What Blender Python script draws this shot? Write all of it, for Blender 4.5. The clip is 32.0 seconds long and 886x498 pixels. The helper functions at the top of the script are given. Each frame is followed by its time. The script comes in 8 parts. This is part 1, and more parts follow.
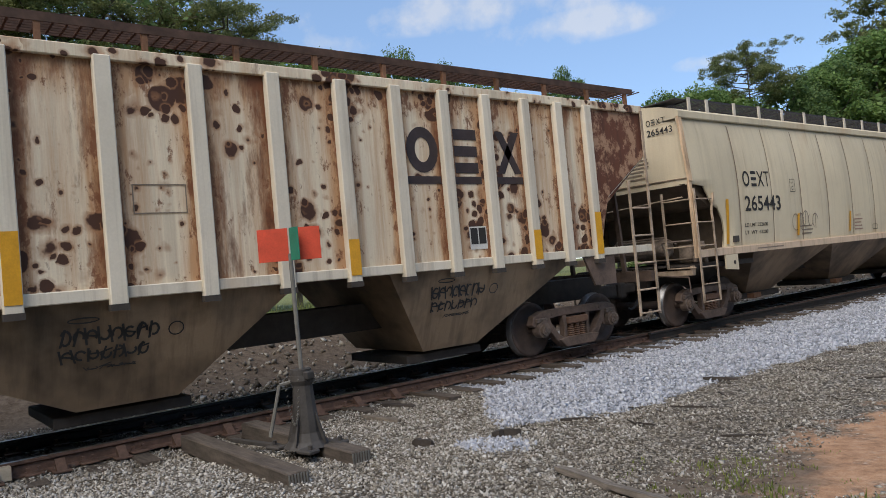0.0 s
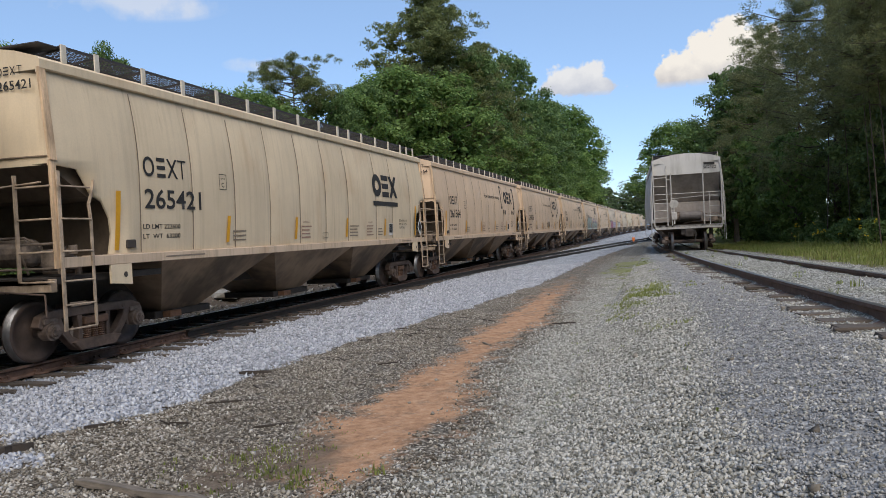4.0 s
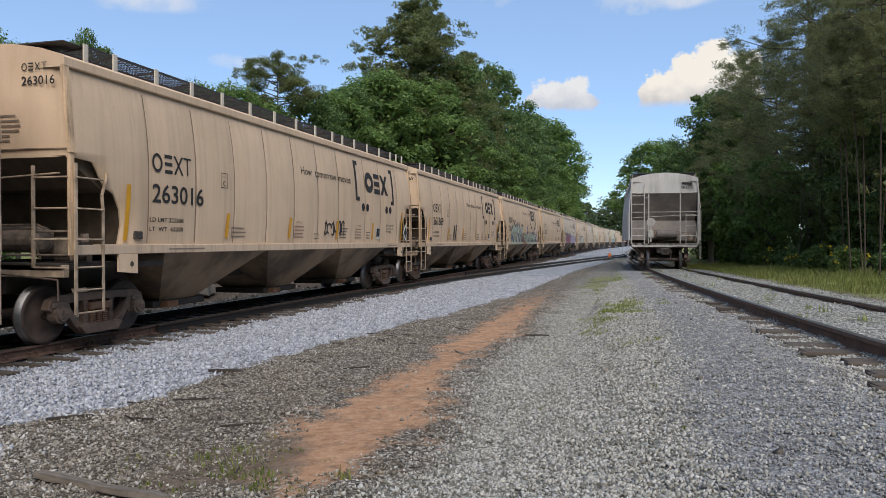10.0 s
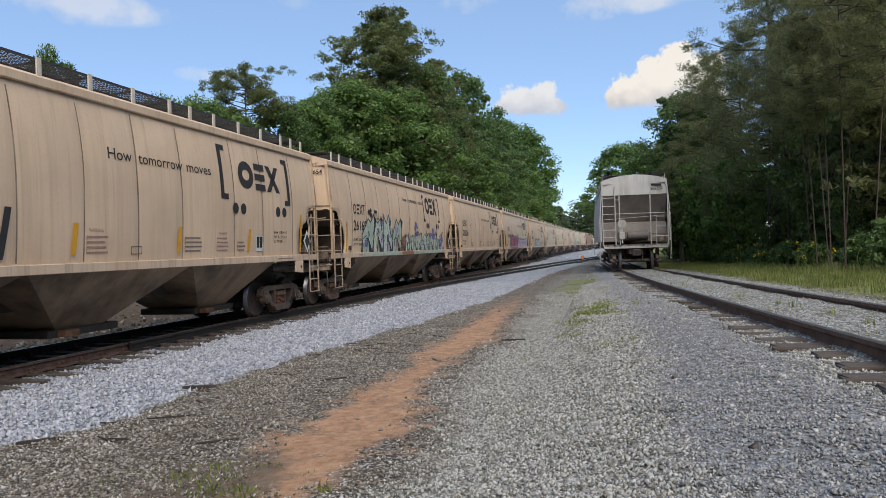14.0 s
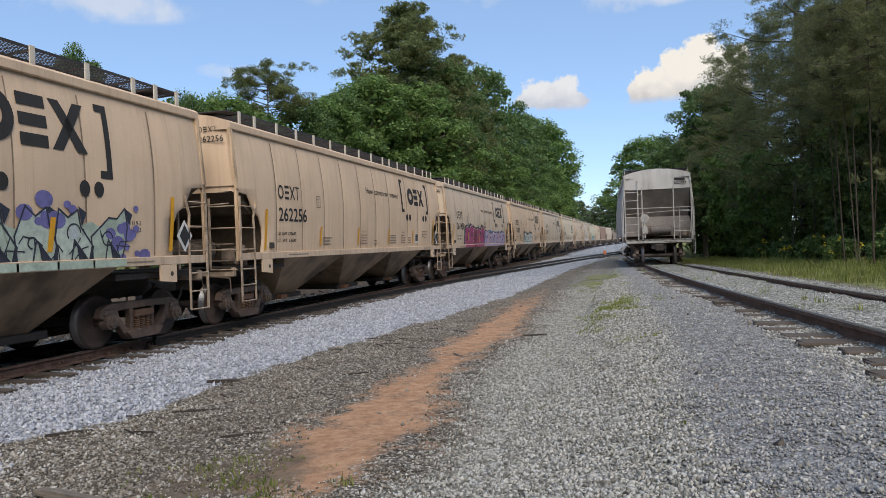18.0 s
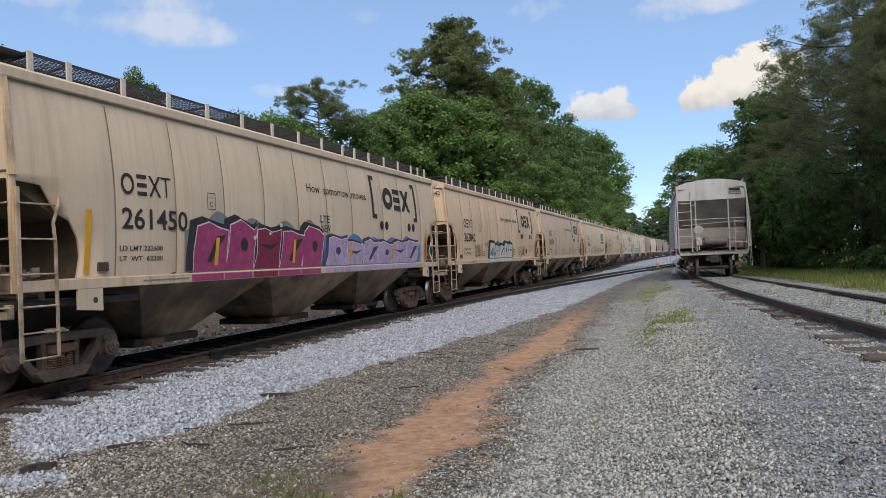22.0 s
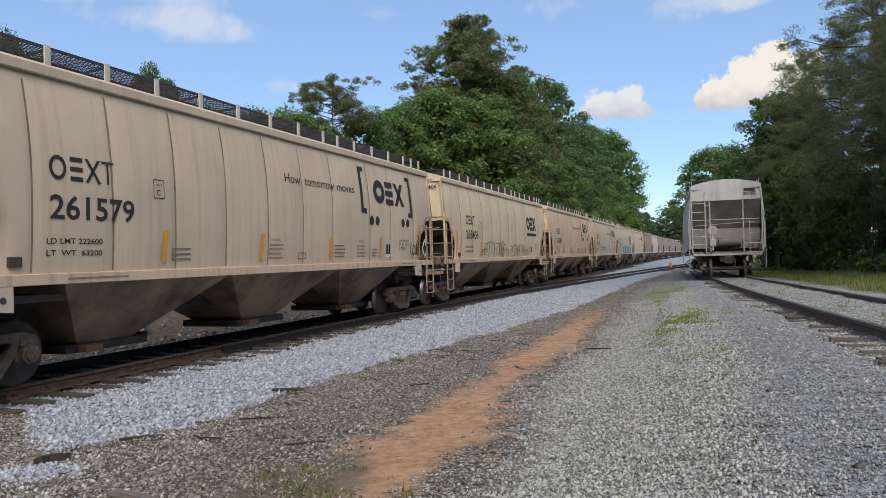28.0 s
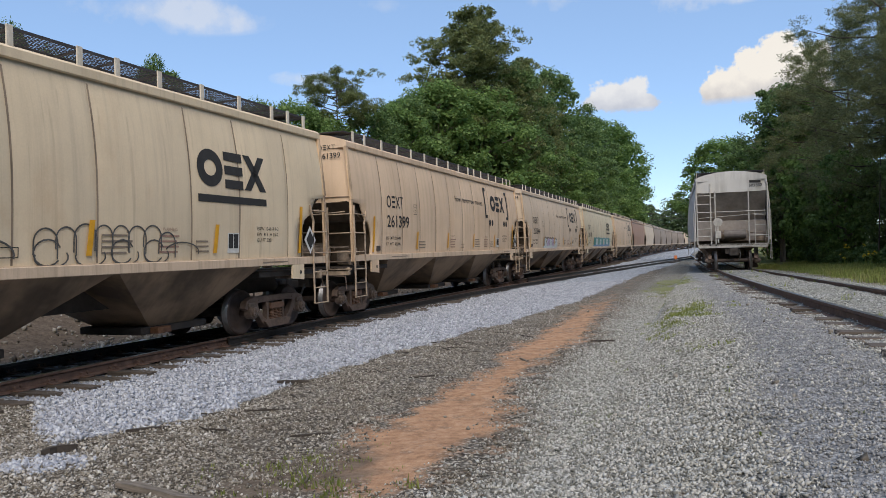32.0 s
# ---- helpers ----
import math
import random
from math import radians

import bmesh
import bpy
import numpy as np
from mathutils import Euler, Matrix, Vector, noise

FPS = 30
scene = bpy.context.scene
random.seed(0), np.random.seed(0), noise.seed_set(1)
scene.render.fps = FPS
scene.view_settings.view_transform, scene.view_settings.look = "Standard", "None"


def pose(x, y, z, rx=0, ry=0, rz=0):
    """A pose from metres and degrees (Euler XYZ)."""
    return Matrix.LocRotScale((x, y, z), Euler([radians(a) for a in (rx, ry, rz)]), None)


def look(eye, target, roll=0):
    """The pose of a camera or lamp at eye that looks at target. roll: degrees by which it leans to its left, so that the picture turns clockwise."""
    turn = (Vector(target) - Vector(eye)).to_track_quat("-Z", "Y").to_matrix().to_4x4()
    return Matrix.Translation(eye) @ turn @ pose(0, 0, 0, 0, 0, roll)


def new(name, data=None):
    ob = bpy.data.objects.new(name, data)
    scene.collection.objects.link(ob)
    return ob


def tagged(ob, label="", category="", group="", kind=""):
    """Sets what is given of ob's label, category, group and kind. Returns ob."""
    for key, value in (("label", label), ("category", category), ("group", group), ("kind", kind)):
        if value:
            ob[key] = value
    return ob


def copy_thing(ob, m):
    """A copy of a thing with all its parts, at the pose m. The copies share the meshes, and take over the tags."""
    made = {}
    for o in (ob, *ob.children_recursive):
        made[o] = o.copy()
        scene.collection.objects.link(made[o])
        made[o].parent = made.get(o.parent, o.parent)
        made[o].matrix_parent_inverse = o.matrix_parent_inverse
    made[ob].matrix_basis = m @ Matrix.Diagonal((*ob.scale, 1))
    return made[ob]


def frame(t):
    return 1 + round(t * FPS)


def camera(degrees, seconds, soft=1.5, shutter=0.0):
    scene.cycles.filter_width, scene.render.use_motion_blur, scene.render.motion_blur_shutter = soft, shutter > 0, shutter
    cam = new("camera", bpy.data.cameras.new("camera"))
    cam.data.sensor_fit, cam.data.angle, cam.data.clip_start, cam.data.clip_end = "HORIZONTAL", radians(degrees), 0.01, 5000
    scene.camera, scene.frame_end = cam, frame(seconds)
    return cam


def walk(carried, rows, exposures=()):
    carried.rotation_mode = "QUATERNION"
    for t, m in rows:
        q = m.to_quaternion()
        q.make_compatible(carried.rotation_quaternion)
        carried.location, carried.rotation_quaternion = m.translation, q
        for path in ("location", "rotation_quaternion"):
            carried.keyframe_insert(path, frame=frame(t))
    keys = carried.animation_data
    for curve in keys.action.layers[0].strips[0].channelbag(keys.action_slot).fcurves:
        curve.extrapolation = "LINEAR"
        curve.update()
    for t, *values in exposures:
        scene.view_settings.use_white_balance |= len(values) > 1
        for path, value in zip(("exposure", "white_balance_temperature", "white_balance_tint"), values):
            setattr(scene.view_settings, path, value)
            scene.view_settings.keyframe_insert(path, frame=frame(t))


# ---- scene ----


# ---- camera and its path ----
EYE = (0.0, 0.0, 1.594)
PATH = [
    (0, 91.67, 5.19, 51.79), (0.25, 91.41, 5.17, 44.07), (0.5, 91.11, 5.20, 38.85), (0.75, 90.73, 5.20, 34.86), (1, 90.32, 5.11, 31.43),
    (1.25, 89.91, 4.94, 28.35), (1.5, 89.56, 4.71, 25.68), (1.75, 89.31, 4.43, 23.57), (2, 89.17, 4.14, 22.09), (2.5, 88.96, 3.63, 19.86),
    (3, 88.85, 3.27, 18.30), (3.5, 88.81, 3.03, 16.97), (5.5, 89.00, 1.64, 17.89), (6, 89.09, 1.35, 18.36), (6.5, 89.34, 1.02, 17.94),
    (7, 89.65, 0.67, 16.96), (7.5, 89.85, 0.46, 16.22), (8, 89.86, 0.34, 15.82), (8.5, 89.80, 0.26, 15.65), (9, 89.69, 0.17, 15.59),
    (9.5, 89.49, 0.06, 15.47), (10, 89.39, -0.02, 15.18), (10.5, 89.50, 0.17, 14.78), (11, 89.72, 0.49, 14.26), (11.5, 89.88, 1.03, 13.82),
    (12, 89.99, 1.40, 13.60), (12.5, 90.07, 1.63, 13.57), (13, 90.07, 1.78, 13.42), (13.5, 90.07, 1.75, 13.26), (14, 89.94, 1.75, 13.11),
    (14.5, 89.74, 1.73, 12.99), (16.5, 89.49, 1.70, 13.71), (17, 89.54, 1.76, 14.06), (17.5, 89.55, 1.83, 14.43), (18, 89.61, 1.85, 14.78),
    (18.5, 89.72, 1.90, 15.11), (19, 89.82, 1.94, 15.48), (19.5, 89.82, 2.08, 16.02), (20, 89.76, 2.13, 16.73), (20.5, 89.76, 2.21, 17.44),
    (21, 90.04, 2.23, 17.97), (21.5, 90.45, 2.30, 18.29), (22, 90.84, 2.33, 18.66), (22.5, 91.08, 2.30, 19.10), (23, 91.16, 2.21, 19.32),
    (23.5, 91.00, 1.88, 19.43), (24, 90.74, 1.66, 19.40), (24.5, 90.52, 1.55, 19.33), (25, 90.33, 1.47, 19.18), (25.5, 90.19, 1.40, 19.04),
    (27.5, 90.62, 1.64, 19.43), (28, 90.68, 1.66, 19.61), (28.5, 90.64, 1.73, 19.80), (29, 90.47, 1.65, 19.89), (29.5, 90.21, 1.74, 19.99),
    (30, 89.98, 1.83, 20.14), (30.5, 89.91, 1.87, 20.31), (31, 89.91, 1.84, 20.29), (31.5, 89.97, 1.72, 20.08), (32, 90.09, 1.69, 19.97),
]
cam = camera(62.49, 32.0, soft=0.6)
walk(cam, [(t, pose(*EYE, rx, ry, rz)) for t, rx, ry, rz in PATH])

# ---- light ----
SUN_ELEVATION, SUN_AZIMUTH = 49.0, 153.0      # degrees; azimuth clockwise from +y
scene.view_settings.exposure = 0.0


def sky_world():
    world = bpy.data.worlds.new("sky")
    scene.world = world
    world.use_nodes = True
    nt = world.node_tree
    nt.nodes.clear()
    out = nt.nodes.new("ShaderNodeOutputWorld")
    bg = nt.nodes.new("ShaderNodeBackground")
    sky = nt.nodes.new("ShaderNodeTexSky")
    sky.sky_type = "NISHITA"
    sky.sun_disc = False
    sky.sun_elevation = radians(SUN_ELEVATION)
    sky.sun_rotation = radians(SUN_AZIMUTH)
    sky.air_density, sky.dust_density, sky.ozone_density = 0.80, 0.05, 3.0
    bg.inputs["Strength"].default_value = 0.20
    nt.links.new(bg.outputs[0], out.inputs[0])
    geo = nt.nodes.new("ShaderNodeTexCoord")

    def math_node(op, a, b=None, clamp=False):
        n = nt.nodes.new("ShaderNodeMath")
        n.operation, n.use_clamp = op, clamp
        for k, v in enumerate((a, b)):
            if v is None:
                continue
            if isinstance(v, (int, float)):
                n.inputs[k].default_value = v
            else:
                nt.links.new(v, n.inputs[k])
        return n.outputs[0]

    noise_a = nt.nodes.new("ShaderNodeTexNoise")
    noise_a.inputs["Scale"].default_value, noise_a.inputs["Detail"].default_value = 9.0, 8.0
    noise_a.inputs["Roughness"].default_value = 0.6
    nt.links.new(geo.outputs["Generated"], noise_a.inputs["Vector"])
    # cumulus and thin clouds: direction, half width, half height, density
    clouds = [((-0.013, 0.953, 0.305), 0.09, 0.016, 0.55), ((-0.149, 0.937, 0.318), 0.05, 0.014, 0.5), ((0.10, 0.94, 0.32), 0.10, 0.02, 0.6),
              ((-0.611, 0.733, 0.300), 0.095, 0.020, 0.5), ((-0.492, 0.839, 0.230), 0.035, 0.009, 0.5),
              ((-0.703, 0.626, 0.337), 0.19, 0.024, 0.5), ((-0.813, 0.493, 0.309), 0.045, 0.016, 0.45), ((0.25, 0.91, 0.36), 0.12, 0.03, 0.5),
              ((-0.386, 0.867, 0.318), 0.04, 0.010, 0.4), ((-0.90, 0.30, 0.42), 0.14, 0.04, 0.6), ((0.6, 0.6, 0.5), 0.2, 0.06, 0.6), ((-0.3, -0.8, 0.5), 0.25, 0.08, 0.6)]
    total = None
    for d, w, h, dense in clouds:
        d = Vector(d).normalized()
        right = d.cross(Vector((0, 0, 1))).normalized()
        up = right.cross(d)
        terms = []
        for axis, half in ((right, w), (up, h)):
            dot = nt.nodes.new("ShaderNodeVectorMath")
            dot.operation = "DOT_PRODUCT"
            nt.links.new(geo.outputs["Generated"], dot.inputs[0])
            dot.inputs[1].default_value = axis / half
            terms.append(math_node("POWER", math_node("ABSOLUTE", dot.outputs["Value"]), 2.0))
        far = math_node("SQRT", math_node("ADD", terms[0], terms[1]))
        near = math_node("SUBTRACT", 1.0, far)
        rough = math_node("MULTIPLY", math_node("SUBTRACT", noise_a.outputs["Fac"], 0.47), 8.0)
        ahead = nt.nodes.new("ShaderNodeVectorMath")
        ahead.operation = "DOT_PRODUCT"
        nt.links.new(geo.outputs["Generated"], ahead.inputs[0])
        ahead.inputs[1].default_value = d
        front = math_node("GREATER_THAN", ahead.outputs["Value"], 0.0)
        body = math_node("MULTIPLY", math_node("ADD", near, rough), 2.6 * dense * dense, clamp=True)
        reach = math_node("MULTIPLY", math_node("ADD", near, 0.35), 4.0, clamp=True)
        term = math_node("MULTIPLY", math_node("MULTIPLY", math_node("MULTIPLY", body, dense), reach), front)
        total = term if total is None else math_node("MAXIMUM", total, term)
    tone = nt.nodes.new("ShaderNodeValToRGB")
    tone.color_ramp.elements[0].color, tone.color_ramp.elements[0].position = (3.3, 3.5, 3.85, 1), 0.34
    tone.color_ramp.elements[1].color, tone.color_ramp.elements[1].position = (4.3, 4.2, 4.1, 1), 0.60
    nt.links.new(noise_a.outputs["Fac"], tone.inputs[0])
    # heaped cumulus: puffs of direction, half width, half height over a flat foot
    heaps = [([((0.018, 0.979, 0.189), 0.026, 0.022), ((0.040, 0.975, 0.196), 0.030, 0.026), ((0.058, 0.971, 0.212), 0.028, 0.024),
               ((0.086, 0.965, 0.220), 0.034, 0.026), ((0.104, 0.965, 0.212), 0.034, 0.026), ((0.066, 0.975, 0.189), 0.045, 0.022), ((0.10, 0.972, 0.189), 0.045, 0.022)], 0.177, 0.05, 1.0),
             ([((-0.100, 0.975, 0.195), 0.036, 0.022), ((-0.126, 0.972, 0.188), 0.028, 0.014), ((-0.074, 0.977, 0.184), 0.030, 0.013), ((-0.098, 0.976, 0.184), 0.040, 0.013)], 0.174, 0.03, 0.8)]
    lumps = nt.nodes.new("ShaderNodeTexNoise")
    lumps.inputs["Scale"].default_value, lumps.inputs["Detail"].default_value, lumps.inputs["Roughness"].default_value = 34.0, 6.0, 0.58
    nt.links.new(geo.outputs["Generated"], lumps.inputs["Vector"])
    xyz = nt.nodes.new("ShaderNodeSeparateXYZ")
    nt.links.new(geo.outputs["Generated"], xyz.inputs[0])
    heap_total, heap_light = None, None
    for puffs, foot, tall, dense in heaps:
        inside = None
        for d, w, h in puffs:
            d = Vector(d).normalized()
            right = d.cross(Vector((0, 0, 1))).normalized()
            terms = []
            for axis, half in ((right, w), (right.cross(d), h)):
                dot = nt.nodes.new("ShaderNodeVectorMath")
                dot.operation = "DOT_PRODUCT"
                nt.links.new(geo.outputs["Generated"], dot.inputs[0])
                dot.inputs[1].default_value = axis / half
                terms.append(math_node("POWER", math_node("ABSOLUTE", dot.outputs["Value"]), 2.0))
            near = math_node("SUBTRACT", 1.0, math_node("SQRT", math_node("ADD", terms[0], terms[1])))
            inside = near if inside is None else math_node("MAXIMUM", inside, near)
        north = math_node("GREATER_THAN", xyz.outputs["Y"], 0.5)
        body = math_node("ADD", inside, math_node("MULTIPLY", math_node("SUBTRACT", lumps.outputs["Fac"], 0.47), 2.2))
        soft = math_node("MULTIPLY", math_node("SUBTRACT", xyz.outputs["Z"], foot - 0.006), 90.0, clamp=True)
        term = math_node("MULTIPLY", math_node("MULTIPLY", math_node("MULTIPLY", body, 5.0 * dense, clamp=True), dense), math_node("MULTIPLY", soft, north))
        heap_total = term if heap_total is None else math_node("MAXIMUM", heap_total, term)
        light = math_node("ADD", math_node("MULTIPLY", math_node("SUBTRACT", xyz.outputs["Z"], foot), 0.8 / tall), math_node("MULTIPLY", math_node("SUBTRACT", lumps.outputs["Fac"], 0.4), 1.6))
        heap_light = light if heap_light is None else math_node("MAXIMUM", heap_light, light)
    heap_tone = nt.nodes.new("ShaderNodeValToRGB")
    heap_tone.color_ramp.elements[0].color, heap_tone.color_ramp.elements[0].position = (2.9, 2.8, 2.85, 1), 0.1
    heap_tone.color_ramp.elements[1].color, heap_tone.color_ramp.elements[1].position = (4.55, 4.3, 3.95, 1), 0.95
    nt.links.new(heap_light, heap_tone.inputs[0])
    mix = nt.nodes.new("ShaderNodeMix")
    mix.data_type = "RGBA"
    nt.links.new(total, mix.inputs["Factor"])
    tint = nt.nodes.new("ShaderNodeMix")
    tint.data_type = "RGBA"
    tint.inputs["Factor"].default_value = 0.5
    nt.links.new(sky.outputs[0], tint.inputs["A"])
    tint.inputs["B"].default_value = (1.75, 2.65, 4.1, 1)     # thin even haze
    nt.links.new(tint.outputs["Result"], mix.inputs["A"])
    nt.links.new(tone.outputs[0], mix.inputs["B"])
    heap_mix = nt.nodes.new("ShaderNodeMix")
    heap_mix.data_type = "RGBA"
    nt.links.new(heap_total, heap_mix.inputs["Factor"])
    nt.links.new(mix.outputs["Result"], heap_mix.inputs["A"])
    nt.links.new(heap_tone.outputs[0], heap_mix.inputs["B"])
    nt.links.new(heap_mix.outputs["Result"], bg.inputs["Color"])


sky_world()
sun_data = bpy.data.lights.new("sun", "SUN")
sun_data.energy, sun_data.angle, sun_data.color = 3.7, radians(48), (1.0, 0.905, 0.78)
sun = new("sun", sun_data)
_a, _e = radians(SUN_AZIMUTH), radians(SUN_ELEVATION)
sun.matrix_world = look((30 * math.sin(_a), 30 * math.cos(_a), 40), (0, 0, 40 - 30 * math.tan(_e)))


# ---- materials ----
def graph(name):
    m = bpy.data.materials.new(name)
    m.use_nodes = True
    nt = m.node_tree
    return m, nt, nt.nodes["Principled BSDF"]


def link(nt, a, b):
    nt.links.new(a, b)


def noise_node(nt, scale, detail=5.0, rough=0.6, stretch=None, space="Object", own=False):
    co = nt.nodes.new("ShaderNodeTexCoord")
    n = nt.nodes.new("ShaderNodeTexNoise")
    n.inputs["Scale"].default_value, n.inputs["Detail"].default_value, n.inputs["Roughness"].default_value = scale, detail, rough
    mp = nt.nodes.new("ShaderNodeMapping")
    if stretch:
        mp.inputs["Scale"].default_value = stretch
    link(nt, co.outputs[space], mp.inputs["Vector"])
    if own:
        # every object shows another part of the pattern
        info = nt.nodes.new("ShaderNodeObjectInfo")
        far = nt.nodes.new("ShaderNodeVectorMath")
        far.operation = "MULTIPLY_ADD"
        link(nt, info.outputs["Random"], far.inputs[0])
        far.inputs[1].default_value = (91.0, 37.0, 53.0)
        link(nt, mp.outputs[0], far.inputs[2])
        link(nt, far.outputs[0], n.inputs["Vector"])
    else:
        link(nt, mp.outputs[0], n.inputs["Vector"])
    return n


def ramp(nt, fac, stops):
    r = nt.nodes.new("ShaderNodeValToRGB")
    while len(r.color_ramp.elements) < len(stops):
        r.color_ramp.elements.new(0.5)
    for e, (p, c) in zip(r.color_ramp.elements, stops):
        e.position, e.color = p, (*c, 1) if len(c) == 3 else c
    link(nt, fac, r.inputs[0])
    return r.outputs[0]


def mixed(nt, fac, a, b, blend="MIX"):
    n = nt.nodes.new("ShaderNodeMix")
    n.data_type, n.blend_type = "RGBA", blend
    for sock, v in (("Factor", fac), ("A", a), ("B", b)):
        if hasattr(v, "is_linked"):
            link(nt, v, n.inputs[sock])
        elif sock == "Factor":
            n.inputs[sock].default_value = v
        else:
            n.inputs[sock].default_value = (*v, 1)
    return n.outputs["Result"]


def bumped(nt, bsdf, height, strength, distance=0.02):
    b = nt.nodes.new("ShaderNodeBump")
    b.inputs["Strength"].default_value, b.inputs["Distance"].default_value = strength, distance
    link(nt, height, b.inputs["Height"])
    link(nt, b.outputs[0], bsdf.inputs["Normal"])


def grey3(v):
    return (v, v, v)


def plain(name, colour, rough=0.6, metal=0.0, vary=0.25, scale=6.0, bump=0.15, stretch=None):
    """A surface of one colour with fine grain and broad stains."""
    m, nt, b = graph(name)
    n1, n2 = noise_node(nt, scale, stretch=stretch), noise_node(nt, scale * 9, 3.0)
    lo, hi = [c * (1 - vary) for c in colour], [min(1, c * (1 + vary)) for c in colour]
    c1 = ramp(nt, n1.outputs["Fac"], [(0.3, lo), (0.7, hi)])
    c2 = mixed(nt, 0.35, c1, ramp(nt, n2.outputs["Fac"], [(0.35, grey3(0.7)), (0.65, grey3(1.0))]), "MULTIPLY")
    link(nt, c2, b.inputs["Base Color"])
    b.inputs["Roughness"].default_value, b.inputs["Metallic"].default_value = rough, metal
    bumped(nt, b, n2.outputs["Fac"], bump, 0.01)
    return m


def car_paint(name, colour, dirt=(0.16, 0.11, 0.07), grime=0.5, rust=0.0, stains=0.0, soot_shade=0.0, flaked=0.0):
    """Faded hopper paint: vertical dirt streaks, broad fading, a dusty lower edge, optional rust blotches."""
    m, nt, b = graph(name)
    broad = noise_node(nt, 0.55, 4.0, own=True)
    streak = noise_node(nt, 2.2, 6.0, 0.65, stretch=(3.0, 1.0, 0.10), own=True)
    fine = noise_node(nt, 40.0, 3.0)
    lo, hi = [c * 0.88 for c in colour], [min(1, c * 1.08) for c in colour]
    c = ramp(nt, broad.outputs["Fac"], [(0.3, lo), (0.7, hi)])
    c = mixed(nt, 0.5, c, ramp(nt, fine.outputs["Fac"], [(0.3, grey3(0.86)), (0.7, grey3(1.0))]), "MULTIPLY")
    mask = ramp(nt, streak.outputs["Fac"], [(0.48, grey3(0.0)), (0.78, grey3(grime))])
    c = mixed(nt, mask, c, dirt)
    if stains > 0:
        soft = noise_node(nt, 0.9, 5.0, 0.6, stretch=(1.0, 1.0, 0.55), own=True)
        c = mixed(nt, ramp(nt, soft.outputs["Fac"], [(0.56, grey3(0.0)), (0.74, grey3(stains))]), c, (0.46, 0.27, 0.13))
        runs = noise_node(nt, 5.0, 4.0, 0.6, stretch=(2.0, 1.0, 0.05), own=True)
        c = mixed(nt, ramp(nt, runs.outputs["Fac"], [(0.60, grey3(0.0)), (0.72, grey3(0.35 * stains + 0.1))]), c, (0.20, 0.13, 0.08))
    if flaked > 0:
        flake = noise_node(nt, 3.2, 9.0, 0.72, stretch=(1.0, 1.0, 0.8))
        c = mixed(nt, ramp(nt, flake.outputs["Fac"], [(0.49, grey3(0.0)), (0.56, grey3(flaked))]), c, (0.42, 0.25, 0.155))
    # broad black patches of soot, which also hold the bays' shade
    if soot_shade > 0:
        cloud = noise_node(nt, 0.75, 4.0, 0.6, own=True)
        c = mixed(nt, ramp(nt, cloud.outputs["Fac"], [(0.40, grey3(0.0)), (0.62, grey3(soot_shade))]), c, (0.022, 0.018, 0.015))
    if rust > 0:
        edge = nt.nodes.new("ShaderNodeAttribute")
        edge.attribute_name = "worn_edge"
        big = noise_node(nt, 0.9, 10.0, 0.74, stretch=(1.5, 1.0, 0.32))
        drip = noise_node(nt, 2.3, 7.0, 0.72, stretch=(2.4, 1.0, 0.14))
        grain = noise_node(nt, 7.0, 8.0, 0.75, stretch=(1.0, 1.0, 0.5))

        def summed(n, k, other, shift):
            """A stain that grows where the other value is high."""
            q = nt.nodes.new("ShaderNodeMath")
            q.operation = "MULTIPLY_ADD"
            link(nt, other, q.inputs[0])
            q.inputs[1].default_value = k
            link(nt, n.outputs["Fac"], q.inputs[2])
            r = nt.nodes.new("ShaderNodeMath")
            r.operation = "SUBTRACT"
            link(nt, q.outputs[0], r.inputs[0])
            r.inputs[1].default_value = shift
            return r.outputs[0]

        warm = ramp(nt, summed(drip, 0.34, edge.outputs["Fac"], 0.0), [(0.47, grey3(0.0)), (0.76, grey3(0.85))])
        c = mixed(nt, warm, c, (0.47, 0.245, 0.11))
        rc = ramp(nt, grain.outputs["Fac"], [(0.35, (0.105, 0.038, 0.019)), (0.65, (0.26, 0.105, 0.05))])
        bare = ramp(nt, summed(big, 0.16, edge.outputs["Fac"], 0.0), [(0.60, grey3(0.0)), (0.66, grey3(0.6)), (0.74, grey3(1.0))])
        c = mixed(nt, bare, c, rc)
        fleck = ramp(nt, summed(grain, 0.12, edge.outputs["Fac"], 0.0), [(0.61, grey3(0.0)), (0.67, grey3(0.85))])
        c = mixed(nt, fleck, c, (0.17, 0.065, 0.032))
        # round burst blisters in clusters
        co = nt.nodes.new("ShaderNodeTexCoord")
        crowd = noise_node(nt, 0.85, 2.0, 0.5)
        warp = noise_node(nt, 5.0, 3.0, 0.6)
        shove = nt.nodes.new("ShaderNodeVectorMath")
        shove.operation = "MULTIPLY_ADD"
        link(nt, warp.outputs["Color"], shove.inputs[0])
        shove.inputs[1].default_value = (0.12, 0.12, 0.12)
        link(nt, co.outputs["Object"], shove.inputs[2])
        for scale, k in ((3.3, 0.75), (6.5, 0.62)):
            v = nt.nodes.new("ShaderNodeTexVoronoi")
            v.inputs["Scale"].default_value = scale
            link(nt, shove.outputs[0], v.inputs["Vector"])
            reach = nt.nodes.new("ShaderNodeMath")
            reach.operation = "MULTIPLY_ADD"
            link(nt, crowd.outputs["Fac"], reach.inputs[0])
            reach.inputs[1].default_value = -2.8 * k
            link(nt, v.outputs["Distance"], reach.inputs[2])
            sep = nt.nodes.new("ShaderNodeSeparateColor")
            link(nt, v.outputs["Color"], sep.inputs[0])
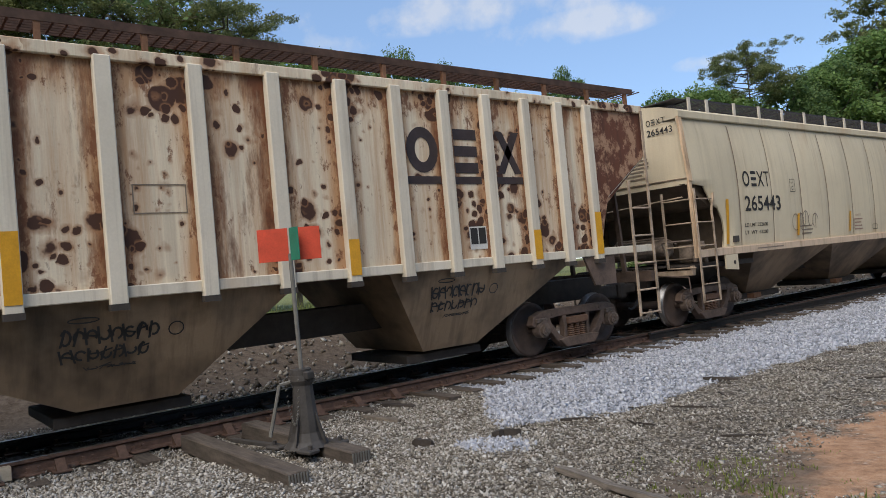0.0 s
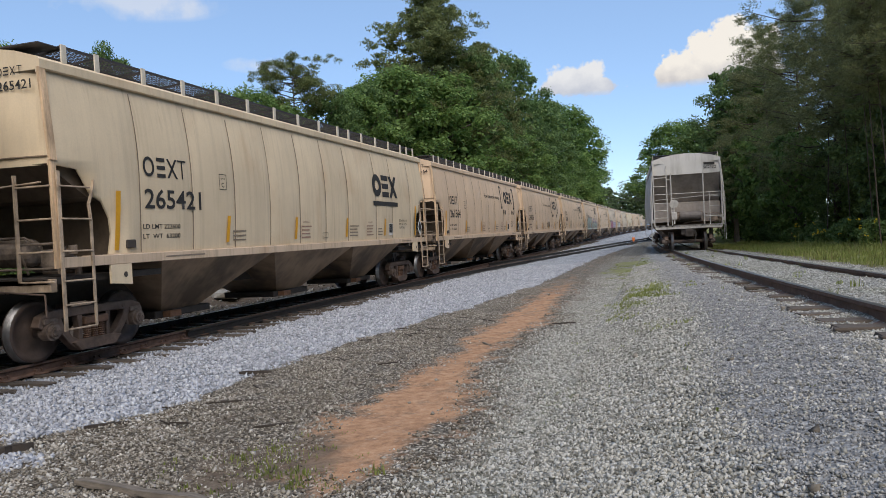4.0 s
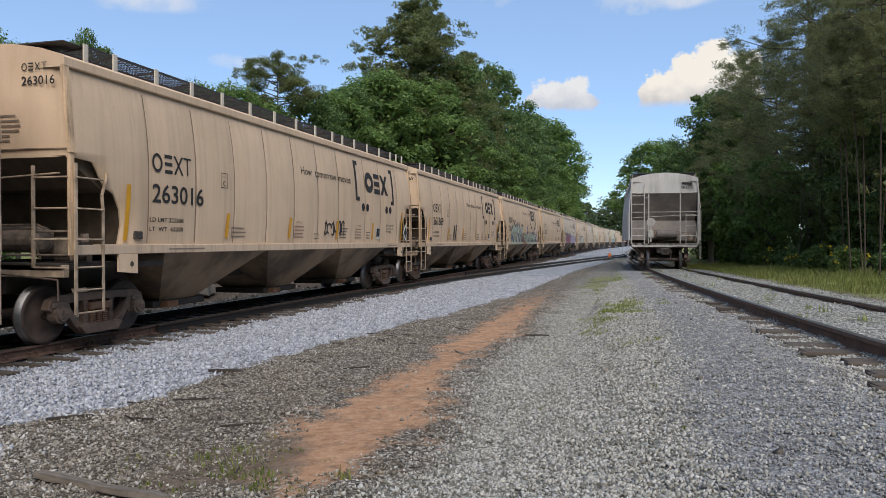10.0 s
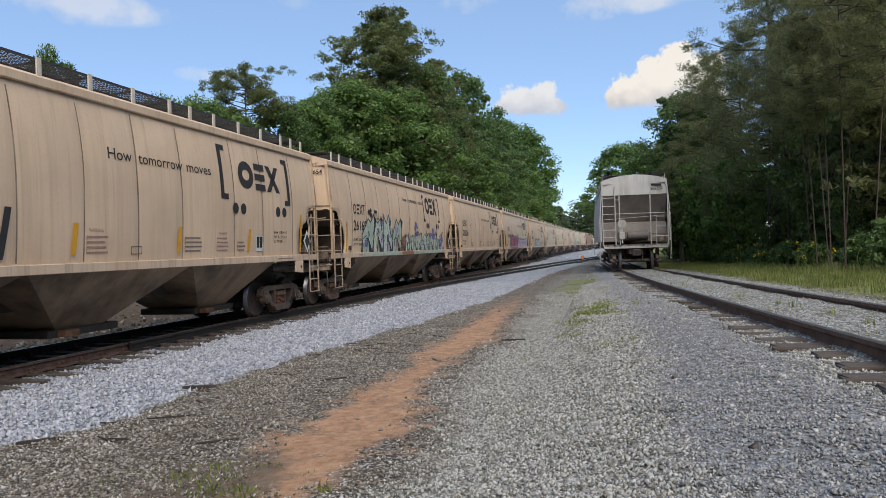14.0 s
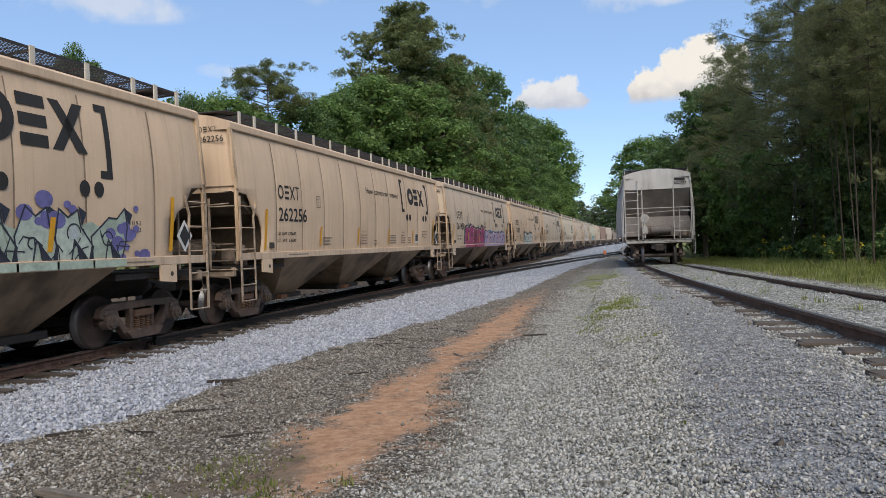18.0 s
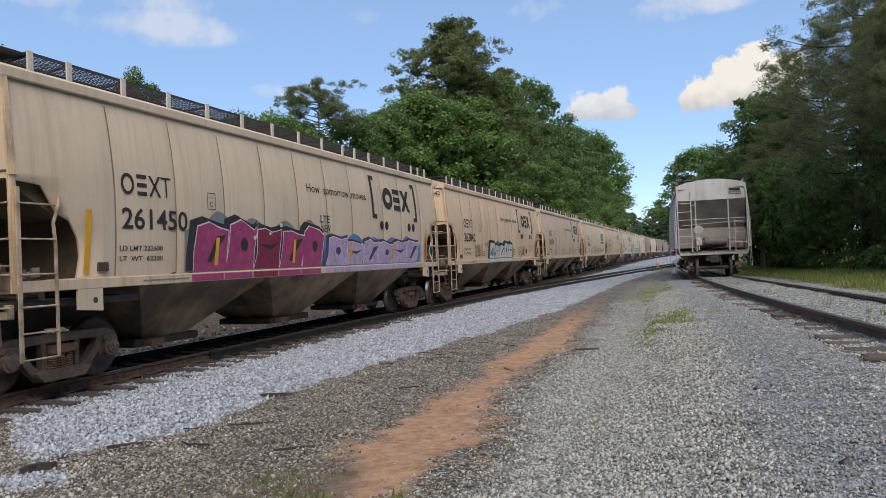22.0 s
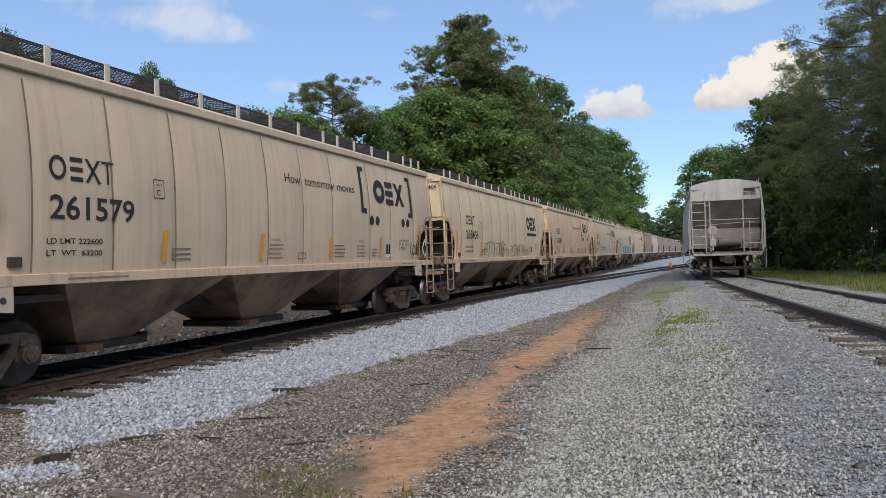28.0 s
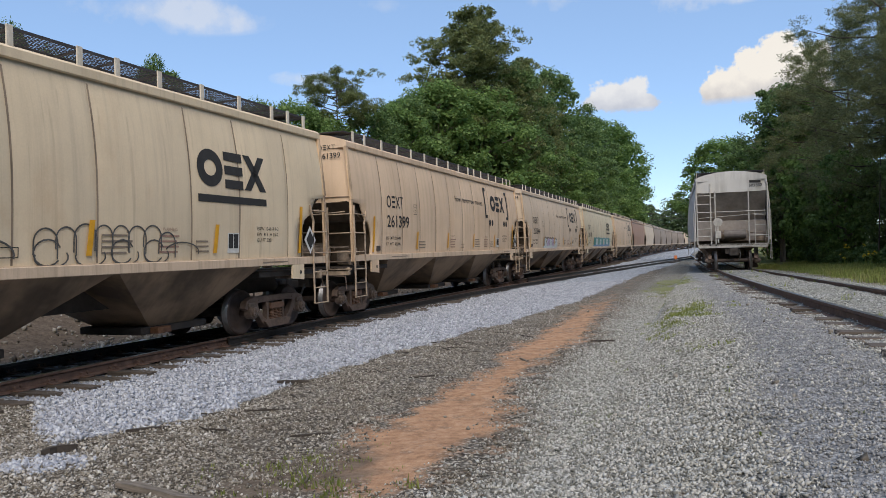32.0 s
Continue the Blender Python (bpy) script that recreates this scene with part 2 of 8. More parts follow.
            size = nt.nodes.new("ShaderNodeMath")
            size.operation = "MULTIPLY_ADD"
            link(nt, sep.outputs[0], size.inputs[0])
            size.inputs[1].default_value = 0.35
            link(nt, reach.outputs[0], size.inputs[2])
            shift = nt.nodes.new("ShaderNodeMath")
            shift.operation = "ADD"
            link(nt, size.outputs[0], shift.inputs[0])
            shift.inputs[1].default_value = 1.08 * k + 0.04
            halo = ramp(nt, shift.outputs[0], [(0.14, grey3(0.7)), (0.30, grey3(0.0))])
            spot = ramp(nt, shift.outputs[0], [(0.10, grey3(0.97)), (0.15, grey3(0.0))])
            c = mixed(nt, halo, c, (0.34, 0.17, 0.085))
            c = mixed(nt, spot, c, (0.06, 0.026, 0.017))
    link(nt, c, b.inputs["Base Color"])
    b.inputs["Roughness"].default_value = 0.62
    b.inputs["Specular IOR Level"].default_value = 0.3
    wave = noise_node(nt, 1.1, 2.0)
    bumped(nt, b, wave.outputs["Fac"], 0.25, 0.03)
    return m


PALETTE = {}


def paint(key, *args, **kw):
    if key not in PALETTE:
        PALETTE[key] = car_paint("paint_" + key, *args, **kw)
    return PALETTE[key]


TAN = paint("tan", (0.69, 0.515, 0.36), grime=0.28, stains=0.2)
CREAM = paint("cream", (0.70, 0.57, 0.40), grime=0.25, stains=0.35)
GREY_TAN = paint("grey_tan", (0.625, 0.50, 0.375), grime=0.28, stains=0.15)
PALE = paint("pale_grey", (0.64, 0.555, 0.40), grime=0.25, stains=0.4)
DULL = paint("dull_grey", (0.33, 0.25, 0.195), grime=0.4)
RUST_TAN = paint("rust_tan", (0.36, 0.215, 0.15), grime=0.4)
RUSTY = paint("rusty_white", (0.80, 0.695, 0.53), grime=0.4, rust=1.0)
RUSTY_POST = paint("post_white", (0.72, 0.655, 0.54), grime=0.5, stains=0.5)
RUST_RED = paint("rust_red", (0.15, 0.058, 0.034), dirt=(0.05, 0.026, 0.018), grime=0.7, flaked=0.95)
SIDING_GREY = paint("siding_grey", (0.58, 0.565, 0.54), dirt=(0.13, 0.11, 0.09), grime=0.55)
# bay colours: grime, plus the underside's shade put into the tan
HOPPER_TAN = paint("hopper_grime_shade", (0.37, 0.255, 0.165), dirt=(0.07, 0.05, 0.035), grime=0.4, soot_shade=0.7)
BAY_TAN = paint("deep_bay", (0.35, 0.245, 0.155), dirt=(0.07, 0.05, 0.035), grime=0.6, soot_shade=0.75)
SILL_TAN = paint("stained_sill", (0.62, 0.475, 0.345), grime=0.6, stains=0.4)
# near-black steel: the shadow under the cars is put into its colour
SHADOW_STEEL = plain("underframe_shadow_steel", (0.055, 0.045, 0.038), 0.8)
# end slope sheets: a much darker brown than the body paint
SLOPE_BROWN = plain("dark_brown_slope_sheet", (0.13, 0.095, 0.065), 0.85, scale=2.0, vary=0.4)
TRUCK_STEEL = plain("truck_casting", (0.125, 0.086, 0.066), 0.75, scale=5.0, vary=0.4, bump=0.4)
WHEEL_STEEL = plain("wheel_rust", (0.075, 0.052, 0.042), 0.65, scale=4.0, vary=0.4)
TREAD_STEEL = plain("polished_tread", (0.24, 0.235, 0.235), 0.42, metal=0.85, vary=0.25)
RAIL_TOP = plain("rail_head", (0.30, 0.28, 0.27), 0.32, metal=0.8, vary=0.15)
RAIL_RUST = plain("rail_rust", (0.125, 0.074, 0.054), 0.8, scale=8.0, vary=0.4, bump=0.3)
RAIL_BLACK = plain("near_black_rail", (0.025, 0.022, 0.02), 0.55, scale=8.0, vary=0.4)
MESH_BLACK = plain("running_board_steel", (0.045, 0.042, 0.045), 0.7)
INK = plain("stencil_black", (0.026, 0.025, 0.025), 0.85, vary=0.2)
INK_FADED = plain("stencil_faded", (0.23, 0.18, 0.135), 0.65, vary=0.2)
INK_RED = plain("stencil_red", (0.33, 0.20, 0.15), 0.65, vary=0.2)
YELLOW = plain("reflector_yellow", (0.72, 0.36, 0.02), 0.45, vary=0.1)
WHITE = plain("white_decal", (0.66, 0.65, 0.62), 0.6, vary=0.1)
SEAM = plain("weld_seam", (0.25, 0.185, 0.13), 0.8, vary=0.45, scale=3.0, stretch=(1, 1, 0.6))
LADDER_TAN = plain("ladder_weathered", (0.40, 0.305, 0.22), 0.75, scale=5.0, vary=0.45)
RUST_BARE = plain("bare_rust", (0.20, 0.10, 0.055), 0.85, scale=4.0, vary=0.5)
CORNER_STAIN = plain("stained_corner", (0.55, 0.39, 0.25), 0.8, scale=2.0, vary=0.55, stretch=(6, 6, 0.4))
POST_PALE = plain("pale_bracket", (0.62, 0.56, 0.47), 0.65, scale=5.0, vary=0.2)
BRAKE_DIRT = plain("brake_gear_dirt", (0.23, 0.18, 0.14), 0.8, scale=6.0, vary=0.5, bump=0.3)
HOSE_RUBBER = plain("hose_rubber", (0.02, 0.02, 0.021), 0.6, vary=0.2)


# ---- the ground and the tracks ----
TRACK_X = -9.726                # centre of the main track; near rail 0.75 to its right; rail top at z = 0
CURVE_START, CURVE = 150.0, 1 / 900.0


def main_line(s):
    """Place and heading (radians, to the right of +y) at s metres along the main track."""
    e = max(s - CURVE_START, 0.0)
    return TRACK_X + CURVE * e * e / 2, s - CURVE * CURVE * e ** 3 / 6, CURVE * e


def siding_x(y):
    """The left rail of the siding."""
    bent = np.clip(y, -12.0, 36.0)
    return 2.538 - 0.1138 * bent + 0.001493 * bent * bent - 0.042 * np.clip(np.asarray(y, float) - 36.0, 0, 60)


def siding_z(y):
    y = np.clip(y, -12, 90)
    return np.maximum(0.864 - 0.011 * y - 0.0003 * np.maximum(y - 15, 0) ** 2, 0.12)


def lead_x(y):
    """The right rail of the lead track that leaves the main track at the switch."""
    y = np.asarray(y, float)
    e = np.clip(y - 12.0, 0, 24)
    return TRACK_X + 0.75 + 0.085 + e * e * 0.0025 + np.clip(y - 36.0, 0, 64) * 0.12


def ground_z(x, y):
    x, y = np.asarray(x, float), np.asarray(y, float)
    edge = siding_x(y) - 0.95
    top = siding_z(y) - 0.165
    x0, x1 = -8.0, -1.0
    mid = 0.10
    side = np.maximum(top - 0.22, 0.14)
    z = np.where(x < x0, -0.20, 0.0)
    z = np.where((x >= x0) & (x < x1), -0.2 + (mid + 0.2) * (x - x0) / (x1 - x0), z)
    a = edge - 1.0
    z = np.where((x >= x1) & (x < a), mid + (side - mid) * (x - x1) / np.maximum(a - x1, 0.05), z)
    z = np.where((x >= np.maximum(a, x1)) & (x < edge), side + (top - side) * (x - a), z)
    z = np.where(x >= edge, top + 0.085 * smooth(x - siding_x(y), -0.06, 0.06), z)
    # gravel fills the siding almost to its rail heads
    z = z + 0.015 * smooth(x - siding_x(y), 0.06, 0.2) * (1 - smooth(x - siding_x(y), 1.3, 1.44))
    # the lead track lies level with the main track
    lead = smooth(y, 30, 40) * (1 - smooth(y, 96, 110)) * (1 - smooth(np.abs(x - (lead_x(y) - 0.75)), 1.5, 2.6))
    z = z + lead * (np.minimum(z, -0.15) - z)
    bank = np.clip((x - (siding_x(y) + 3.2)) / 5.0, 0, 1)
    z = z + bank * 0.25
    # the spoil bank behind the train
    rise = np.clip((-12.6 - x) / 2.4, 0, 1)
    z = z + rise * rise * (3 - 2 * rise) * 0.75
    return z


def spread(lo, hi, fine_lo, fine_hi, step, far_n):
    """Grid lines: even and fine in the middle, wider to both ends."""
    mid = np.arange(fine_lo, fine_hi + 1e-6, step)
    a = fine_lo - (fine_lo - lo) * (np.linspace(0, 1, far_n)[1:] ** 3)[::-1]
    b = fine_hi + (hi - fine_hi) * np.linspace(0, 1, far_n)[1:] ** 3
    return np.concatenate([a, mid, b])


def smooth(x, a, b):
    t = np.clip((x - a) / (b - a), 0, 1)
    return t * t * (3 - 2 * t)


def wobble(x, y, k=1.0):
    return 0.5 * np.sin(1.7 * k * x + 0.9 * k * y + 1) + 0.3 * np.sin(3.1 * k * y - 2.3 * k * x) + 0.2 * np.sin(5.3 * k * y + 4.1 * k * x + 2)


def ballast_edge(y):
    return np.interp(y, [3.0, 5.1, 6.0, 7.3, 9.3, 11.8, 15.2, 22.0, 40.0, 60, 300], [-7.9, -5.6, -5.1, -5.0, -5.0, -4.75, -4.2, -3.6, -3.4, -2.2, -1.4])


def ballast_mask(x, y):
    near = np.interp(y, [3.0, 4.9, 6.9, 7.2], [-5.0, -5.5, -8.2, -30])
    w = 0.16 * wobble(x, y, 2.0)
    right = smooth(ballast_edge(y) - x + w, -0.12, 0.2)
    left = smooth(x - near + w, -0.1, 0.25)
    return right * left * smooth(x, -12.2, -11.6) * smooth(y, 4.6, 5.2)


CLAY_Y = [2.6, 3.6, 4.3, 5.3, 6.3, 7.9, 9.2, 11.7, 14.5, 19.5, 27]
CLAY_LEFT = [-1.9, -2.2, -2.5, -2.72, -2.78, -2.80, -2.70, -2.90, -2.85, -3.2, -3.0]
CLAY_RIGHT = [-1.5, -1.7, -1.85, -1.76, -1.80, -2.14, -2.22, -2.0, -2.2, -2.4, -3.0]


def dirt_mask(x, y):
    left, right = np.interp(y, CLAY_Y, CLAY_LEFT), np.interp(y, CLAY_Y, CLAY_RIGHT)
    c, h = (left + right) / 2, (right - left) / 2 + 0.06
    worn = 1.0 - 0.5 * smooth(y, 14.0, 23.0)
    return worn * (0.52 + 0.25 * smooth(h - np.abs(x - c), 0.02, 0.3)) * smooth(h - np.abs(x - c) + 0.16 * wobble(x, y, 2.6) + 0.08 * wobble(x, y, 6.0), -0.38, 0.16) * smooth(y + 0.3 * wobble(x, y, 3.0), 3.7, 4.6)


def road_mask(x, y):
    """The dark wheel-worn lane beside the siding."""
    c = np.interp(y, [2, 4, 7, 11, 16, 33, 60], [0.95, 0.90, 0.86, 0.76, 0.32, -0.45, -1.2])
    h = np.interp(y, [4, 7, 11, 16, 33, 60], [0.66, 0.60, 0.55, 0.45, 0.3, 0.2])
    return smooth(h - np.abs(x - c) + 0.10 * wobble(x, y, 1.2) + 0.05 * wobble(x, y, 4.0), -0.22, 0.30)


def pale_mask(x, y):
    """Pale gravel from the clay to the siding, and between its rails."""
    left = np.interp(y, CLAY_Y, CLAY_RIGHT) + 0.05
    far = 1 - 0.5 * smooth(y, 12, 26) * (1 - smooth(x, -1.4, -0.5))
    return far * smooth(x - left + 0.16 * wobble(x, y, 2.0), -0.1, 0.9) * (1 - smooth(x - siding_x(y), 2.1, 2.6))


def grass_mask(x, y):
    sx = siding_x(y)
    verge = smooth(x - sx - 2.55 + 0.2 * wobble(x, y, 2.0), -0.15, 0.3)
    spots = 0
    for cx, cy, r in ((-0.5, 12.6, 0.75), (-1.2, 25.0, 1.5), (-1.35, 30.0, 1.3), (-0.9, 18.0, 0.6), (-0.2, 9.2, 0.35), (-0.9, 6.4, 0.3)):
        spots = np.maximum(spots, 0.85 * smooth(1 - np.hypot((x - cx) * 1.7, (y - cy) * 0.6) / r + 0.35 * wobble(x, y, 5.0), 0.0, 0.5))
    back = smooth(-17.5 - x + wobble(x, y), 0, 1.5)
    return np.maximum(np.maximum(verge, spots), back)


def soil_mask(x, y):
    """Brown spoil behind the train, and a damp patch by the clay."""
    damp = 0.9 * smooth(1 - np.hypot((x + 2.8) / 0.6, (y - 4.6) / 0.75) + 0.4 * wobble(x, y, 4.0), 0.0, 0.5)
    return np.maximum(damp, smooth(-11.9 - x + 0.3 * wobble(x, y, 1.5), 0.0, 0.5) * (1 - smooth(-19 - x, 0, 1)))


def ground_material():
    m, nt, b = graph("gravel_ground")
    co = nt.nodes.new("ShaderNodeTexCoord")

    def attr(name):
        a = nt.nodes.new("ShaderNodeAttribute")
        a.attribute_name = name
        return a.outputs["Fac"]

    def ragged(name, n, amount, sharp):
        """A painted zone whose border breaks up."""
        q = nt.nodes.new("ShaderNodeMath")
        q.operation = "MULTIPLY_ADD"
        link(nt, n.outputs["Fac"], q.inputs[0])
        q.inputs[1].default_value = amount
        link(nt, attr(name), q.inputs[2])
        mid = 0.5 + 0.5 * amount
        low = nt.nodes.new("ShaderNodeMath")
        low.operation = "MULTIPLY"
        low.inputs[1].default_value = 0.5
        link(nt, q.outputs[0], low.inputs[0])
        return ramp(nt, low.outputs[0], [(0.5 * (mid - sharp), grey3(0.0)), (0.5 * (mid + sharp), grey3(1.0))])

    def stones(scale):
        v = nt.nodes.new("ShaderNodeTexVoronoi")
        v.inputs["Scale"].default_value = scale
        link(nt, co.outputs["Object"], v.inputs["Vector"])
        return v

    v1, v2 = stones(20.0), stones(31.0)
    # shade in the gaps between stones, multiplied into their colours
    gap_shade1 = ramp(nt, v1.outputs["Distance"], [(0.28, grey3(1.0)), (0.60, grey3(0.40))])
    gap_shade2 = ramp(nt, v2.outputs["Distance"], [(0.26, grey3(1.0)), (0.58, grey3(0.30))])
    n1, n2, n3 = noise_node(nt, 0.7, 6.0), noise_node(nt, 9.0, 6.0, 0.7), noise_node(nt, 90.0, 3.0)
    n4 = noise_node(nt, 2.6, 8.0, 0.72)
    sep = nt.nodes.new("ShaderNodeSeparateColor")
    link(nt, v2.outputs["Color"], sep.inputs[0])
    sep1 = nt.nodes.new("ShaderNodeSeparateColor")
    link(nt, v1.outputs["Color"], sep1.inputs[0])
    # weathered mixed gravel
    mixg = ramp(nt, sep.outputs[0], [(0.0, (0.08, 0.066, 0.053)), (0.4, (0.265, 0.24, 0.205)), (0.75, (0.41, 0.38, 0.335)), (1.0, (0.63, 0.60, 0.555))])
    stain = ramp(nt, n1.outputs["Fac"], [(0.35, (0.72, 0.66, 0.58)), (0.65, (1.0, 1.0, 1.0))])
    base = mixed(nt, 0.8, mixed(nt, 1.0, mixg, gap_shade2, "MULTIPLY"), stain, "MULTIPLY")
    patch = ramp(nt, n4.outputs["Fac"], [(0.48, grey3(0.0)), (0.66, grey3(0.6))])
    base = mixed(nt, patch, base, (0.15, 0.122, 0.092))
    crumbs = ramp(nt, noise_node(nt, 13.0, 7.0, 0.75).outputs["Fac"], [(0.54, grey3(0.0)), (0.62, grey3(0.85))])
    base = mixed(nt, crumbs, base, (0.055, 0.045, 0.036))
    # clean light ballast
    bal = ramp(nt, sep1.outputs[0], [(0.0, (0.22, 0.235, 0.265)), (0.5, (0.42, 0.45, 0.50)), (1.0, (0.66, 0.69, 0.735))])
    base = mixed(nt, ragged("ballast", n2, 0.5, 0.14), base, mixed(nt, 1.0, bal, gap_shade1, "MULTIPLY"))
    # packed grey road
    loose = ramp(nt, sep.outputs[1], [(0.0, (0.15, 0.147, 0.13)), (0.5, (0.40, 0.395, 0.365)), (1.0, (0.64, 0.63, 0.60))])
    mossy = ramp(nt, n1.outputs["Fac"], [(0.40, (1.0, 1.0, 1.0)), (0.66, (0.74, 0.76, 0.64))])
    loose = mixed(nt, 0.8, mixed(nt, 0.8, loose, gap_shade2, "MULTIPLY"), mossy, "MULTIPLY")
    base = mixed(nt, ragged("pale", n4, 0.9, 0.30), base, loose)
    packed = ramp(nt, sep.outputs[1], [(0.0, (0.20, 0.205, 0.215)), (0.5, (0.30, 0.303, 0.31)), (1.0, (0.43, 0.43, 0.43))])
    base = mixed(nt, attr("road"), base, mixed(nt, 0.62, packed, gap_shade2, "MULTIPLY"))
    clay = ramp(nt, n2.outputs["Fac"], [(0.3, (0.25, 0.14, 0.083)), (0.5, (0.41, 0.24, 0.142)), (0.7, (0.51, 0.325, 0.205))])
    clay = mixed(nt, 0.4, clay, ramp(nt, n3.outputs["Fac"], [(0.3, grey3(0.6)), (0.7, grey3(1.0))]), "MULTIPLY")
    base = mixed(nt, ragged("dirt", n4, 2.1, 0.22), base, clay)
    soil = ramp(nt, n2.outputs["Fac"], [(0.3, (0.07, 0.05, 0.036)), (0.7, (0.19, 0.15, 0.115))])
    base = mixed(nt, attr("soil"), base, soil)
    turf = ramp(nt, n2.outputs["Fac"], [(0.3, (0.09, 0.11, 0.03)), (0.7, (0.26, 0.27, 0.09))])
    gm = nt.nodes.new("ShaderNodeMath")
    gm.operation = "MULTIPLY"
    link(nt, attr("grass"), gm.inputs[0])
    link(nt, ramp(nt, n2.outputs["Fac"], [(0.3, grey3(0.45)), (0.6, grey3(1.0))]), gm.inputs[1])
    base = mixed(nt, gm.outputs[0], base, turf)
    link(nt, base, b.inputs["Base Color"])
    b.inputs["Roughness"].default_value = 0.95
    b.inputs["Specular IOR Level"].default_value = 0.2
    hm = nt.nodes.new("ShaderNodeMath")
    hm.operation = "ADD"
    link(nt, v1.outputs["Distance"], hm.inputs[0])
    link(nt, n3.outputs["Fac"], hm.inputs[1])
    bumped(nt, b, hm.outputs[0], 0.6, 0.014)
    return m


def sheet(name, xs, ys, z_of, masks, material):
    X, Y = np.meshgrid(xs, ys)
    Z = z_of(X, Y)
    n, k = len(xs), len(ys)
    verts = np.stack([X.ravel(), Y.ravel(), Z.ravel()], 1)
    i = np.arange(n * k).reshape(k, n)
    faces = np.stack([i[:-1, :-1].ravel(), i[:-1, 1:].ravel(), i[1:, 1:].ravel(), i[1:, :-1].ravel()], 1)
    me = bpy.data.meshes.new(name)
    me.vertices.add(len(verts))
    me.vertices.foreach_set("co", verts.ravel())
    me.loops.add(faces.size)
    me.loops.foreach_set("vertex_index", faces.ravel())
    me.polygons.add(len(faces))
    me.polygons.foreach_set("loop_start", np.arange(0, faces.size, 4))
    me.polygons.foreach_set("loop_total", np.full(len(faces), 4))
    me.update()
    for key, fn in masks.items():
        a = me.attributes.new(key, "FLOAT", "POINT")
        a.data.foreach_set("value", np.asarray(fn(X, Y), float).ravel())
    me.polygons.foreach_set("use_smooth", np.ones(len(faces), bool))
    me.materials.append(material)
    return new(name, me)


GROUND = ground_material()
ground = sheet("ground", spread(-900, 900, -13.5, 8.0, 0.11, 40), spread(-500, 2200, 1.5, 40.0, 0.13, 60),
               lambda x, y: ground_z(x, y) + 0.02 * wobble(x, y, 1.3) + 0.012 * wobble(x, y, 5.0),
               {"ballast": ballast_mask, "dirt": dirt_mask, "road": road_mask, "pale": pale_mask, "grass": grass_mask, "soil": soil_mask}, GROUND)
tagged(ground, "gravel yard ground with pale ballast, clay strip and grass verge", "ground", kind="structure")


# mesh helpers
def part(name, bm, material, parent, label="", smooth_faces=False):
    me = bpy.data.meshes.new(name)
    bm.to_mesh(me)
    bm.free()
    me.materials.append(material)
    if smooth_faces:
        me.polygons.foreach_set("use_smooth", np.ones(len(me.polygons), bool))
    ob = new(name, me)
    if parent is not None:
        ob.parent = parent
    if label:
        ob["label"] = label
    return ob


def shared(name, me, parent, m=None, label=""):
    ob = new(name, me)
    if parent is not None:
        ob.parent = parent
    if m is not None:
        ob.matrix_basis = m
    if label:
        ob["label"] = label
    return ob


def mesh_of(name, bm, material, smooth_faces=False):
    me = bpy.data.meshes.new(name)
    bm.to_mesh(me)
    bm.free()
    me.materials.append(material)
    if smooth_faces:
        me.polygons.foreach_set("use_smooth", np.ones(len(me.polygons), bool))
    return me


def box(bm, x0, x1, y0, y1, z0, z1, bevel=0.0):
    r = bmesh.ops.create_cube(bm, size=1.0, matrix=Matrix.Translation(((x0 + x1) / 2, (y0 + y1) / 2, (z0 + z1) / 2)) @ Matrix.Diagonal((abs(x1 - x0), abs(y1 - y0), abs(z1 - z0), 1)))
    if bevel:
        edges = list({e for v in r["verts"] for e in v.link_edges})
        bmesh.ops.bevel(bm, geom=edges, offset=bevel, segments=1, affect="EDGES")
    return bm


def rod(bm, a, b, r, sides=8):
    a, b = Vector(a), Vector(b)
    d = b - a
    m = Matrix.Translation((a + b) / 2) @ d.to_track_quat("Z", "Y").to_matrix().to_4x4()
    bmesh.ops.create_cone(bm, cap_ends=True, segments=sides, radius1=r, radius2=r, depth=d.length, matrix=m)
    return bm


def beam(bm, a, b, w, h):
    """A square bar from a to b."""
    a, b = Vector(a), Vector(b)
    d = b - a
    m = Matrix.Translation((a + b) / 2) @ d.to_track_quat("Z", "Y").to_matrix().to_4x4() @ Matrix.Diagonal((w, h, d.length, 1))
    bmesh.ops.create_cube(bm, size=1.0, matrix=m)
    return bm


def prism(bm, pts, y0, y1):
    """A polygon in x, z pulled along y."""
    a = [bm.verts.new((x, y0, z)) for x, z in pts]
    b = [bm.verts.new((x, y1, z)) for x, z in pts]
    n = len(pts)
    bm.faces.new(a)
    bm.faces.new(b[::-1])
    for k in range(n):
        bm.faces.new((a[k], b[k], b[(k + 1) % n], a[(k + 1) % n]))
    bmesh.ops.recalc_face_normals(bm, faces=bm.faces)
    return bm


def thing(name, label, category, group="", m=None):
    ob = new(name)
    ob.empty_display_size = 0.2
    if m is not None:
        ob.matrix_world = m
    return tagged(ob, label, category, group)


# rails: swept along a line of points
RAIL_SECTION = [(-0.036, 0.0), (0.036, 0.0), (0.037, -0.035), (0.010, -0.050), (0.009, -0.135), (0.070, -0.155), (0.070, -0.170),
                (-0.070, -0.170), (-0.070, -0.155), (-0.009, -0.135), (-0.010, -0.050), (-0.037, -0.035)]


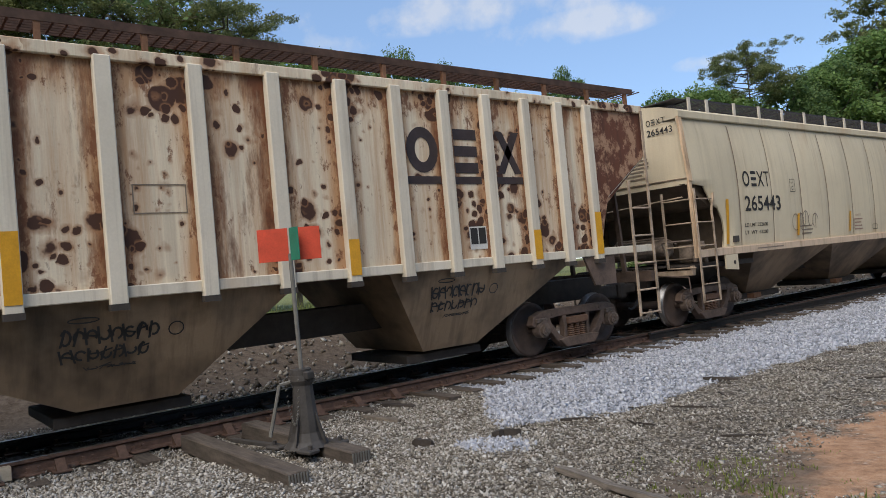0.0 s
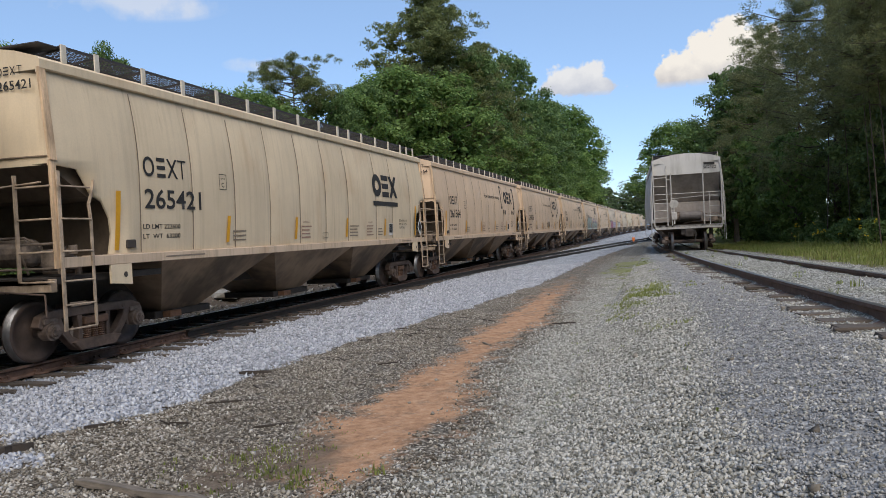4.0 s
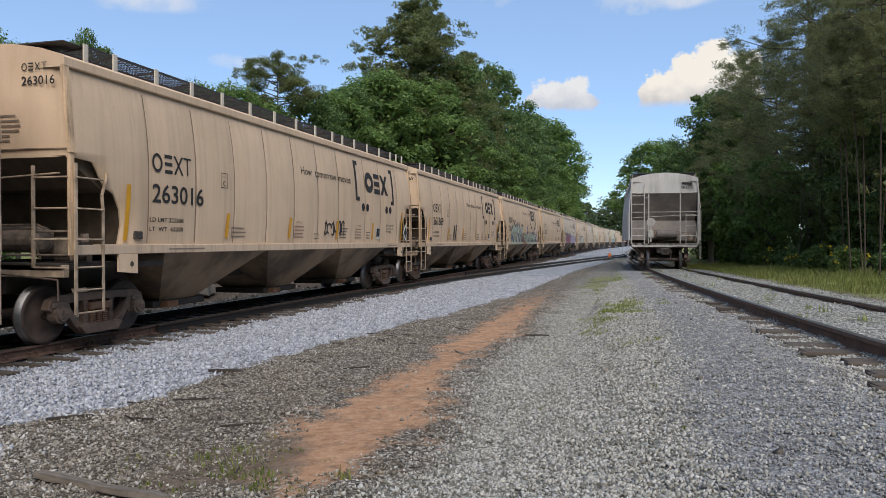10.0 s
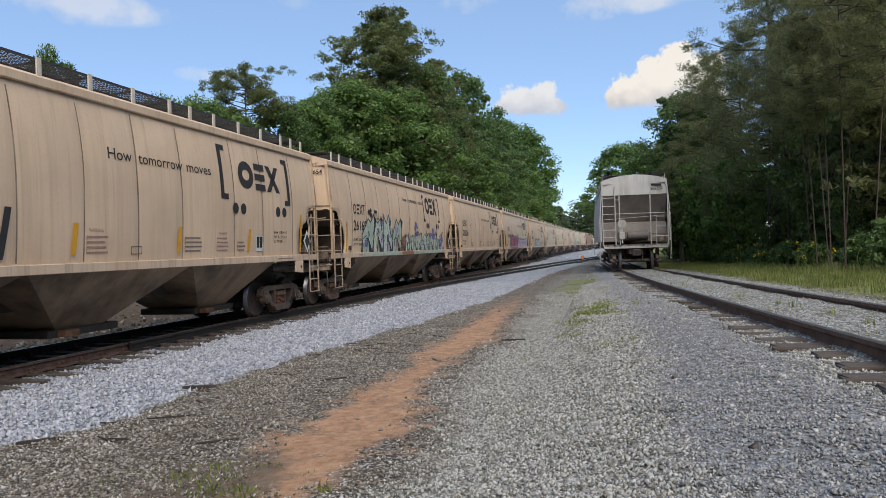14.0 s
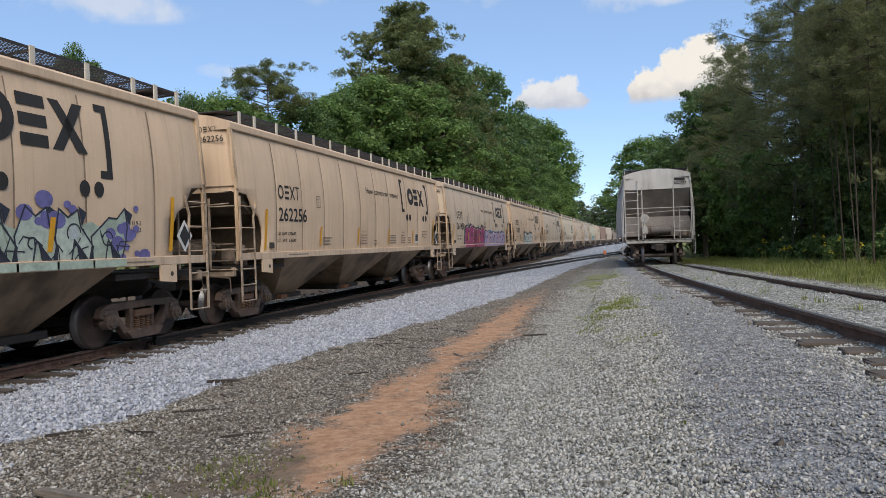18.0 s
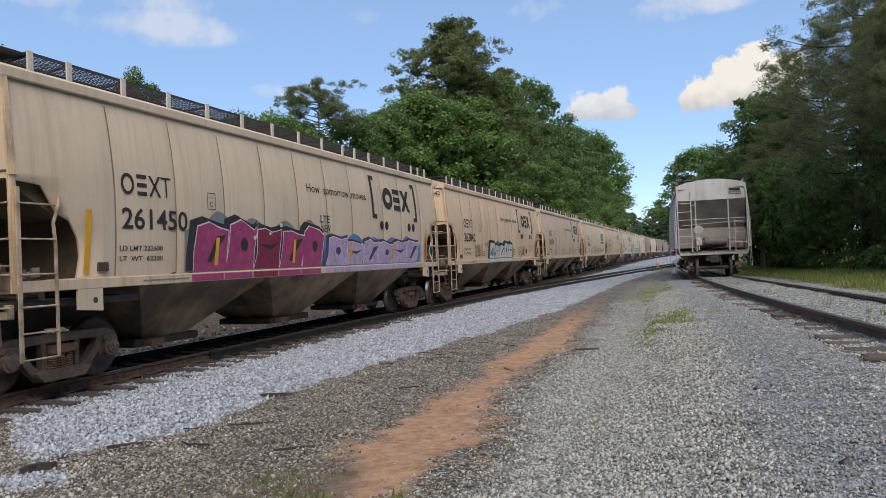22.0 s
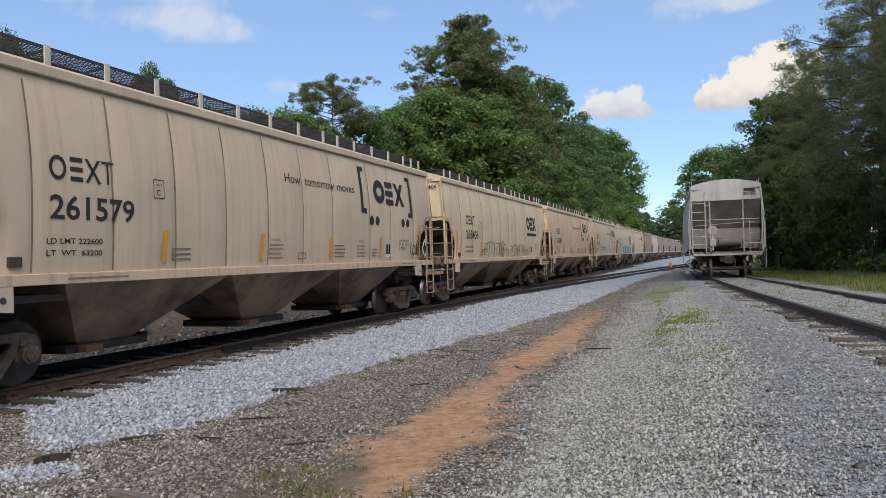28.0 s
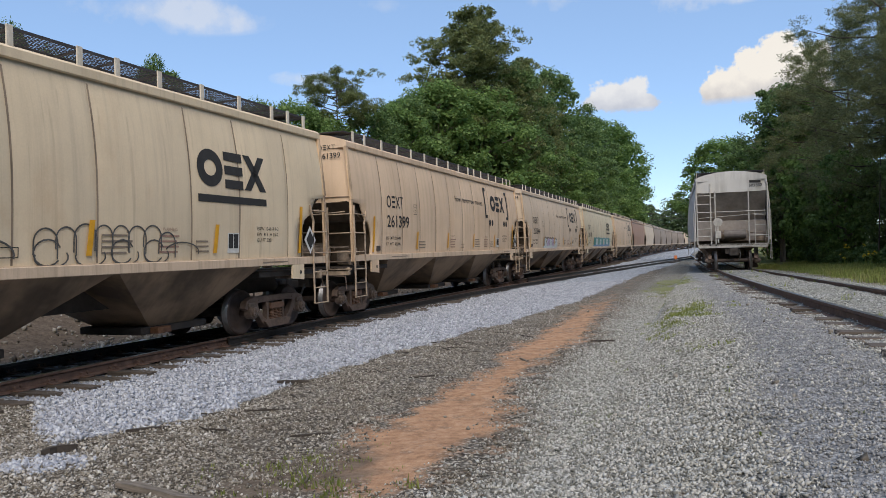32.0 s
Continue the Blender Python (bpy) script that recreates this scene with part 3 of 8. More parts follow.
def rail(name, pts, label, web=None, head=None):
    bm = bmesh.new()
    rings = []
    for k, p in enumerate(pts):
        a, b = Vector(pts[max(k - 1, 0)]), Vector(pts[min(k + 1, len(pts) - 1)])
        d = (b - a).normalized()
        side = Vector((d.y, -d.x, 0)).normalized()
        rings.append([bm.verts.new(Vector(p) + side * u + Vector((0, 0, w))) for u, w in RAIL_SECTION])
    n = len(RAIL_SECTION)
    for r0, r1 in zip(rings, rings[1:]):
        for k in range(n):
            f = bm.faces.new((r0[k], r0[(k + 1) % n], r1[(k + 1) % n], r1[k]))
            f.material_index = 1 if k == 0 else 0
    bm.faces.new(rings[0])
    bm.faces.new(rings[-1][::-1])
    bmesh.ops.recalc_face_normals(bm, faces=bm.faces)
    ob = part(name, bm, web or RAIL_RUST, None)
    ob.data.materials.append(head or RAIL_TOP)
    return tagged(ob, label, "rail", kind="structure")


def offset_line(ss, off):
    out = []
    for s in ss:
        x, y, th = main_line(s)
        out.append((x + off * math.cos(th), y - off * math.sin(th), 0.0))
    return out


run = [-80, -40, -20] + list(range(-10, 60, 5)) + list(range(60, 420, 10))
rail("rail_main", offset_line(run, 0.75), "rusty brown steel rail of the main track")
rail("rail_main", offset_line(run, -0.75), "black far rail of the main track", RAIL_BLACK)
ys = list(np.arange(12, 100, 2.5))
rail("rail_lead", [(float(lead_x(y)) - 0.0, y, 0.0) for y in ys], "rusty right rail of the diverging lead track", RAIL_BLACK, RAIL_RUST)
rail("rail_lead", [(float(lead_x(y)) - 1.5, y, 0.0) for y in ys if lead_x(y) - 1.5 > TRACK_X + 0.86], "rusty left rail of the diverging lead track", RAIL_BLACK, RAIL_RUST)
ys = [-40, -20] + list(np.arange(-10, 42, 2.0)) + list(range(44, 130, 8))


def siding_line(off):
    out = []
    for y in ys:
        h = (siding_x(y + 0.5) - siding_x(y - 0.5))
        out.append((float(siding_x(y) + 0.75 + (off) * math.cos(h)), float(y - off * math.sin(h)), float(siding_z(y))))
    return out


rail("rail_siding", siding_line(-0.75), "rusty rail of the siding on higher ground")
rail("rail_siding", siding_line(0.75), "rusty rail of the siding beside the grass verge")

TIE_WOOD = plain("tie_wood", (0.085, 0.068, 0.055), 0.9, scale=3.0, vary=0.5, bump=0.6, stretch=(1, 8, 8))


def tie_mesh(name, length, seed):
    r = random.Random(seed)
    bm = bmesh.new()
    box(bm, -length / 2, length / 2, -0.115, 0.115, -0.17, 0, 0.012)
    for v in bm.verts:
        v.co += Vector((r.uniform(-0.02, 0.02), r.uniform(-0.01, 0.01), r.uniform(-0.008, 0.004)))
    return mesh_of(name, bm, TIE_WOOD)


def tie_plate_mesh():
    """A rolled plate with shoulders and four square spikes."""
    bm = bmesh.new()
    box(bm, -0.19, 0.19, -0.09, 0.09, 0.0, 0.018, 0.004)
    for sx in (-1, 1):
        box(bm, sx * 0.075, sx * 0.095, -0.09, 0.09, 0.015, 0.034)
        for sy in (-0.055, 0.05):
            box(bm, sx * 0.085 - 0.012, sx * 0.085 + 0.012, sy - 0.012, sy + 0.012, 0.0, 0.062)
            box(bm, sx * 0.075 - 0.022, sx * 0.075 + 0.022, sy - 0.018, sy + 0.018, 0.055, 0.075, 0.004)
    return mesh_of("tie_plate", bm, RAIL_RUST)


TIE_PLATE = tie_plate_mesh()
TIES = [tie_mesh("tie", 2.6, k) for k in range(4)]
main_ties = tagged(new("track_bed_main"), "weathered timber ties under the main track", "ties", kind="structure")
lead_ties = tagged(new("track_bed_lead"), "weathered timber ties under the lead track", "ties", kind="structure")
siding_ties = tagged(new("track_bed_siding"), "weathered timber ties half sunk in gravel under the siding", "ties", kind="structure")
tr = random.Random(3)
y = 34.0
while y < 96:
    shared("tie", TIES[tr.randrange(4)], lead_ties, pose(float(lead_x(y)) - 0.75 + tr.uniform(-0.1, 0.1), y, -0.168, 0, 0, -6.8 + tr.uniform(-2, 2)))
    y += 0.6 + tr.uniform(-0.05, 0.06)
s = -14.0
while s < 95:
    x, y, th = main_line(s)
    shared("tie", TIES[tr.randrange(4)], main_ties, pose(x + (0.38 if s > 6 else 0.05) + tr.uniform(-0.16, 0.12), y, (-0.154 if s > 6 else -0.162) + tr.uniform(-0.012, 0.010), 0, 0, tr.uniform(-2, 2)))
    if -6 < s < 34:
        for off in (0.75, -0.75):
            shared("tie_plate", TIE_PLATE, main_ties, pose(x + off, y, -0.158, 0, 0, tr.uniform(-2, 2)))
    s += 0.56 + tr.uniform(-0.04, 0.05)
y = -8.0
while y < 60:
    h = float(siding_x(y + 0.5) - siding_x(y - 0.5))
    shared("tie", TIES[tr.randrange(4)], siding_ties,
           pose(float(siding_x(y)) + 0.90 + tr.uniform(-0.12, 0.12), y, float(siding_z(y)) - 0.136 + tr.uniform(-0.022, 0.008), 0, 0, -math.degrees(h) + tr.uniform(-2, 2)))
    y += 0.52 + tr.uniform(-0.05, 0.06)


# ---- hopper cars: x runs from the leading end to the trailing end, -y is the side towards the yard ----
BODY, PITCH, EAVE, SILL = 16.45, 17.72, 4.20, 1.385
WHEEL_R = 0.457


def half_width(z):
    return 1.625 - (0.16 * ((z - 2.7) / 1.5) ** 2 if z > 2.7 else 0.05 * ((2.7 - z) / 1.2) ** 2)


def drape(bm, side=-1, lift=0.006, flat=None):
    """Lay a flat x, z pattern on the curved side of the car."""
    zs = [v.co.z for v in bm.verts]
    lo, hi = min(zs), max(zs)
    step = 0.22
    k = math.ceil(lo / step)
    while flat is None and k * step < hi:
        bmesh.ops.bisect_plane(bm, geom=bm.verts[:] + bm.edges[:] + bm.faces[:], plane_co=(0, 0, k * step), plane_no=(0, 0, 1))
        k += 1
    bmesh.ops.remove_doubles(bm, verts=bm.verts, dist=0.0008)
    for v in bm.verts:
        v.co.y = side * ((half_width(v.co.z) if flat is None else flat) + lift + (0.009 if flat is None and lift > 0 else 0.0))
    return bm


def poly(bm, pts):
    f = bm.faces.new([bm.verts.new((x, 0, z)) for x, z in pts])
    return f


def rect(bm, x0, x1, z0, z1):
    return poly(bm, [(x0, z0), (x1, z0), (x1, z1), (x0, z1)])


def lettering(text, height, width=None, bold=0.012):
    """A flat mesh of the built-in font in x, z: baseline at z = 0, capital height as given."""
    cu = bpy.data.curves.new("lettering", "FONT")
    cu.body, cu.size, cu.resolution_u, cu.offset = text, 1.0, 3, bold
    ob = bpy.data.objects.new("lettering", cu)
    scene.collection.objects.link(ob)
    me = bpy.data.meshes.new_from_object(ob.evaluated_get(bpy.context.evaluated_depsgraph_get()))
    bpy.data.objects.remove(ob)
    bpy.data.curves.remove(cu)
    bm = bmesh.new()
    bm.from_mesh(me)
    bpy.data.meshes.remove(me)
    xs = [v.co.x for v in bm.verts]
    x0, x1 = min(xs), max(xs)
    k = height / 0.70
    kx = k if width is None else width / (x1 - x0)
    for v in bm.verts:
        v.co = Vector(((v.co.x - x0) * kx, 0, v.co.y * k))
    return bm


def moved(bm, x, z):
    for v in bm.verts:
        v.co.x += x
        v.co.z += z
    return bm


def frame_rect(bm, x0, x1, z0, z1, w):
    rect(bm, x0, x1, z0, z0 + w)
    rect(bm, x0, x1, z1 - w, z1)
    rect(bm, x0, x0 + w, z0 + w, z1 - w)
    rect(bm, x1 - w, x1, z0 + w, z1 - w)


def ring(bm, cx, cz, rx, rz, t, a0, a1, n=16):
    """Part of an elliptic band."""
    for k in range(n):
        p, q = a0 + (a1 - a0) * k / n, a0 + (a1 - a0) * (k + 1) / n
        poly(bm, [(cx + (rx - t) * math.cos(p), cz + (rz - t) * math.sin(p)), (cx + rx * math.cos(p), cz + rz * math.sin(p)),
                  (cx + rx * math.cos(q), cz + rz * math.sin(q)), (cx + (rx - t) * math.cos(q), cz + (rz - t) * math.sin(q))])


def disc(bm, cx, cz, r, n=18):
    poly(bm, [(cx + r * math.cos(2 * math.pi * k / n), cz + r * math.sin(2 * math.pi * k / n)) for k in range(n)])


def emblem_shape(kind, bm, x0, x1, z0, z1, thin=1.0):
    """The emblem's plain shapes: an oval band, three stacked bars, two crossed beams, a bar on a post."""
    w, h = x1 - x0, z1 - z0
    m, n = (x0 + x1) / 2, (z0 + z1) / 2
    t = 0.27 * w * thin
    if kind == 0:
        ring(bm, m, n, w / 2, h / 2, t, 0, 2 * math.pi, 24)
    elif kind == 1:
        b = 0.24 * h * thin ** 0.6
        for f in (0.0, 0.5, 1.0):
            zc = z0 + b / 2 + f * (h - b)
            rect(bm, x0 + 0.05 * w, x0 + 0.95 * w, zc - b / 2, zc + b / 2)
    elif kind == 2:
        for a, b in ((x0, x1 - t * 1.1), (x1 - t * 1.1, x0)):
            poly(bm, [(a, z0), (a + t * 1.1, z0), (b + t * 1.1, z1), (b, z1)])
    else:
        rect(bm, x0, x1, z1 - t * 0.75, z1)
        rect(bm, m - t * 0.4, m + t * 0.4, z0, z1 - t * 0.75)


END_CUT = [(0.0, 2.84), (0.46, 2.80), (0.62, 2.56), (0.70, 2.44), (0.92, 2.34), (1.06, 2.10), (1.10, 1.85), (1.05, SILL + 0.14)]


def cut_at(z):
    """How far the side sheet starts from the car's end at height z."""
    zs = [q[1] for q in END_CUT][::-1]
    us = [q[0] for q in END_CUT][::-1]
    return float(np.interp(z, zs, us)) if z < END_CUT[0][1] else 0.0


def sheet_rows():
    zs = sorted({round(q[1], 3) for q in END_CUT} | {1.65, 1.75, 1.95, 2.2, 2.65, 2.95, 3.1, 3.3, 3.5, 3.65, 3.8, 3.92, 4.02, 4.12, EAVE})
    return [(z, cut_at(z)) for z in zs]


SEAMS_X = [1.78, 3.15, 4.50, 5.85, 7.20, 8.55, 9.90, 11.90, 13.24, 14.89]


def sheet_columns():
    """Places along the sheet and how far it stands out there: hollow at the welds, full between."""
    ends = [0.0] + SEAMS_X + [BODY]
    cols = []
    for a, b in zip(ends, ends[1:]):
        for d, out in ((0.0, -0.010), (0.035, -0.005), (0.16, 0.003)):
            cols.append((a + d, out))
        cols.append(((a + b) / 2, 0.009))
        cols.append((b - 0.16, 0.003))
        cols.append((b - 0.035, -0.005))
    cols.append((BODY, -0.010))
    return cols


def side_sheet(side):
    """The bowed side sheet: outer face, inner face and the cut edges between them."""
    bm = bmesh.new()
    rows = sheet_rows()
    cols = sheet_columns()

    def grid(inset):
        out = []
        for z, u in rows:
            fade = min(1.0, (z - SILL) / 0.3, max(0.0, (EAVE - z) / 0.3))
            out.append([bm.verts.new((min(max(x, u), BODY - u), side * (half_width(z) - inset + (0 if inset else fade * bulge)), z)) for x, bulge in cols])
        for r0, r1 in zip(out, out[1:]):
            for k in range(len(cols) - 1):
                if (r0[k].co - r0[k + 1].co).length < 1e-5 and (r1[k].co - r1[k + 1].co).length < 1e-5:
                    continue
                f = bm.faces.new((r0[k], r0[k + 1], r1[k + 1], r1[k]) if side < 0 else (r0[k], r1[k], r1[k + 1], r0[k + 1]))
                f.smooth = True
                if inset:
                    f.normal_flip()
    grid(0.0)
    grid(0.024)
    for end in (0, 1):
        for (z0, u0), (z1, u1) in zip(rows, rows[1:]):
            x0, x1 = (u0, u1) if end == 0 else (BODY - u0, BODY - u1)
            bm.faces.new([bm.verts.new(q) for q in ((x0, side * half_width(z0), z0), (x0, side * (half_width(z0) - 0.024), z0),
                                                   (x1, side * (half_width(z1) - 0.024), z1), (x1, side * half_width(z1), z1))])
    bmesh.ops.remove_doubles(bm, verts=bm.verts, dist=0.0004)
    return bm


def thicken(bm, dy):
    """Give a sheet its thickness along y."""
    old = bm.faces[:]
    made = bmesh.ops.extrude_face_region(bm, geom=old, use_keep_orig=True)["geom"]
    for v in made:
        if isinstance(v, bmesh.types.BMVert):
            v.co.y += dy
    bmesh.ops.recalc_face_normals(bm, faces=bm.faces)


def build_shared():
    """Meshes that all the smooth-sided cars share, apart from their paint."""
    lib = {}
    for side, key in ((-1, "near"), (1, "far")):
        lib["side_" + key] = side_sheet(side)
    # roof: arched, with a fascia along each eave
    bm = bmesh.new()
    sec = [(-1.50, 4.17), (-1.53, 4.19), (-1.53, 4.31), (-1.46, 4.36), (-1.1, 4.47), (-0.6, 4.56), (0, 4.60), (0.6, 4.56), (1.1, 4.47), (1.46, 4.36), (1.53, 4.31), (1.53, 4.19), (1.50, 4.17)]
    a = [bm.verts.new((0.0, y, z)) for y, z in sec]
    b = [bm.verts.new((BODY, y, z)) for y, z in sec]
    for k in range(len(sec) - 1):
        bm.faces.new((a[k], a[k + 1], b[k + 1], b[k]))
    bm.faces.new(a)
    bm.faces.new(b[::-1])
    bmesh.ops.recalc_face_normals(bm, faces=bm.faces)
    lib["roof"] = bm
    # upper end wall, slightly bowed
    bm = bmesh.new()
    n = 12
    cols = []
    for k in range(n + 1):
        q = -1 + 2 * k / n
        cols.append([bm.verts.new((0.10 * abs(q) ** 4 - 0.02, q * half_width(z) * 0.995, z)) for z in (2.84, 3.3, 3.7, 4.0, 4.18)] + [bm.verts.new((0.0, q * 1.45, 4.585 - 0.23 * q * q))])
    for c0, c1 in zip(cols, cols[1:]):
        for k in range(5):
            bm.faces.new((c0[k], c0[k + 1], c1[k + 1], c1[k]))
    bmesh.ops.recalc_face_normals(bm, faces=bm.faces)
    lib["end_wall"] = bm
    # thin dark strip for the seam line along the end wall's foot
    bm = bmesh.new()
    rail_pts = [(0.10 * abs(q) ** 4 - 0.034, q * 1.59, 2.97) for q in (-1, -0.85, -0.6, -0.3, 0, 0.3, 0.6, 0.85, 1)]
    for a, b in zip(rail_pts, rail_pts[1:]):
        beam(bm, a, b, 0.022, 0.016)
    lib["end_lip"] = bm
    # slope sheet under the end wall and the closed bulkhead behind it
    bm = bmesh.new()
    prism(bm, [(0.02, 2.86), (0.75, 2.42), (1.25, 2.38), (1.30, 1.40), (2.6, 1.40), (2.6, 2.9), (1.0, 2.95)], -1.5, 1.5)
    lib["slope_sheet"] = bm
    # the taller opening of the standing car's ends
    bm = bmesh.new()
    cols = []
    for k in range(n + 1):
        q = -1 + 2 * k / n
        cols.append([bm.verts.new((0.10 * abs(q) ** 4 - 0.02, q * half_width(z) * 0.995, z)) for z in (3.62, 3.8, 4.0, 4.18)] + [bm.verts.new((0.0, q * 1.45, 4.585 - 0.23 * q * q))])
    for c0, c1 in zip(cols, cols[1:]):
        for k in range(4):
            bm.faces.new((c0[k], c0[k + 1], c1[k + 1], c1[k]))
    bmesh.ops.recalc_face_normals(bm, faces=bm.faces)
    lib["end_wall_short"] = bm
    bm = bmesh.new()
    prism(bm, [(0.02, 3.64), (1.15, 2.35), (0.62, 2.3), (0.62, 1.40), (2.6, 1.40), (2.6, 3.6), (1.0, 3.7)], -1.5, 1.5)
    lib["slope_sheet_tall"] = bm
    return lib


def hopper_bay(bm, x0, x1, b0, b1, z_bottom, y_top=1.52, y_bottom=0.62, z_top=SILL):
    top = [bm.verts.new((x, y, z_top + 0.03)) for x, y in ((x0, -y_top), (x1, -y_top), (x1, y_top), (x0, y_top))]
    bot = [bm.verts.new((x, y, z_bottom)) for x, y in ((b0, -y_bottom), (b1, -y_bottom), (b1, y_bottom), (b0, y_bottom))]
    for k in range(4):
        bm.faces.new((top[k], top[(k + 1) % 4], bot[(k + 1) % 4], bot[k]))
    bm.faces.new(top[::-1])
    bm.faces.new(bot)
    bmesh.ops.recalc_face_normals(bm, faces=bm.faces)
    return bm


def wheelset_mesh():
    """Two flanged wheels on an axle, about the y axis."""
    bm = bmesh.new()
    prof = [(0.09, 0.075), (0.14, 0.07), (0.20, 0.035), (0.34, 0.02), (0.385, 0.06), (0.457, 0.065), (0.452, -0.03), (0.478, -0.045), (0.478, -0.07), (0.385, -0.07), (0.34, -0.01), (0.2, -0.0), (0.14, -0.08), (0.09, -0.09)]
    n = 28
    for sgn in (-1, 1):
        rows = []
        for k in range(n):
            a = 2 * math.pi * k / n
            rows.append([bm.verts.new((r * math.cos(a), sgn * (0.75 + w), r * math.sin(a))) for r, w in prof])
        for k in range(n):
            r0, r1 = rows[k], rows[(k + 1) % n]
            for j in range(len(prof) - 1):
                f = bm.faces.new((r0[j], r0[j + 1], r1[j + 1], r1[j]))
                f.material_index = 1 if j in (5, 6) else 0
                f.smooth = True
    rod(bm, (0, -1.02, 0), (0, 1.02, 0), 0.085, 12)
    bmesh.ops.recalc_face_normals(bm, faces=bm.faces)
    me = mesh_of("wheelset", bm, WHEEL_STEEL)
    me.materials.append(TREAD_STEEL)
    return me


def bar_strip(bm, pts, w, y0, y1):
    """A bar of width w that follows points in x, z, with mitred joints, from y0 to y1."""
    n = len(pts)
    left, right = [], []
    for k, (x, z) in enumerate(pts):
        a, b = pts[max(k - 1, 0)], pts[min(k + 1, n - 1)]
        d = Vector((b[0] - a[0], b[1] - a[1])).normalized()
        wk = w[k] if isinstance(w, (list, tuple)) else w
        left.append((x - d.y * wk / 2, z + d.x * wk / 2))
        right.append((x + d.y * wk / 2, z - d.x * wk / 2))
    prism(bm, left + right[::-1], y0, y1)


def side_frame_mesh():
    """A cast truck side frame about the truck's centre: bowed top chord, diagonals, columns and a spring seat."""
    bm = bmesh.new()
    y0, y1 = -0.075, 0.075
    bar_strip(bm, [(-1.06, 0.52), (-1.0, 0.635), (-0.82, 0.685), (-0.45, 0.70), (0.45, 0.70), (0.82, 0.685), (1.0, 0.635), (1.06, 0.52)], [0.10, 0.13, 0.15, 0.13, 0.13, 0.15, 0.13, 0.10], y0, y1)
    for sg in (-1, 1):
        bar_strip(bm, [(sg * 0.74, 0.66), (sg * 0.68, 0.50), (sg * 0.50, 0.28), (sg * 0.30, 0.155)], [0.13, 0.12, 0.12, 0.14], y0 * 0.95, y1 * 0.95)
        bar_strip(bm, [(sg * 0.30, 0.68), (sg * 0.285, 0.45), (sg * 0.30, 0.22)], [0.11, 0.075, 0.09], y0 * 0.8, y1 * 0.8)
        bar_strip(bm, [(sg * 0.72, 0.56), (sg * 0.745, 0.36)], 0.06, y0 * 0.8, y1 * 0.8)
        rod(bm, (sg * 0.62, -0.085, 0.685), (sg * 0.62, -0.06, 0.685), 0.03, 8)
    prism(bm, [(-0.50, 0.235), (-0.36, 0.10), (0.36, 0.10), (0.50, 0.235), (0.36, 0.265), (-0.36, 0.265)], y0 * 1.7, y1 * 1.5)
    bmesh.ops.bevel(bm, geom=bm.edges[:], offset=0.010, segments=1, affect="EDGES")
    return mesh_of("side_frame", bm, TRUCK_STEEL)


def bearing_mesh():
    bm = bmesh.new()
    rod(bm, (0, -0.10, 0), (0, 0.06, 0), 0.135, 18)
    rod(bm, (0, -0.15, 0), (0, -0.09, 0), 0.10, 18)
    rod(bm, (0, -0.165, 0), (0, -0.14, 0), 0.07, 14)
    for k in range(3):
        a = 2 * math.pi * k / 3 + 0.5
        rod(bm, (0.045 * math.cos(a), -0.18, 0.045 * math.sin(a)), (0.045 * math.cos(a), -0.15, 0.045 * math.sin(a)), 0.016, 6)
    box(bm, -0.13, 0.13, -0.07, 0.07, 0.11, 0.19, 0.01)
    return mesh_of("bearing", bm, BEARING_STEEL)


def spring_mesh():
    """Three coils under the bolster's end, each a stack of round turns."""
    bm = bmesh.new()
    for cx in (-0.145, 0.0, 0.145):
        for k in range(6):
            z = 0.275 + k * 0.034
            bmesh.ops.create_cone(bm, cap_ends=True, segments=12, radius1=0.062, radius2=0.068, depth=0.009, matrix=Matrix.Translation((cx, -0.03, z)))
            bmesh.ops.create_cone(bm, cap_ends=True, segments=12, radius1=0.068, radius2=0.060, depth=0.010, matrix=Matrix.Translation((cx, -0.03, z + 0.0095)))
        rod(bm, (cx, -0.03, 0.26), (cx, -0.03, 0.48), 0.036, 8)
    box(bm, -0.25, 0.25, -0.12, 0.10, 0.475, 0.60, 0.02)
    return mesh_of("spring_nest", bm, SPRING_RUST)


SPRING_RUST = plain("spring_rust", (0.17, 0.095, 0.06), 0.75, scale=8.0, vary=0.4)
BEARING_STEEL = plain("bearing_cap", (0.15, 0.112, 0.09), 0.6, scale=9.0, vary=0.45)


def bolster_mesh():
    bm = bmesh.new()
    box(bm, -0.2, 0.2, -1.0, 1.0, 0.46, 0.68, 0.03)
    rod(bm, (0, 0, 0.68), (0, 0, 0.86), 0.22, 14)
    box(bm, -0.55, 0.55, -0.2, 0.2, 0.5, 0.6, 0.02)
    return mesh_of("bolster", bm, SHADOW_STEEL)


WHEELSET, SIDE_FRAME, BEARING, SPRINGS, BOLSTER = wheelset_mesh(), side_frame_mesh(), bearing_mesh(), spring_mesh(), bolster_mesh()
WHEELSETS = []                 # (object, car number, x)


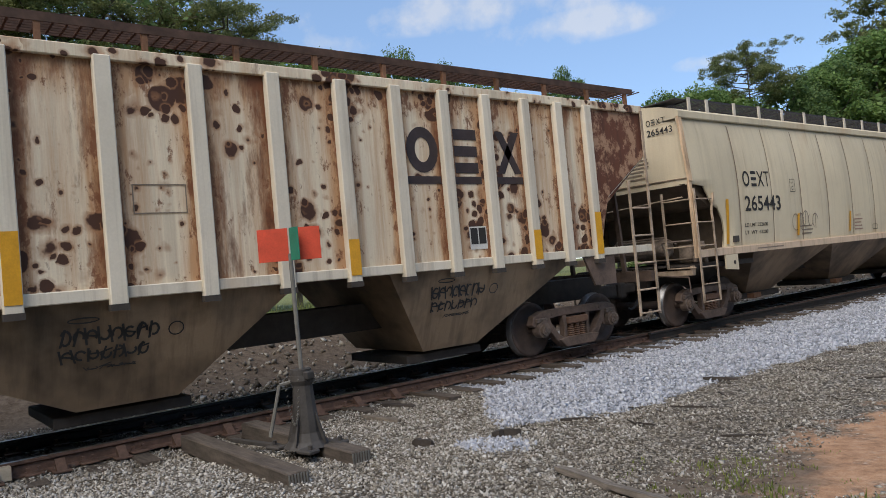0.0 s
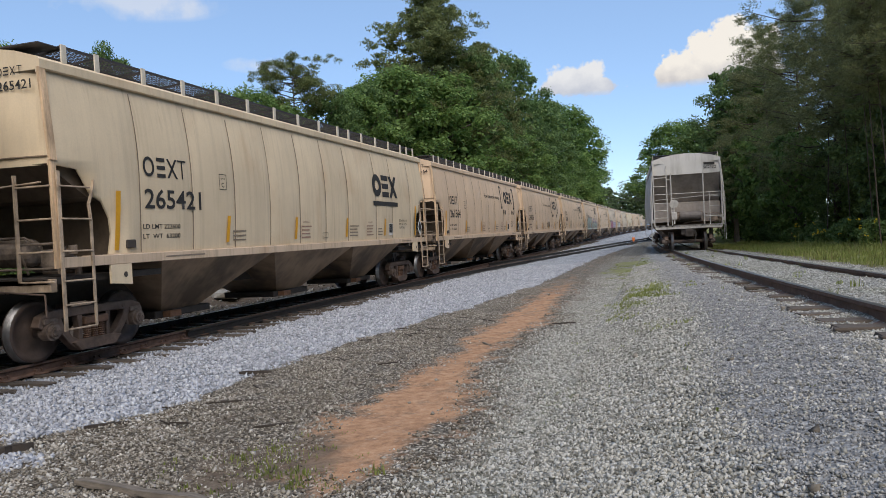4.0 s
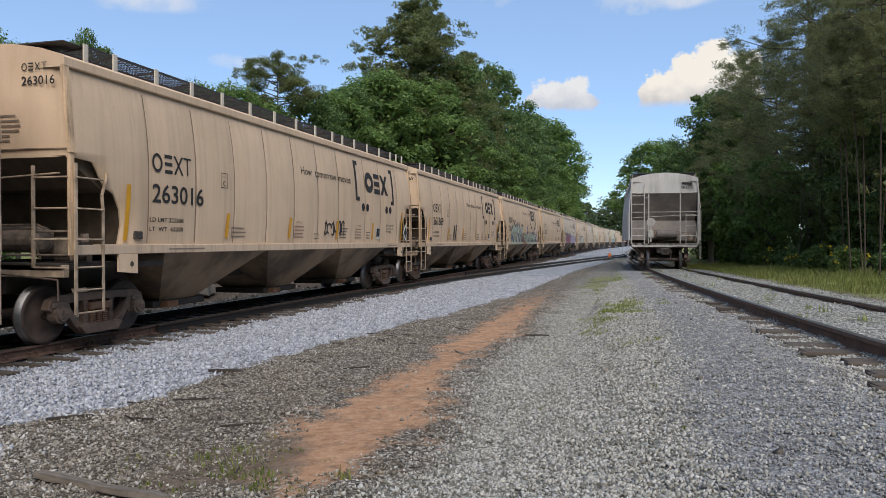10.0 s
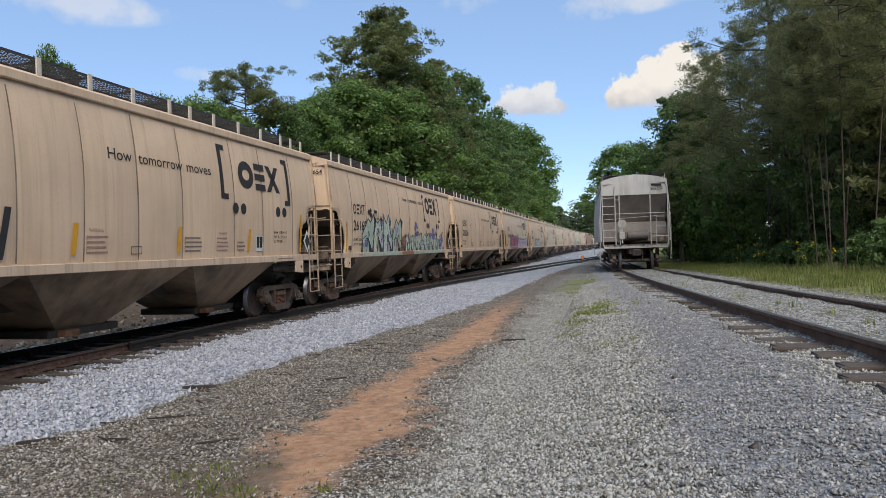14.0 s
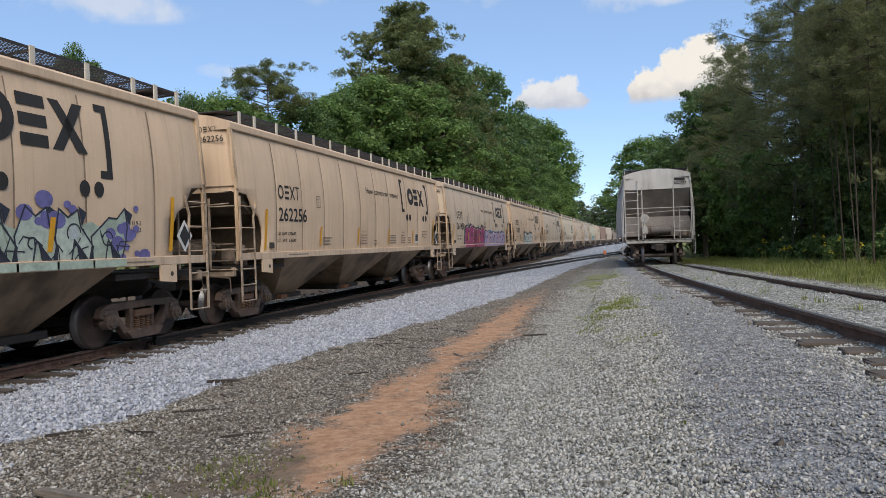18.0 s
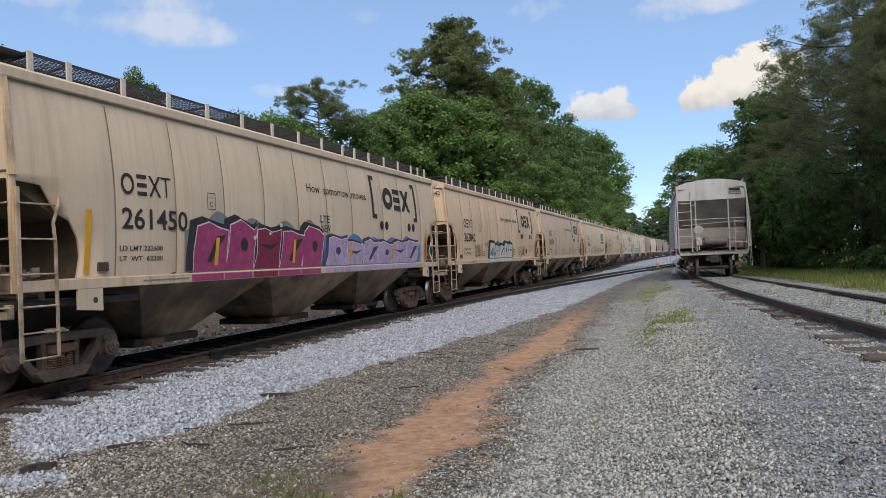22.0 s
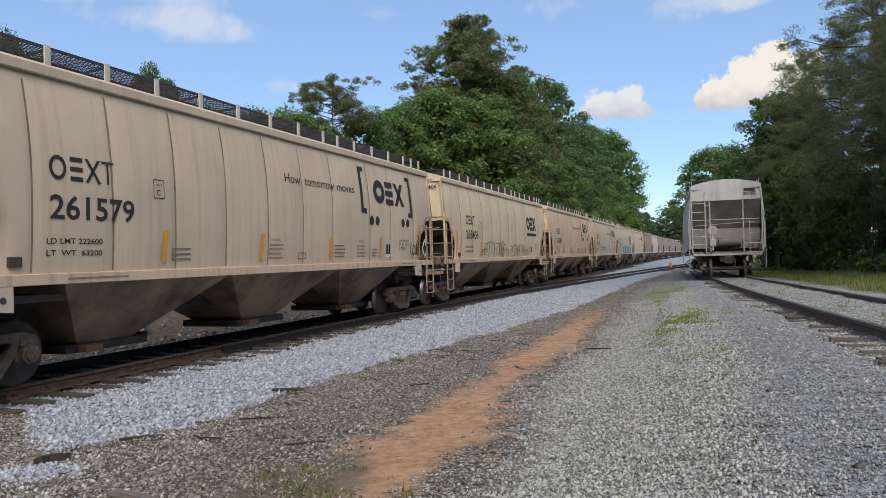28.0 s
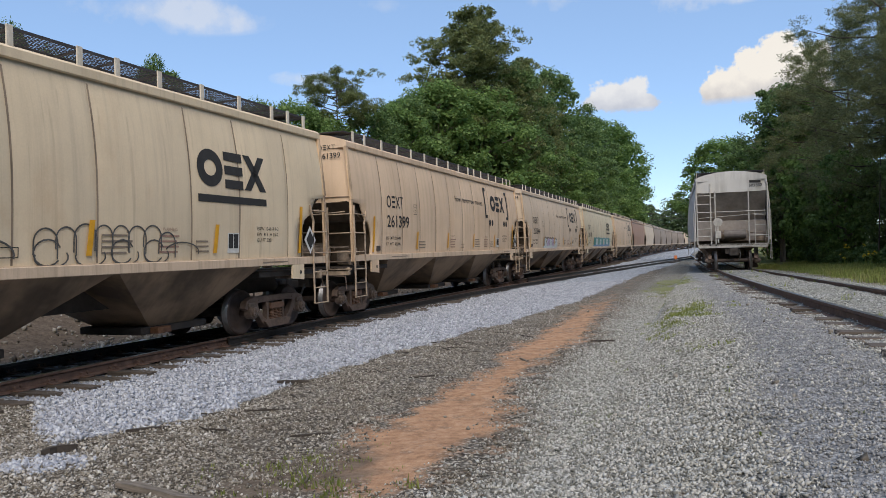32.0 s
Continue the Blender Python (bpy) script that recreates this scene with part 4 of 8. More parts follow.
def add_trucks(car, number, centres=(1.25, BODY - 1.25), spin=True):
    for c in centres:
        shared("truck_bolster", BOLSTER, car, pose(c, 0, 0))
        for sg in (-1, 1):
            f = shared("truck_side_frame", SIDE_FRAME, car, pose(c, sg * 1.0, 0), "rusty brown cast truck side frame")
            shared("spring_nest", SPRINGS, f, pose(0, 0, 0) if sg < 0 else pose(0, 0, 0, 0, 0, 180))
            for dx in (-0.89, 0.89):
                shared("bearing", BEARING, f, pose(dx, -0.04, WHEEL_R) if sg < 0 else pose(dx, 0.04, WHEEL_R, 0, 0, 180))
        for dx in (-0.89, 0.89):
            w = shared("wheelset", WHEELSET, car, pose(c + dx, 0, WHEEL_R), "rusty steel wheels with worn bright treads")
            if spin:
                WHEELSETS.append((w, number, c + dx))


def ladder_parts(car, material, x_post, x_rail, y_side, z_top, z_bottom, outward):
    """A side ladder: a straight corner post, a cranked rail and its rungs."""
    s = math.copysign(1, y_side)
    bm = bmesh.new()
    beam(bm, (x_post, y_side, z_bottom), (x_post, y_side, z_top), 0.058, 0.022)
    lad = part("ladder", bm, material, car, "weathered steel side ladder")
    bm = bmesh.new()
    d = math.copysign(0.07, x_rail - x_post)
    pts = [(x_rail, z_bottom + 0.02), (x_rail, 2.05), (x_rail - d * 0.4, 2.30), (x_rail + d, 2.55), (x_rail + d * 1.2, 2.66)]
    for (xa, za), (xb, zb) in zip(pts, pts[1:]):
        beam(bm, (xa, y_side, za), (xb, y_side, zb), 0.045, 0.02)
    part("ladder_rail", bm, material, lad)
    for z in (0.52, 0.86, 1.20, 1.62, 2.08, 2.54):
        bm = bmesh.new()
        rod(bm, (x_post, y_side + 0.015 * s, z), (x_rail, y_side + 0.015 * s, z), 0.0125, 6)
        part("rung", bm, material, lad)
    return lad


def end_ladder(car, material, x, y0, y1):
    bm = bmesh.new()
    beam(bm, (x, y0, 1.2), (x, y0, 2.72), 0.05, 0.03)
    lad = part("end_ladder", bm, material, car, "weathered steel end ladder")
    for z in (1.20, 1.62, 2.08, 2.54):
        bm = bmesh.new()
        rod(bm, (x, y0, z), (x, y1, z), 0.015, 6)
        part("rung", bm, material, lad)
    bm = bmesh.new()
    rod(bm, (x, -1.45, 2.60), (x, 1.45, 2.46), 0.014, 6)
    part("handrail", bm, material, lad)


GRATING = None


def grating_mesh(length=BODY - 0.9):
    """The running board: an open grating of thin bars over cross bearers."""
    bm = bmesh.new()
    for k in range(11):
        y = 0.02 + k * 0.055
        box(bm, 0, length, y - 0.004, y + 0.004, -0.012, 0.0)
    n = int(length / 0.14)
    for k in range(n + 1):
        x = length * k / n
        box(bm, x - 0.004, x + 0.004, -0.004, 0.58, -0.018, -0.008)
    for x in POSTS_X:
        beam(bm, (x - 0.45, 0.0, -0.04), (x - 0.45 + 0.12, 0.58, -0.04), 0.03, 0.03)
    box(bm, 0, length, -0.02, -0.008, -0.03, 0.006)
    box(bm, 0, length, 0.588, 0.6, -0.045, 0.006)
    return mesh_of("running_board", bm, MESH_BLACK)


POSTS_X = [0.5, 1.15, 2.2, 3.25, 4.3, 5.4, 6.5, 7.6, 8.7, 9.8, 10.5, 11.4, 12.45, 13.53, 14.62, 15.22, 15.85]
LIB = build_shared()
GRATING = grating_mesh()


def bracket_mesh(material):
    bm = bmesh.new()
    box(bm, -0.05, 0.05, -0.012, 0.012, -0.28, 0.02, 0.004)
    return mesh_of("running_board_post", bm, material)


POST_MESHES = {}
BODY_MESHES = {}


def body_mesh(key, material, smooth_faces=False):
    k = (key, material.name)
    if k not in BODY_MESHES:
        BODY_MESHES[k] = mesh_of(key, LIB[key].copy(), material, smooth_faces)
    return BODY_MESHES[k]


def smooth_car(number, skin, label, detail=True, spin=True, ladder=None, wall="end_wall", slope="slope_sheet", slope_skin=None):
    """A three-bay covered hopper with bowed smooth sides."""
    car = thing("hopper_car", label, "hopper car", "hopper cars of the moving train")
    ladder = ladder or LADDER_TAN
    shared("side_sheet", body_mesh("side_near", skin), car)
    shared("side_sheet", body_mesh("side_far", skin), car)
    shared("roof", body_mesh("roof", skin, False), car)
    for m, nm in ((pose(0, 0, 0), "end_wall"), (pose(BODY, 0, 0, 0, 0, 180), "end_wall")):
        shared(nm, body_mesh(wall, skin, True), car, m)
        if wall == "end_wall":
            shared("end_lip", body_mesh("end_lip", SEAM), car, m, "thin dark seam strip across the end wall")
    shared("slope_sheet", body_mesh(slope, slope_skin or SLOPE_BROWN), car, None, "dark end slope sheet")
    shared("slope_sheet", body_mesh(slope, slope_skin or SLOPE_BROWN), car, pose(BODY, 0, 0, 0, 0, 180), "dark end slope sheet")
    # sills and underframe
    for sg in (-1, 1):
        bm = bmesh.new()
        y = sg * 1.60
        box(bm, 0.05, BODY - 0.05, y - 0.04, y + 0.04, SILL, SILL + 0.15, 0.008)
        box(bm, 0.6, BODY - 0.6, y - 0.10 if sg > 0 else y, y if sg > 0 else y + 0.10, SILL + 0.13, SILL + 0.16)
        part("side_sill", bm, SILL_TAN if skin is not SIDING_GREY else skin, car)
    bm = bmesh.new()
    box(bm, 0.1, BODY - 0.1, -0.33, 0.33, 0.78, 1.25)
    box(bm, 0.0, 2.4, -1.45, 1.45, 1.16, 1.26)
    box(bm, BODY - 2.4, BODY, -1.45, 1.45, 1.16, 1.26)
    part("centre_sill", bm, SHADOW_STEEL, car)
    for x0 in (0.0, BODY - 0.12):
        bm = bmesh.new()
        box(bm, x0, x0 + 0.12, -1.5, 1.5, 1.05, 1.24, 0.01)
        part("end_sill", bm, ladder, car)
    for x0 in (-0.62, BODY - 0.05):
        bm = bmesh.new()
        box(bm, x0, x0 + 0.66, -0.09, 0.09, 0.76, 0.96, 0.03)
        box(bm, x0 if x0 < 0 else x0 + 0.40, x0 + 0.24 if x0 < 0 else x0 + 0.66, -0.19, 0.19, 0.68, 1.02, 0.04)
        part("coupler", bm, SHADOW_STEEL, car)
    # jacking brackets
    if detail:
        for x0 in (1.02, BODY - 1.47):
            for sg in (-1, 1):
                bm = bmesh.new()
                prism(bm, [(x0, SILL), (x0, 1.10), (x0 + 0.45, 1.06), (x0 + 0.45, SILL)], sg * 1.62 - 0.02, sg * 1.62 + 0.02)
                b = part("jacking_bracket", bm, skin, car)
                # a dark disc paints the shade inside the hole; no opening is cut
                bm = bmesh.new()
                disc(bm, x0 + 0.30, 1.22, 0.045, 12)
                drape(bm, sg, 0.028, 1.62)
                part("bracket_hole_shade", bm, SHADOW_STEEL, b)
    # hopper bays: the outer two stretch towards the trucks
    for x0, x1, b0, b1 in ((2.35, 6.1, 3.4, 4.5), (6.1, 10.35, 7.65, 8.8), (10.35, 14.1, 11.95, 13.05)):
        bm = bmesh.new()
        hopper_bay(bm, x0, x1, b0, b1, 0.42)
        bay = part("hopper_bay", bm, HOPPER_TAN, car, "sloping hopper bay darkened with grime and shade")
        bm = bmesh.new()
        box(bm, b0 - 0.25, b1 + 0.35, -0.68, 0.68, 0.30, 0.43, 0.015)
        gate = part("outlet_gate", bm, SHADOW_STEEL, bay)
        bm = bmesh.new()
        box(bm, b0 - 0.05, b0 + 0.28, -0.86, -0.68, 0.31, 0.42, 0.01)
        part("gate_housing", bm, RUST_BARE, bay)
    add_trucks(car, number, spin=spin)
    # running boards with their posts
    if skin.name not in POST_MESHES:
        POST_MESHES[skin.name] = bracket_mesh(POST_PALE)
    for sg in (-1, 1):
        g = shared("running_board", GRATING, car, pose(0.45, sg * 1.44, 4.60) if sg < 0 else pose(0.45 + BODY - 0.9, 1.44, 4.60, 0, 0, 180), "black steel grating running board")
        for x in POSTS_X if sg < 0 else POSTS_X[::3]:
            q = x - 0.45 if sg < 0 else BODY - 0.45 - x
            shared("running_board_post", POST_MESHES[skin.name], g, pose(q, -0.03, 0))
    for x0 in (0.1, BODY - 1.06):
        bm = bmesh.new()
        box(bm, x0, x0 + 0.44, -1.42, 1.42, 4.565, 4.59, 0.006)
        part("cross_walk", bm, MESH_BLACK, car)
    # ladders and corner posts
    if detail:
        for x, d in ((0.04, 1), (BODY - 0.04, -1)):
            for sg in (-1, 1):
                bm = bmesh.new()
                beam(bm, (x, sg * 1.61, SILL), (x, sg * 1.60, 2.9), 0.09, 0.05)
                beam(bm, (x, sg * 1.62, 2.9), (x, sg * 1.50, 4.2), 0.11, 0.05)
                part("corner_post", bm, CORNER_STAIN if skin is not SIDING_GREY else skin, car)
                ladder_parts(car, ladder, x + d * 0.03, x + d * 0.60, sg * 1.66, 2.75, 0.50, d)
            end_ladder(car, ladder, x - d * 0.06, -0.98, -1.60)
            bm = bmesh.new()
            hose = [(x - d * (0.12 + 0.34 * q), -0.32 + 0.12 * q, 0.86 - 0.42 * math.sin(math.pi * 0.62 * q)) for q in (0, 0.2, 0.4, 0.6, 0.8, 1.0)]
            for a, b in zip(hose, hose[1:]):
                rod(bm, a, b, 0.026, 6)
            part("air_hose", bm, HOSE_RUBBER, car, "black rubber air hose")
            bm = bmesh.new()
            rod(bm, (x - d * 0.10, -1.45, 1.02), (x - d * 0.16, -0.25, 1.12), 0.014, 5)
            rod(bm, (x - d * 0.10, -1.45, 1.02), (x - d * 0.12, -1.48, 0.72), 0.014, 5)
            part("cut_lever", bm, TRUCK_STEEL, car, "bent steel uncoupling lever")
        bm = bmesh.new()
        rod(bm, (0.62, -0.55, 1.62), (0.62, 0.75, 1.62), 0.21, 16)
        bmesh.ops.create_uvsphere(bm, u_segments=14, v_segments=8, radius=0.21, matrix=Matrix.Translation((0.62, -0.55, 1.62)) @ Matrix.Diagonal((1, 0.45, 1, 1)))
        part("air_reservoir", bm, BRAKE_DIRT, car, "dirt-brown air brake reservoir")
        bm = bmesh.new()
        box(bm, 0.30, 0.62, -1.36, -1.02, 1.30, 1.66, 0.03)
        valve = part("brake_valve", bm, BRAKE_DIRT, car, "dirty brake control valve")
        bm = bmesh.new()
        box(bm, 0.36, 0.56, -1.48, -1.34, 1.36, 1.52, 0.02)
        part("valve_cover", bm, BRAKE_DIRT, valve)
        for x, y, z, r in ((0.34, -1.40, 1.62, 0.05), (0.50, -1.44, 1.64, 0.06), (0.42, -1.50, 1.44, 0.055), (0.64, -1.28, 1.48, 0.07), (0.26, -1.44, 1.36, 0.045), (0.56, -1.46, 1.34, 0.05)):
            bm = bmesh.new()
            rod(bm, (x, y, z - 0.06), (x, y, z + 0.07), r, 10)
            part("valve_cap", bm, BRAKE_DIRT, valve)
        for pts in ([(0.45, -0.9, 1.7), (0.45, -0.6, 1.85), (0.45, 0.6, 1.85), (0.45, 0.8, 1.3)], [(0.28, -1.35, 1.38), (0.28, -0.2, 1.38), (0.5, 0.2, 1.3)], [(0.22, -1.4, 1.74), (0.22, -0.7, 1.74), (0.4, -0.7, 1.3)]):
            bm = bmesh.new()
            for a, b in zip(pts, pts[1:]):
                rod(bm, a, b, 0.018, 6)
            part("brake_pipe", bm, BRAKE_DIRT, car)
    return car


def decal(car, name, bm, material, label="", lift=0.006):
    return part(name, drape(bm, -1, lift), material, car, label)


NUMBER_SHIFT = {"265443": 0.10, "261450": 0.04, "262042": 0.06, "261579": 0.18, "265406": 0.46, "261399": 0.22}


def number_block(car, digits, x=1.86, ink=None):
    ink = ink or INK
    x += NUMBER_SHIFT.get(digits, 0.0)
    bm = bmesh.new()
    for k, (x0, x1) in enumerate(((0, 0.28), (0.33, 0.57), (0.60, 0.88), (0.89, 1.13))):
        emblem_shape(k, bm, x + x0, x + x1, 2.79, 3.12, 0.66)
    decal(car, "owner_mark", bm, ink, "dark stencilled owner mark")
    decal(car, "car_number", moved(lettering(digits, 0.315, 1.52, 0.014), x, 2.27), ink, "dark stencilled car number")
    decal(car, "weight_stencil", moved(lettering("LD LMT 222600", 0.075, 0.95), x - 0.05, 1.93), ink, lift=0.005)["kind"] = "stuff"
    decal(car, "weight_stencil", moved(lettering("LT  WT  63200", 0.075, 0.95), x - 0.05, 1.77), ink, lift=0.005)["kind"] = "stuff"
    # the same marks, small, on the end wall
    bm = lettering(digits, 0.13, 0.60)
    for v in bm.verts:
        v.co = Vector((-0.022, -0.78 - v.co.x, v.co.z + 3.92))
    part("end_number", bm, ink, car)
    bm = bmesh.new()
    for k in range(4):
        emblem_shape(k, bm, 0.78 + k * 0.12, 0.88 + k * 0.12, 4.13, 4.25, 0.6)
    for v in bm.verts:
        v.co = Vector((-0.022, -v.co.x, v.co.z))
    part("end_mark", bm, ink, car)["kind"] = "stuff"
    bm = bmesh.new()
    rr = random.Random(digits)
    for k in range(6):
        z, w = 3.46 - k * 0.075, rr.uniform(0.4, 0.62)
        bm.faces.new([bm.verts.new((-0.03, p, q)) for p, q in ((-0.15, z), (-0.15 - w, z), (-0.15 - w, z + 0.03), (-0.15, z + 0.03))])
    part("end_stencil", bm, INK_FADED, car)


def emblem_bracket(car, ink=None, shift=0.0, squeeze=1.0, words=0.0, tall=False):
    ink = ink or INK
    q = shift

    def narrow(bm):
        for v in bm.verts:
            v.co.x = 11.2 + q + (v.co.x - 11.2 - q) * squeeze
        return bm

    for x0, x1, d in ((11.33 + q, 11.47 + q, 1), (14.60 + q, 14.74 + q, -1)):
        bm = bmesh.new()
        rect(bm, x0, x1, 2.80, 3.98)
        if d > 0:
            rect(bm, x1, x1 + 0.17, 2.80, 2.92)
            rect(bm, x1, x1 + 0.17, 3.86, 3.98)
        else:
            rect(bm, x0 - 0.17, x0, 2.80, 2.92)
            rect(bm, x0 - 0.17, x0, 3.86, 3.98)
        decal(car, "emblem_bracket", narrow(bm), ink, "dark square bracket beside the emblem")
    for k, (x0, x1) in enumerate(((12.13 + q, 12.84 + q), (12.88 + q, 13.44 + q), (13.48 + q, 14.18 + q))):
        bm = bmesh.new()
        if tall:
            emblem_shape(k, bm, x0 - 0.42, x1 - 0.42, 3.15, 3.90)
            decal(car, "emblem_shape", bm, ink, "bold dark emblem shape")
        else:
            emblem_shape(k, bm, x0, x1, 3.09, 3.72)
            decal(car, "emblem_shape", narrow(bm), ink, "bold dark emblem shape")
    for x in (11.93, 12.28, 14.02, 14.37):
        bm = bmesh.new()
        disc(bm, x + q, 2.62, 0.125)
        decal(car, "emblem_dot", narrow(bm), ink)
    start = 7.80 + q + words
    for word, x, w in (("How", 0.0, 0.62), ("tomorrow", 0.94 if tall else 0.80, 1.22 if tall else 1.35), ("moves", 2.44 if tall else 2.30, 0.70 if tall else 0.88)):
        decal(car, "slogan", moved(lettering(word, 0.175 if tall else 0.195, w, 0.003), start + x, 3.52 if tall else 3.26), ink, "dark lettered word of the slogan")


def emblem_underline(car, ink=None, shift=0.0):
    ink = ink or INK
    q = shift
    for k, (x0, x1) in enumerate(((11.66 + q, 12.36 + q), (12.38 + q, 12.98 + q), (12.99 + q, 13.69 + q))):
        bm = bmesh.new()
        emblem_shape(k, bm, x0, x1, 2.82, 3.48)
        decal(car, "emblem_shape", bm, ink, "bold dark emblem shape")
    bm = bmesh.new()
    rect(bm, 11.66 + q, 13.69 + q, 2.55, 2.68)
    decal(car, "emblem_underline", bm, ink)


def common_marks(car, seam=True, seed=0):
    rr = random.Random(seed)
    for k, x in enumerate(SEAMS_X):
        if not seam:
            break
        bm = bmesh.new()
        w, lean = rr.uniform(0.011, 0.019), rr.uniform(-0.012, 0.012)
        zs = [SILL + 0.17, 1.9, 2.3, 2.75, 3.2, 3.6, 3.95, rr.uniform(4.06, 4.14)]
        xs = [x + lean * math.sin(2.1 * z + k) for z in zs]
        for (xa, za), (xb, zb) in zip(zip(xs, zs), list(zip(xs, zs))[1:]):
            poly(bm, [(xa - w, za), (xa + w, za), (xb + w, zb), (xb - w, zb)])
        decal(car, "weld_seam", bm, SEAM, lift=-0.001)
    for x, z0, z1, w in ((1.22, 1.60, 2.52, 0.10), (4.22, 1.66, 2.16, 0.10), (6.95, 1.66, 2.16, 0.10), (9.75, 1.66, 2.16, 0.10), (12.52, 1.66, 2.16, 0.10), (15.33, 1.62, 2.6, 0.10)):
        bm = bmesh.new()
        poly(bm, [(x - w / 2 - 0.03, z0), (x + w / 2 - 0.03, z0), (x + w / 2 + 0.03, z1), (x - w / 2 + 0.03, z1)])
        decal(car, "reflector", bm, YELLOW, "yellow reflector strip", lift=0.022)
    bm = bmesh.new()
    frame_rect(bm, 3.98, 4.22, 2.66, 2.96, 0.012)
    decal(car, "plate_box", bm, INK)
    decal(car, "plate_letter", moved(lettering("C", 0.09), 4.05, 2.71), INK)
    decal(car, "plate_word", moved(lettering("PLATE", 0.032, 0.13, 0.0), 4.035, 2.86), INK)
    decal(car, "warning_stencil", moved(lettering("WARNING", 0.055, 0.34, 0.0), 11.20, 2.03), INK_RED)
    decal(car, "warning_stencil", moved(lettering("WARNING", 0.055, 0.34, 0.0), 7.28, 2.03), INK_RED)
    bm = bmesh.new()
    frame_rect(bm, 8.33, 8.63, 1.65, 1.79, 0.014)
    decal(car, "service_label", bm, INK, "small framed service label")
    bm = bmesh.new()
    rect(bm, 12.86, 13.20, 1.66, 2.02)
    lab = decal(car, "inspection_label", bm, WHITE, "black and white inspection label")
    bm = bmesh.new()
    rect(bm, 12.89, 13.02, 1.74, 2.0)
    rect(bm, 13.04, 13.17, 1.74, 2.0)
    drape(bm, -1, 0.010)
    part("label_panel", bm, INK, lab)
    # small faded stencils that cannot be read
    for x0, z0, n, w, ink in ((4.42, 1.68, 3, 0.55, INK_FADED), (7.25, 1.68, 4, 0.5, INK_RED), (9.98, 1.68, 4, 0.6, INK_FADED), (11.15, 1.68, 4, 0.5, INK_RED), (12.02, 1.68, 3, 0.34, INK_FADED)):
        bm = bmesh.new()
        rect(bm, x0 - 0.02, x0 - 0.008, z0, z0 + (n - 1) * 0.085 + 0.035)
        for k in range(n):
            rect(bm, x0 - 0.008, x0 + w * rr.uniform(0.75, 1.0), z0 + k * 0.085, z0 + k * 0.085 + 0.03)
        decal(car, "stencil_block", bm, ink, lift=0.004)
    for text, z in (("EXW 10-8 H 9-3", 2.08), ("EW  8-2  H 15-2", 1.97), ("CU FT 5201", 1.86)):
        decal(car, "clearance_stencil", moved(lettering(text, 0.065, 0.72 if text[0] == "E" else 0.5, 0.004), 13.78, z), INK, lift=0.005)["kind"] = "stuff"
    bm = bmesh.new()
    rect(bm, 2.3, 3.4, SILL + 0.06, SILL + 0.085)
    rect(bm, 13.9, 14.8, SILL + 0.06, SILL + 0.085)
    for v in bm.verts:
        v.co.y = -1.645
    part("sill_stencil", bm, INK_FADED, car)["kind"] = "stuff"
    bm = bmesh.new()
    poly(bm, [(15.66, 1.60), (15.90, 1.90), (15.66, 2.20), (15.42, 1.90)])
    for v in bm.verts:
        v.co.y = -1.67
    d = part("placard_holder", bm, WHITE, car, "white diamond placard holder")
    bm = bmesh.new()
    poly(bm, [(15.66, 1.69), (15.82, 1.90), (15.66, 2.11), (15.50, 1.90)])
    for v in bm.verts:
        v.co.y = -1.675
    part("placard_face", bm, INK, d)
    bm = bmesh.new()
    box(bm, 1.42, 1.62, -1.63, -1.56, 1.63, 1.76, 0.01)
    part("card_holder", bm, SHADOW_STEEL, car)


def scrawl(car, seed, x0, x1, z0, z1, material, n=7, w=0.03, name="spray_tag", loops=False):
    """A loose run of looping spray strokes."""
    rr = random.Random(seed)
    bm = bmesh.new()
    step = (x1 - x0) / n
    for k in range(n):
        cx = x0 + (k + 0.5) * step
        rx, rz = step * rr.uniform(0.5, 0.7), (z1 - z0) * rr.uniform(0.36, 0.5)
        cz = (z0 + z1) / 2 + rr.uniform(-0.1, 0.1) * (z1 - z0)
        a0 = rr.uniform(0, 6.28)
        ring(bm, cx, cz, rx * (1.25 if loops else 1), rz, w, a0, a0 + (2 * math.pi if loops else rr.uniform(3.4, 5.6)), 18)
        if loops:
            ring(bm, cx + rr.uniform(-0.1, 0.1), cz + rr.uniform(-0.08, 0.08), rx * 0.45, rz * 0.4, w, a0, a0 + rr.uniform(4.0, 6.0), 12)
        elif rr.random() < 0.7:
            t = rr.uniform(-0.3, 0.3) * step
            poly(bm, [(cx + t, z0), (cx + t + w, z0), (cx + t * 0.2 + w, z1), (cx + t * 0.2, z1)])
    decal(car, name, bm, material, "spray-painted looping strokes", lift=0.010)["kind"] = "stuff"


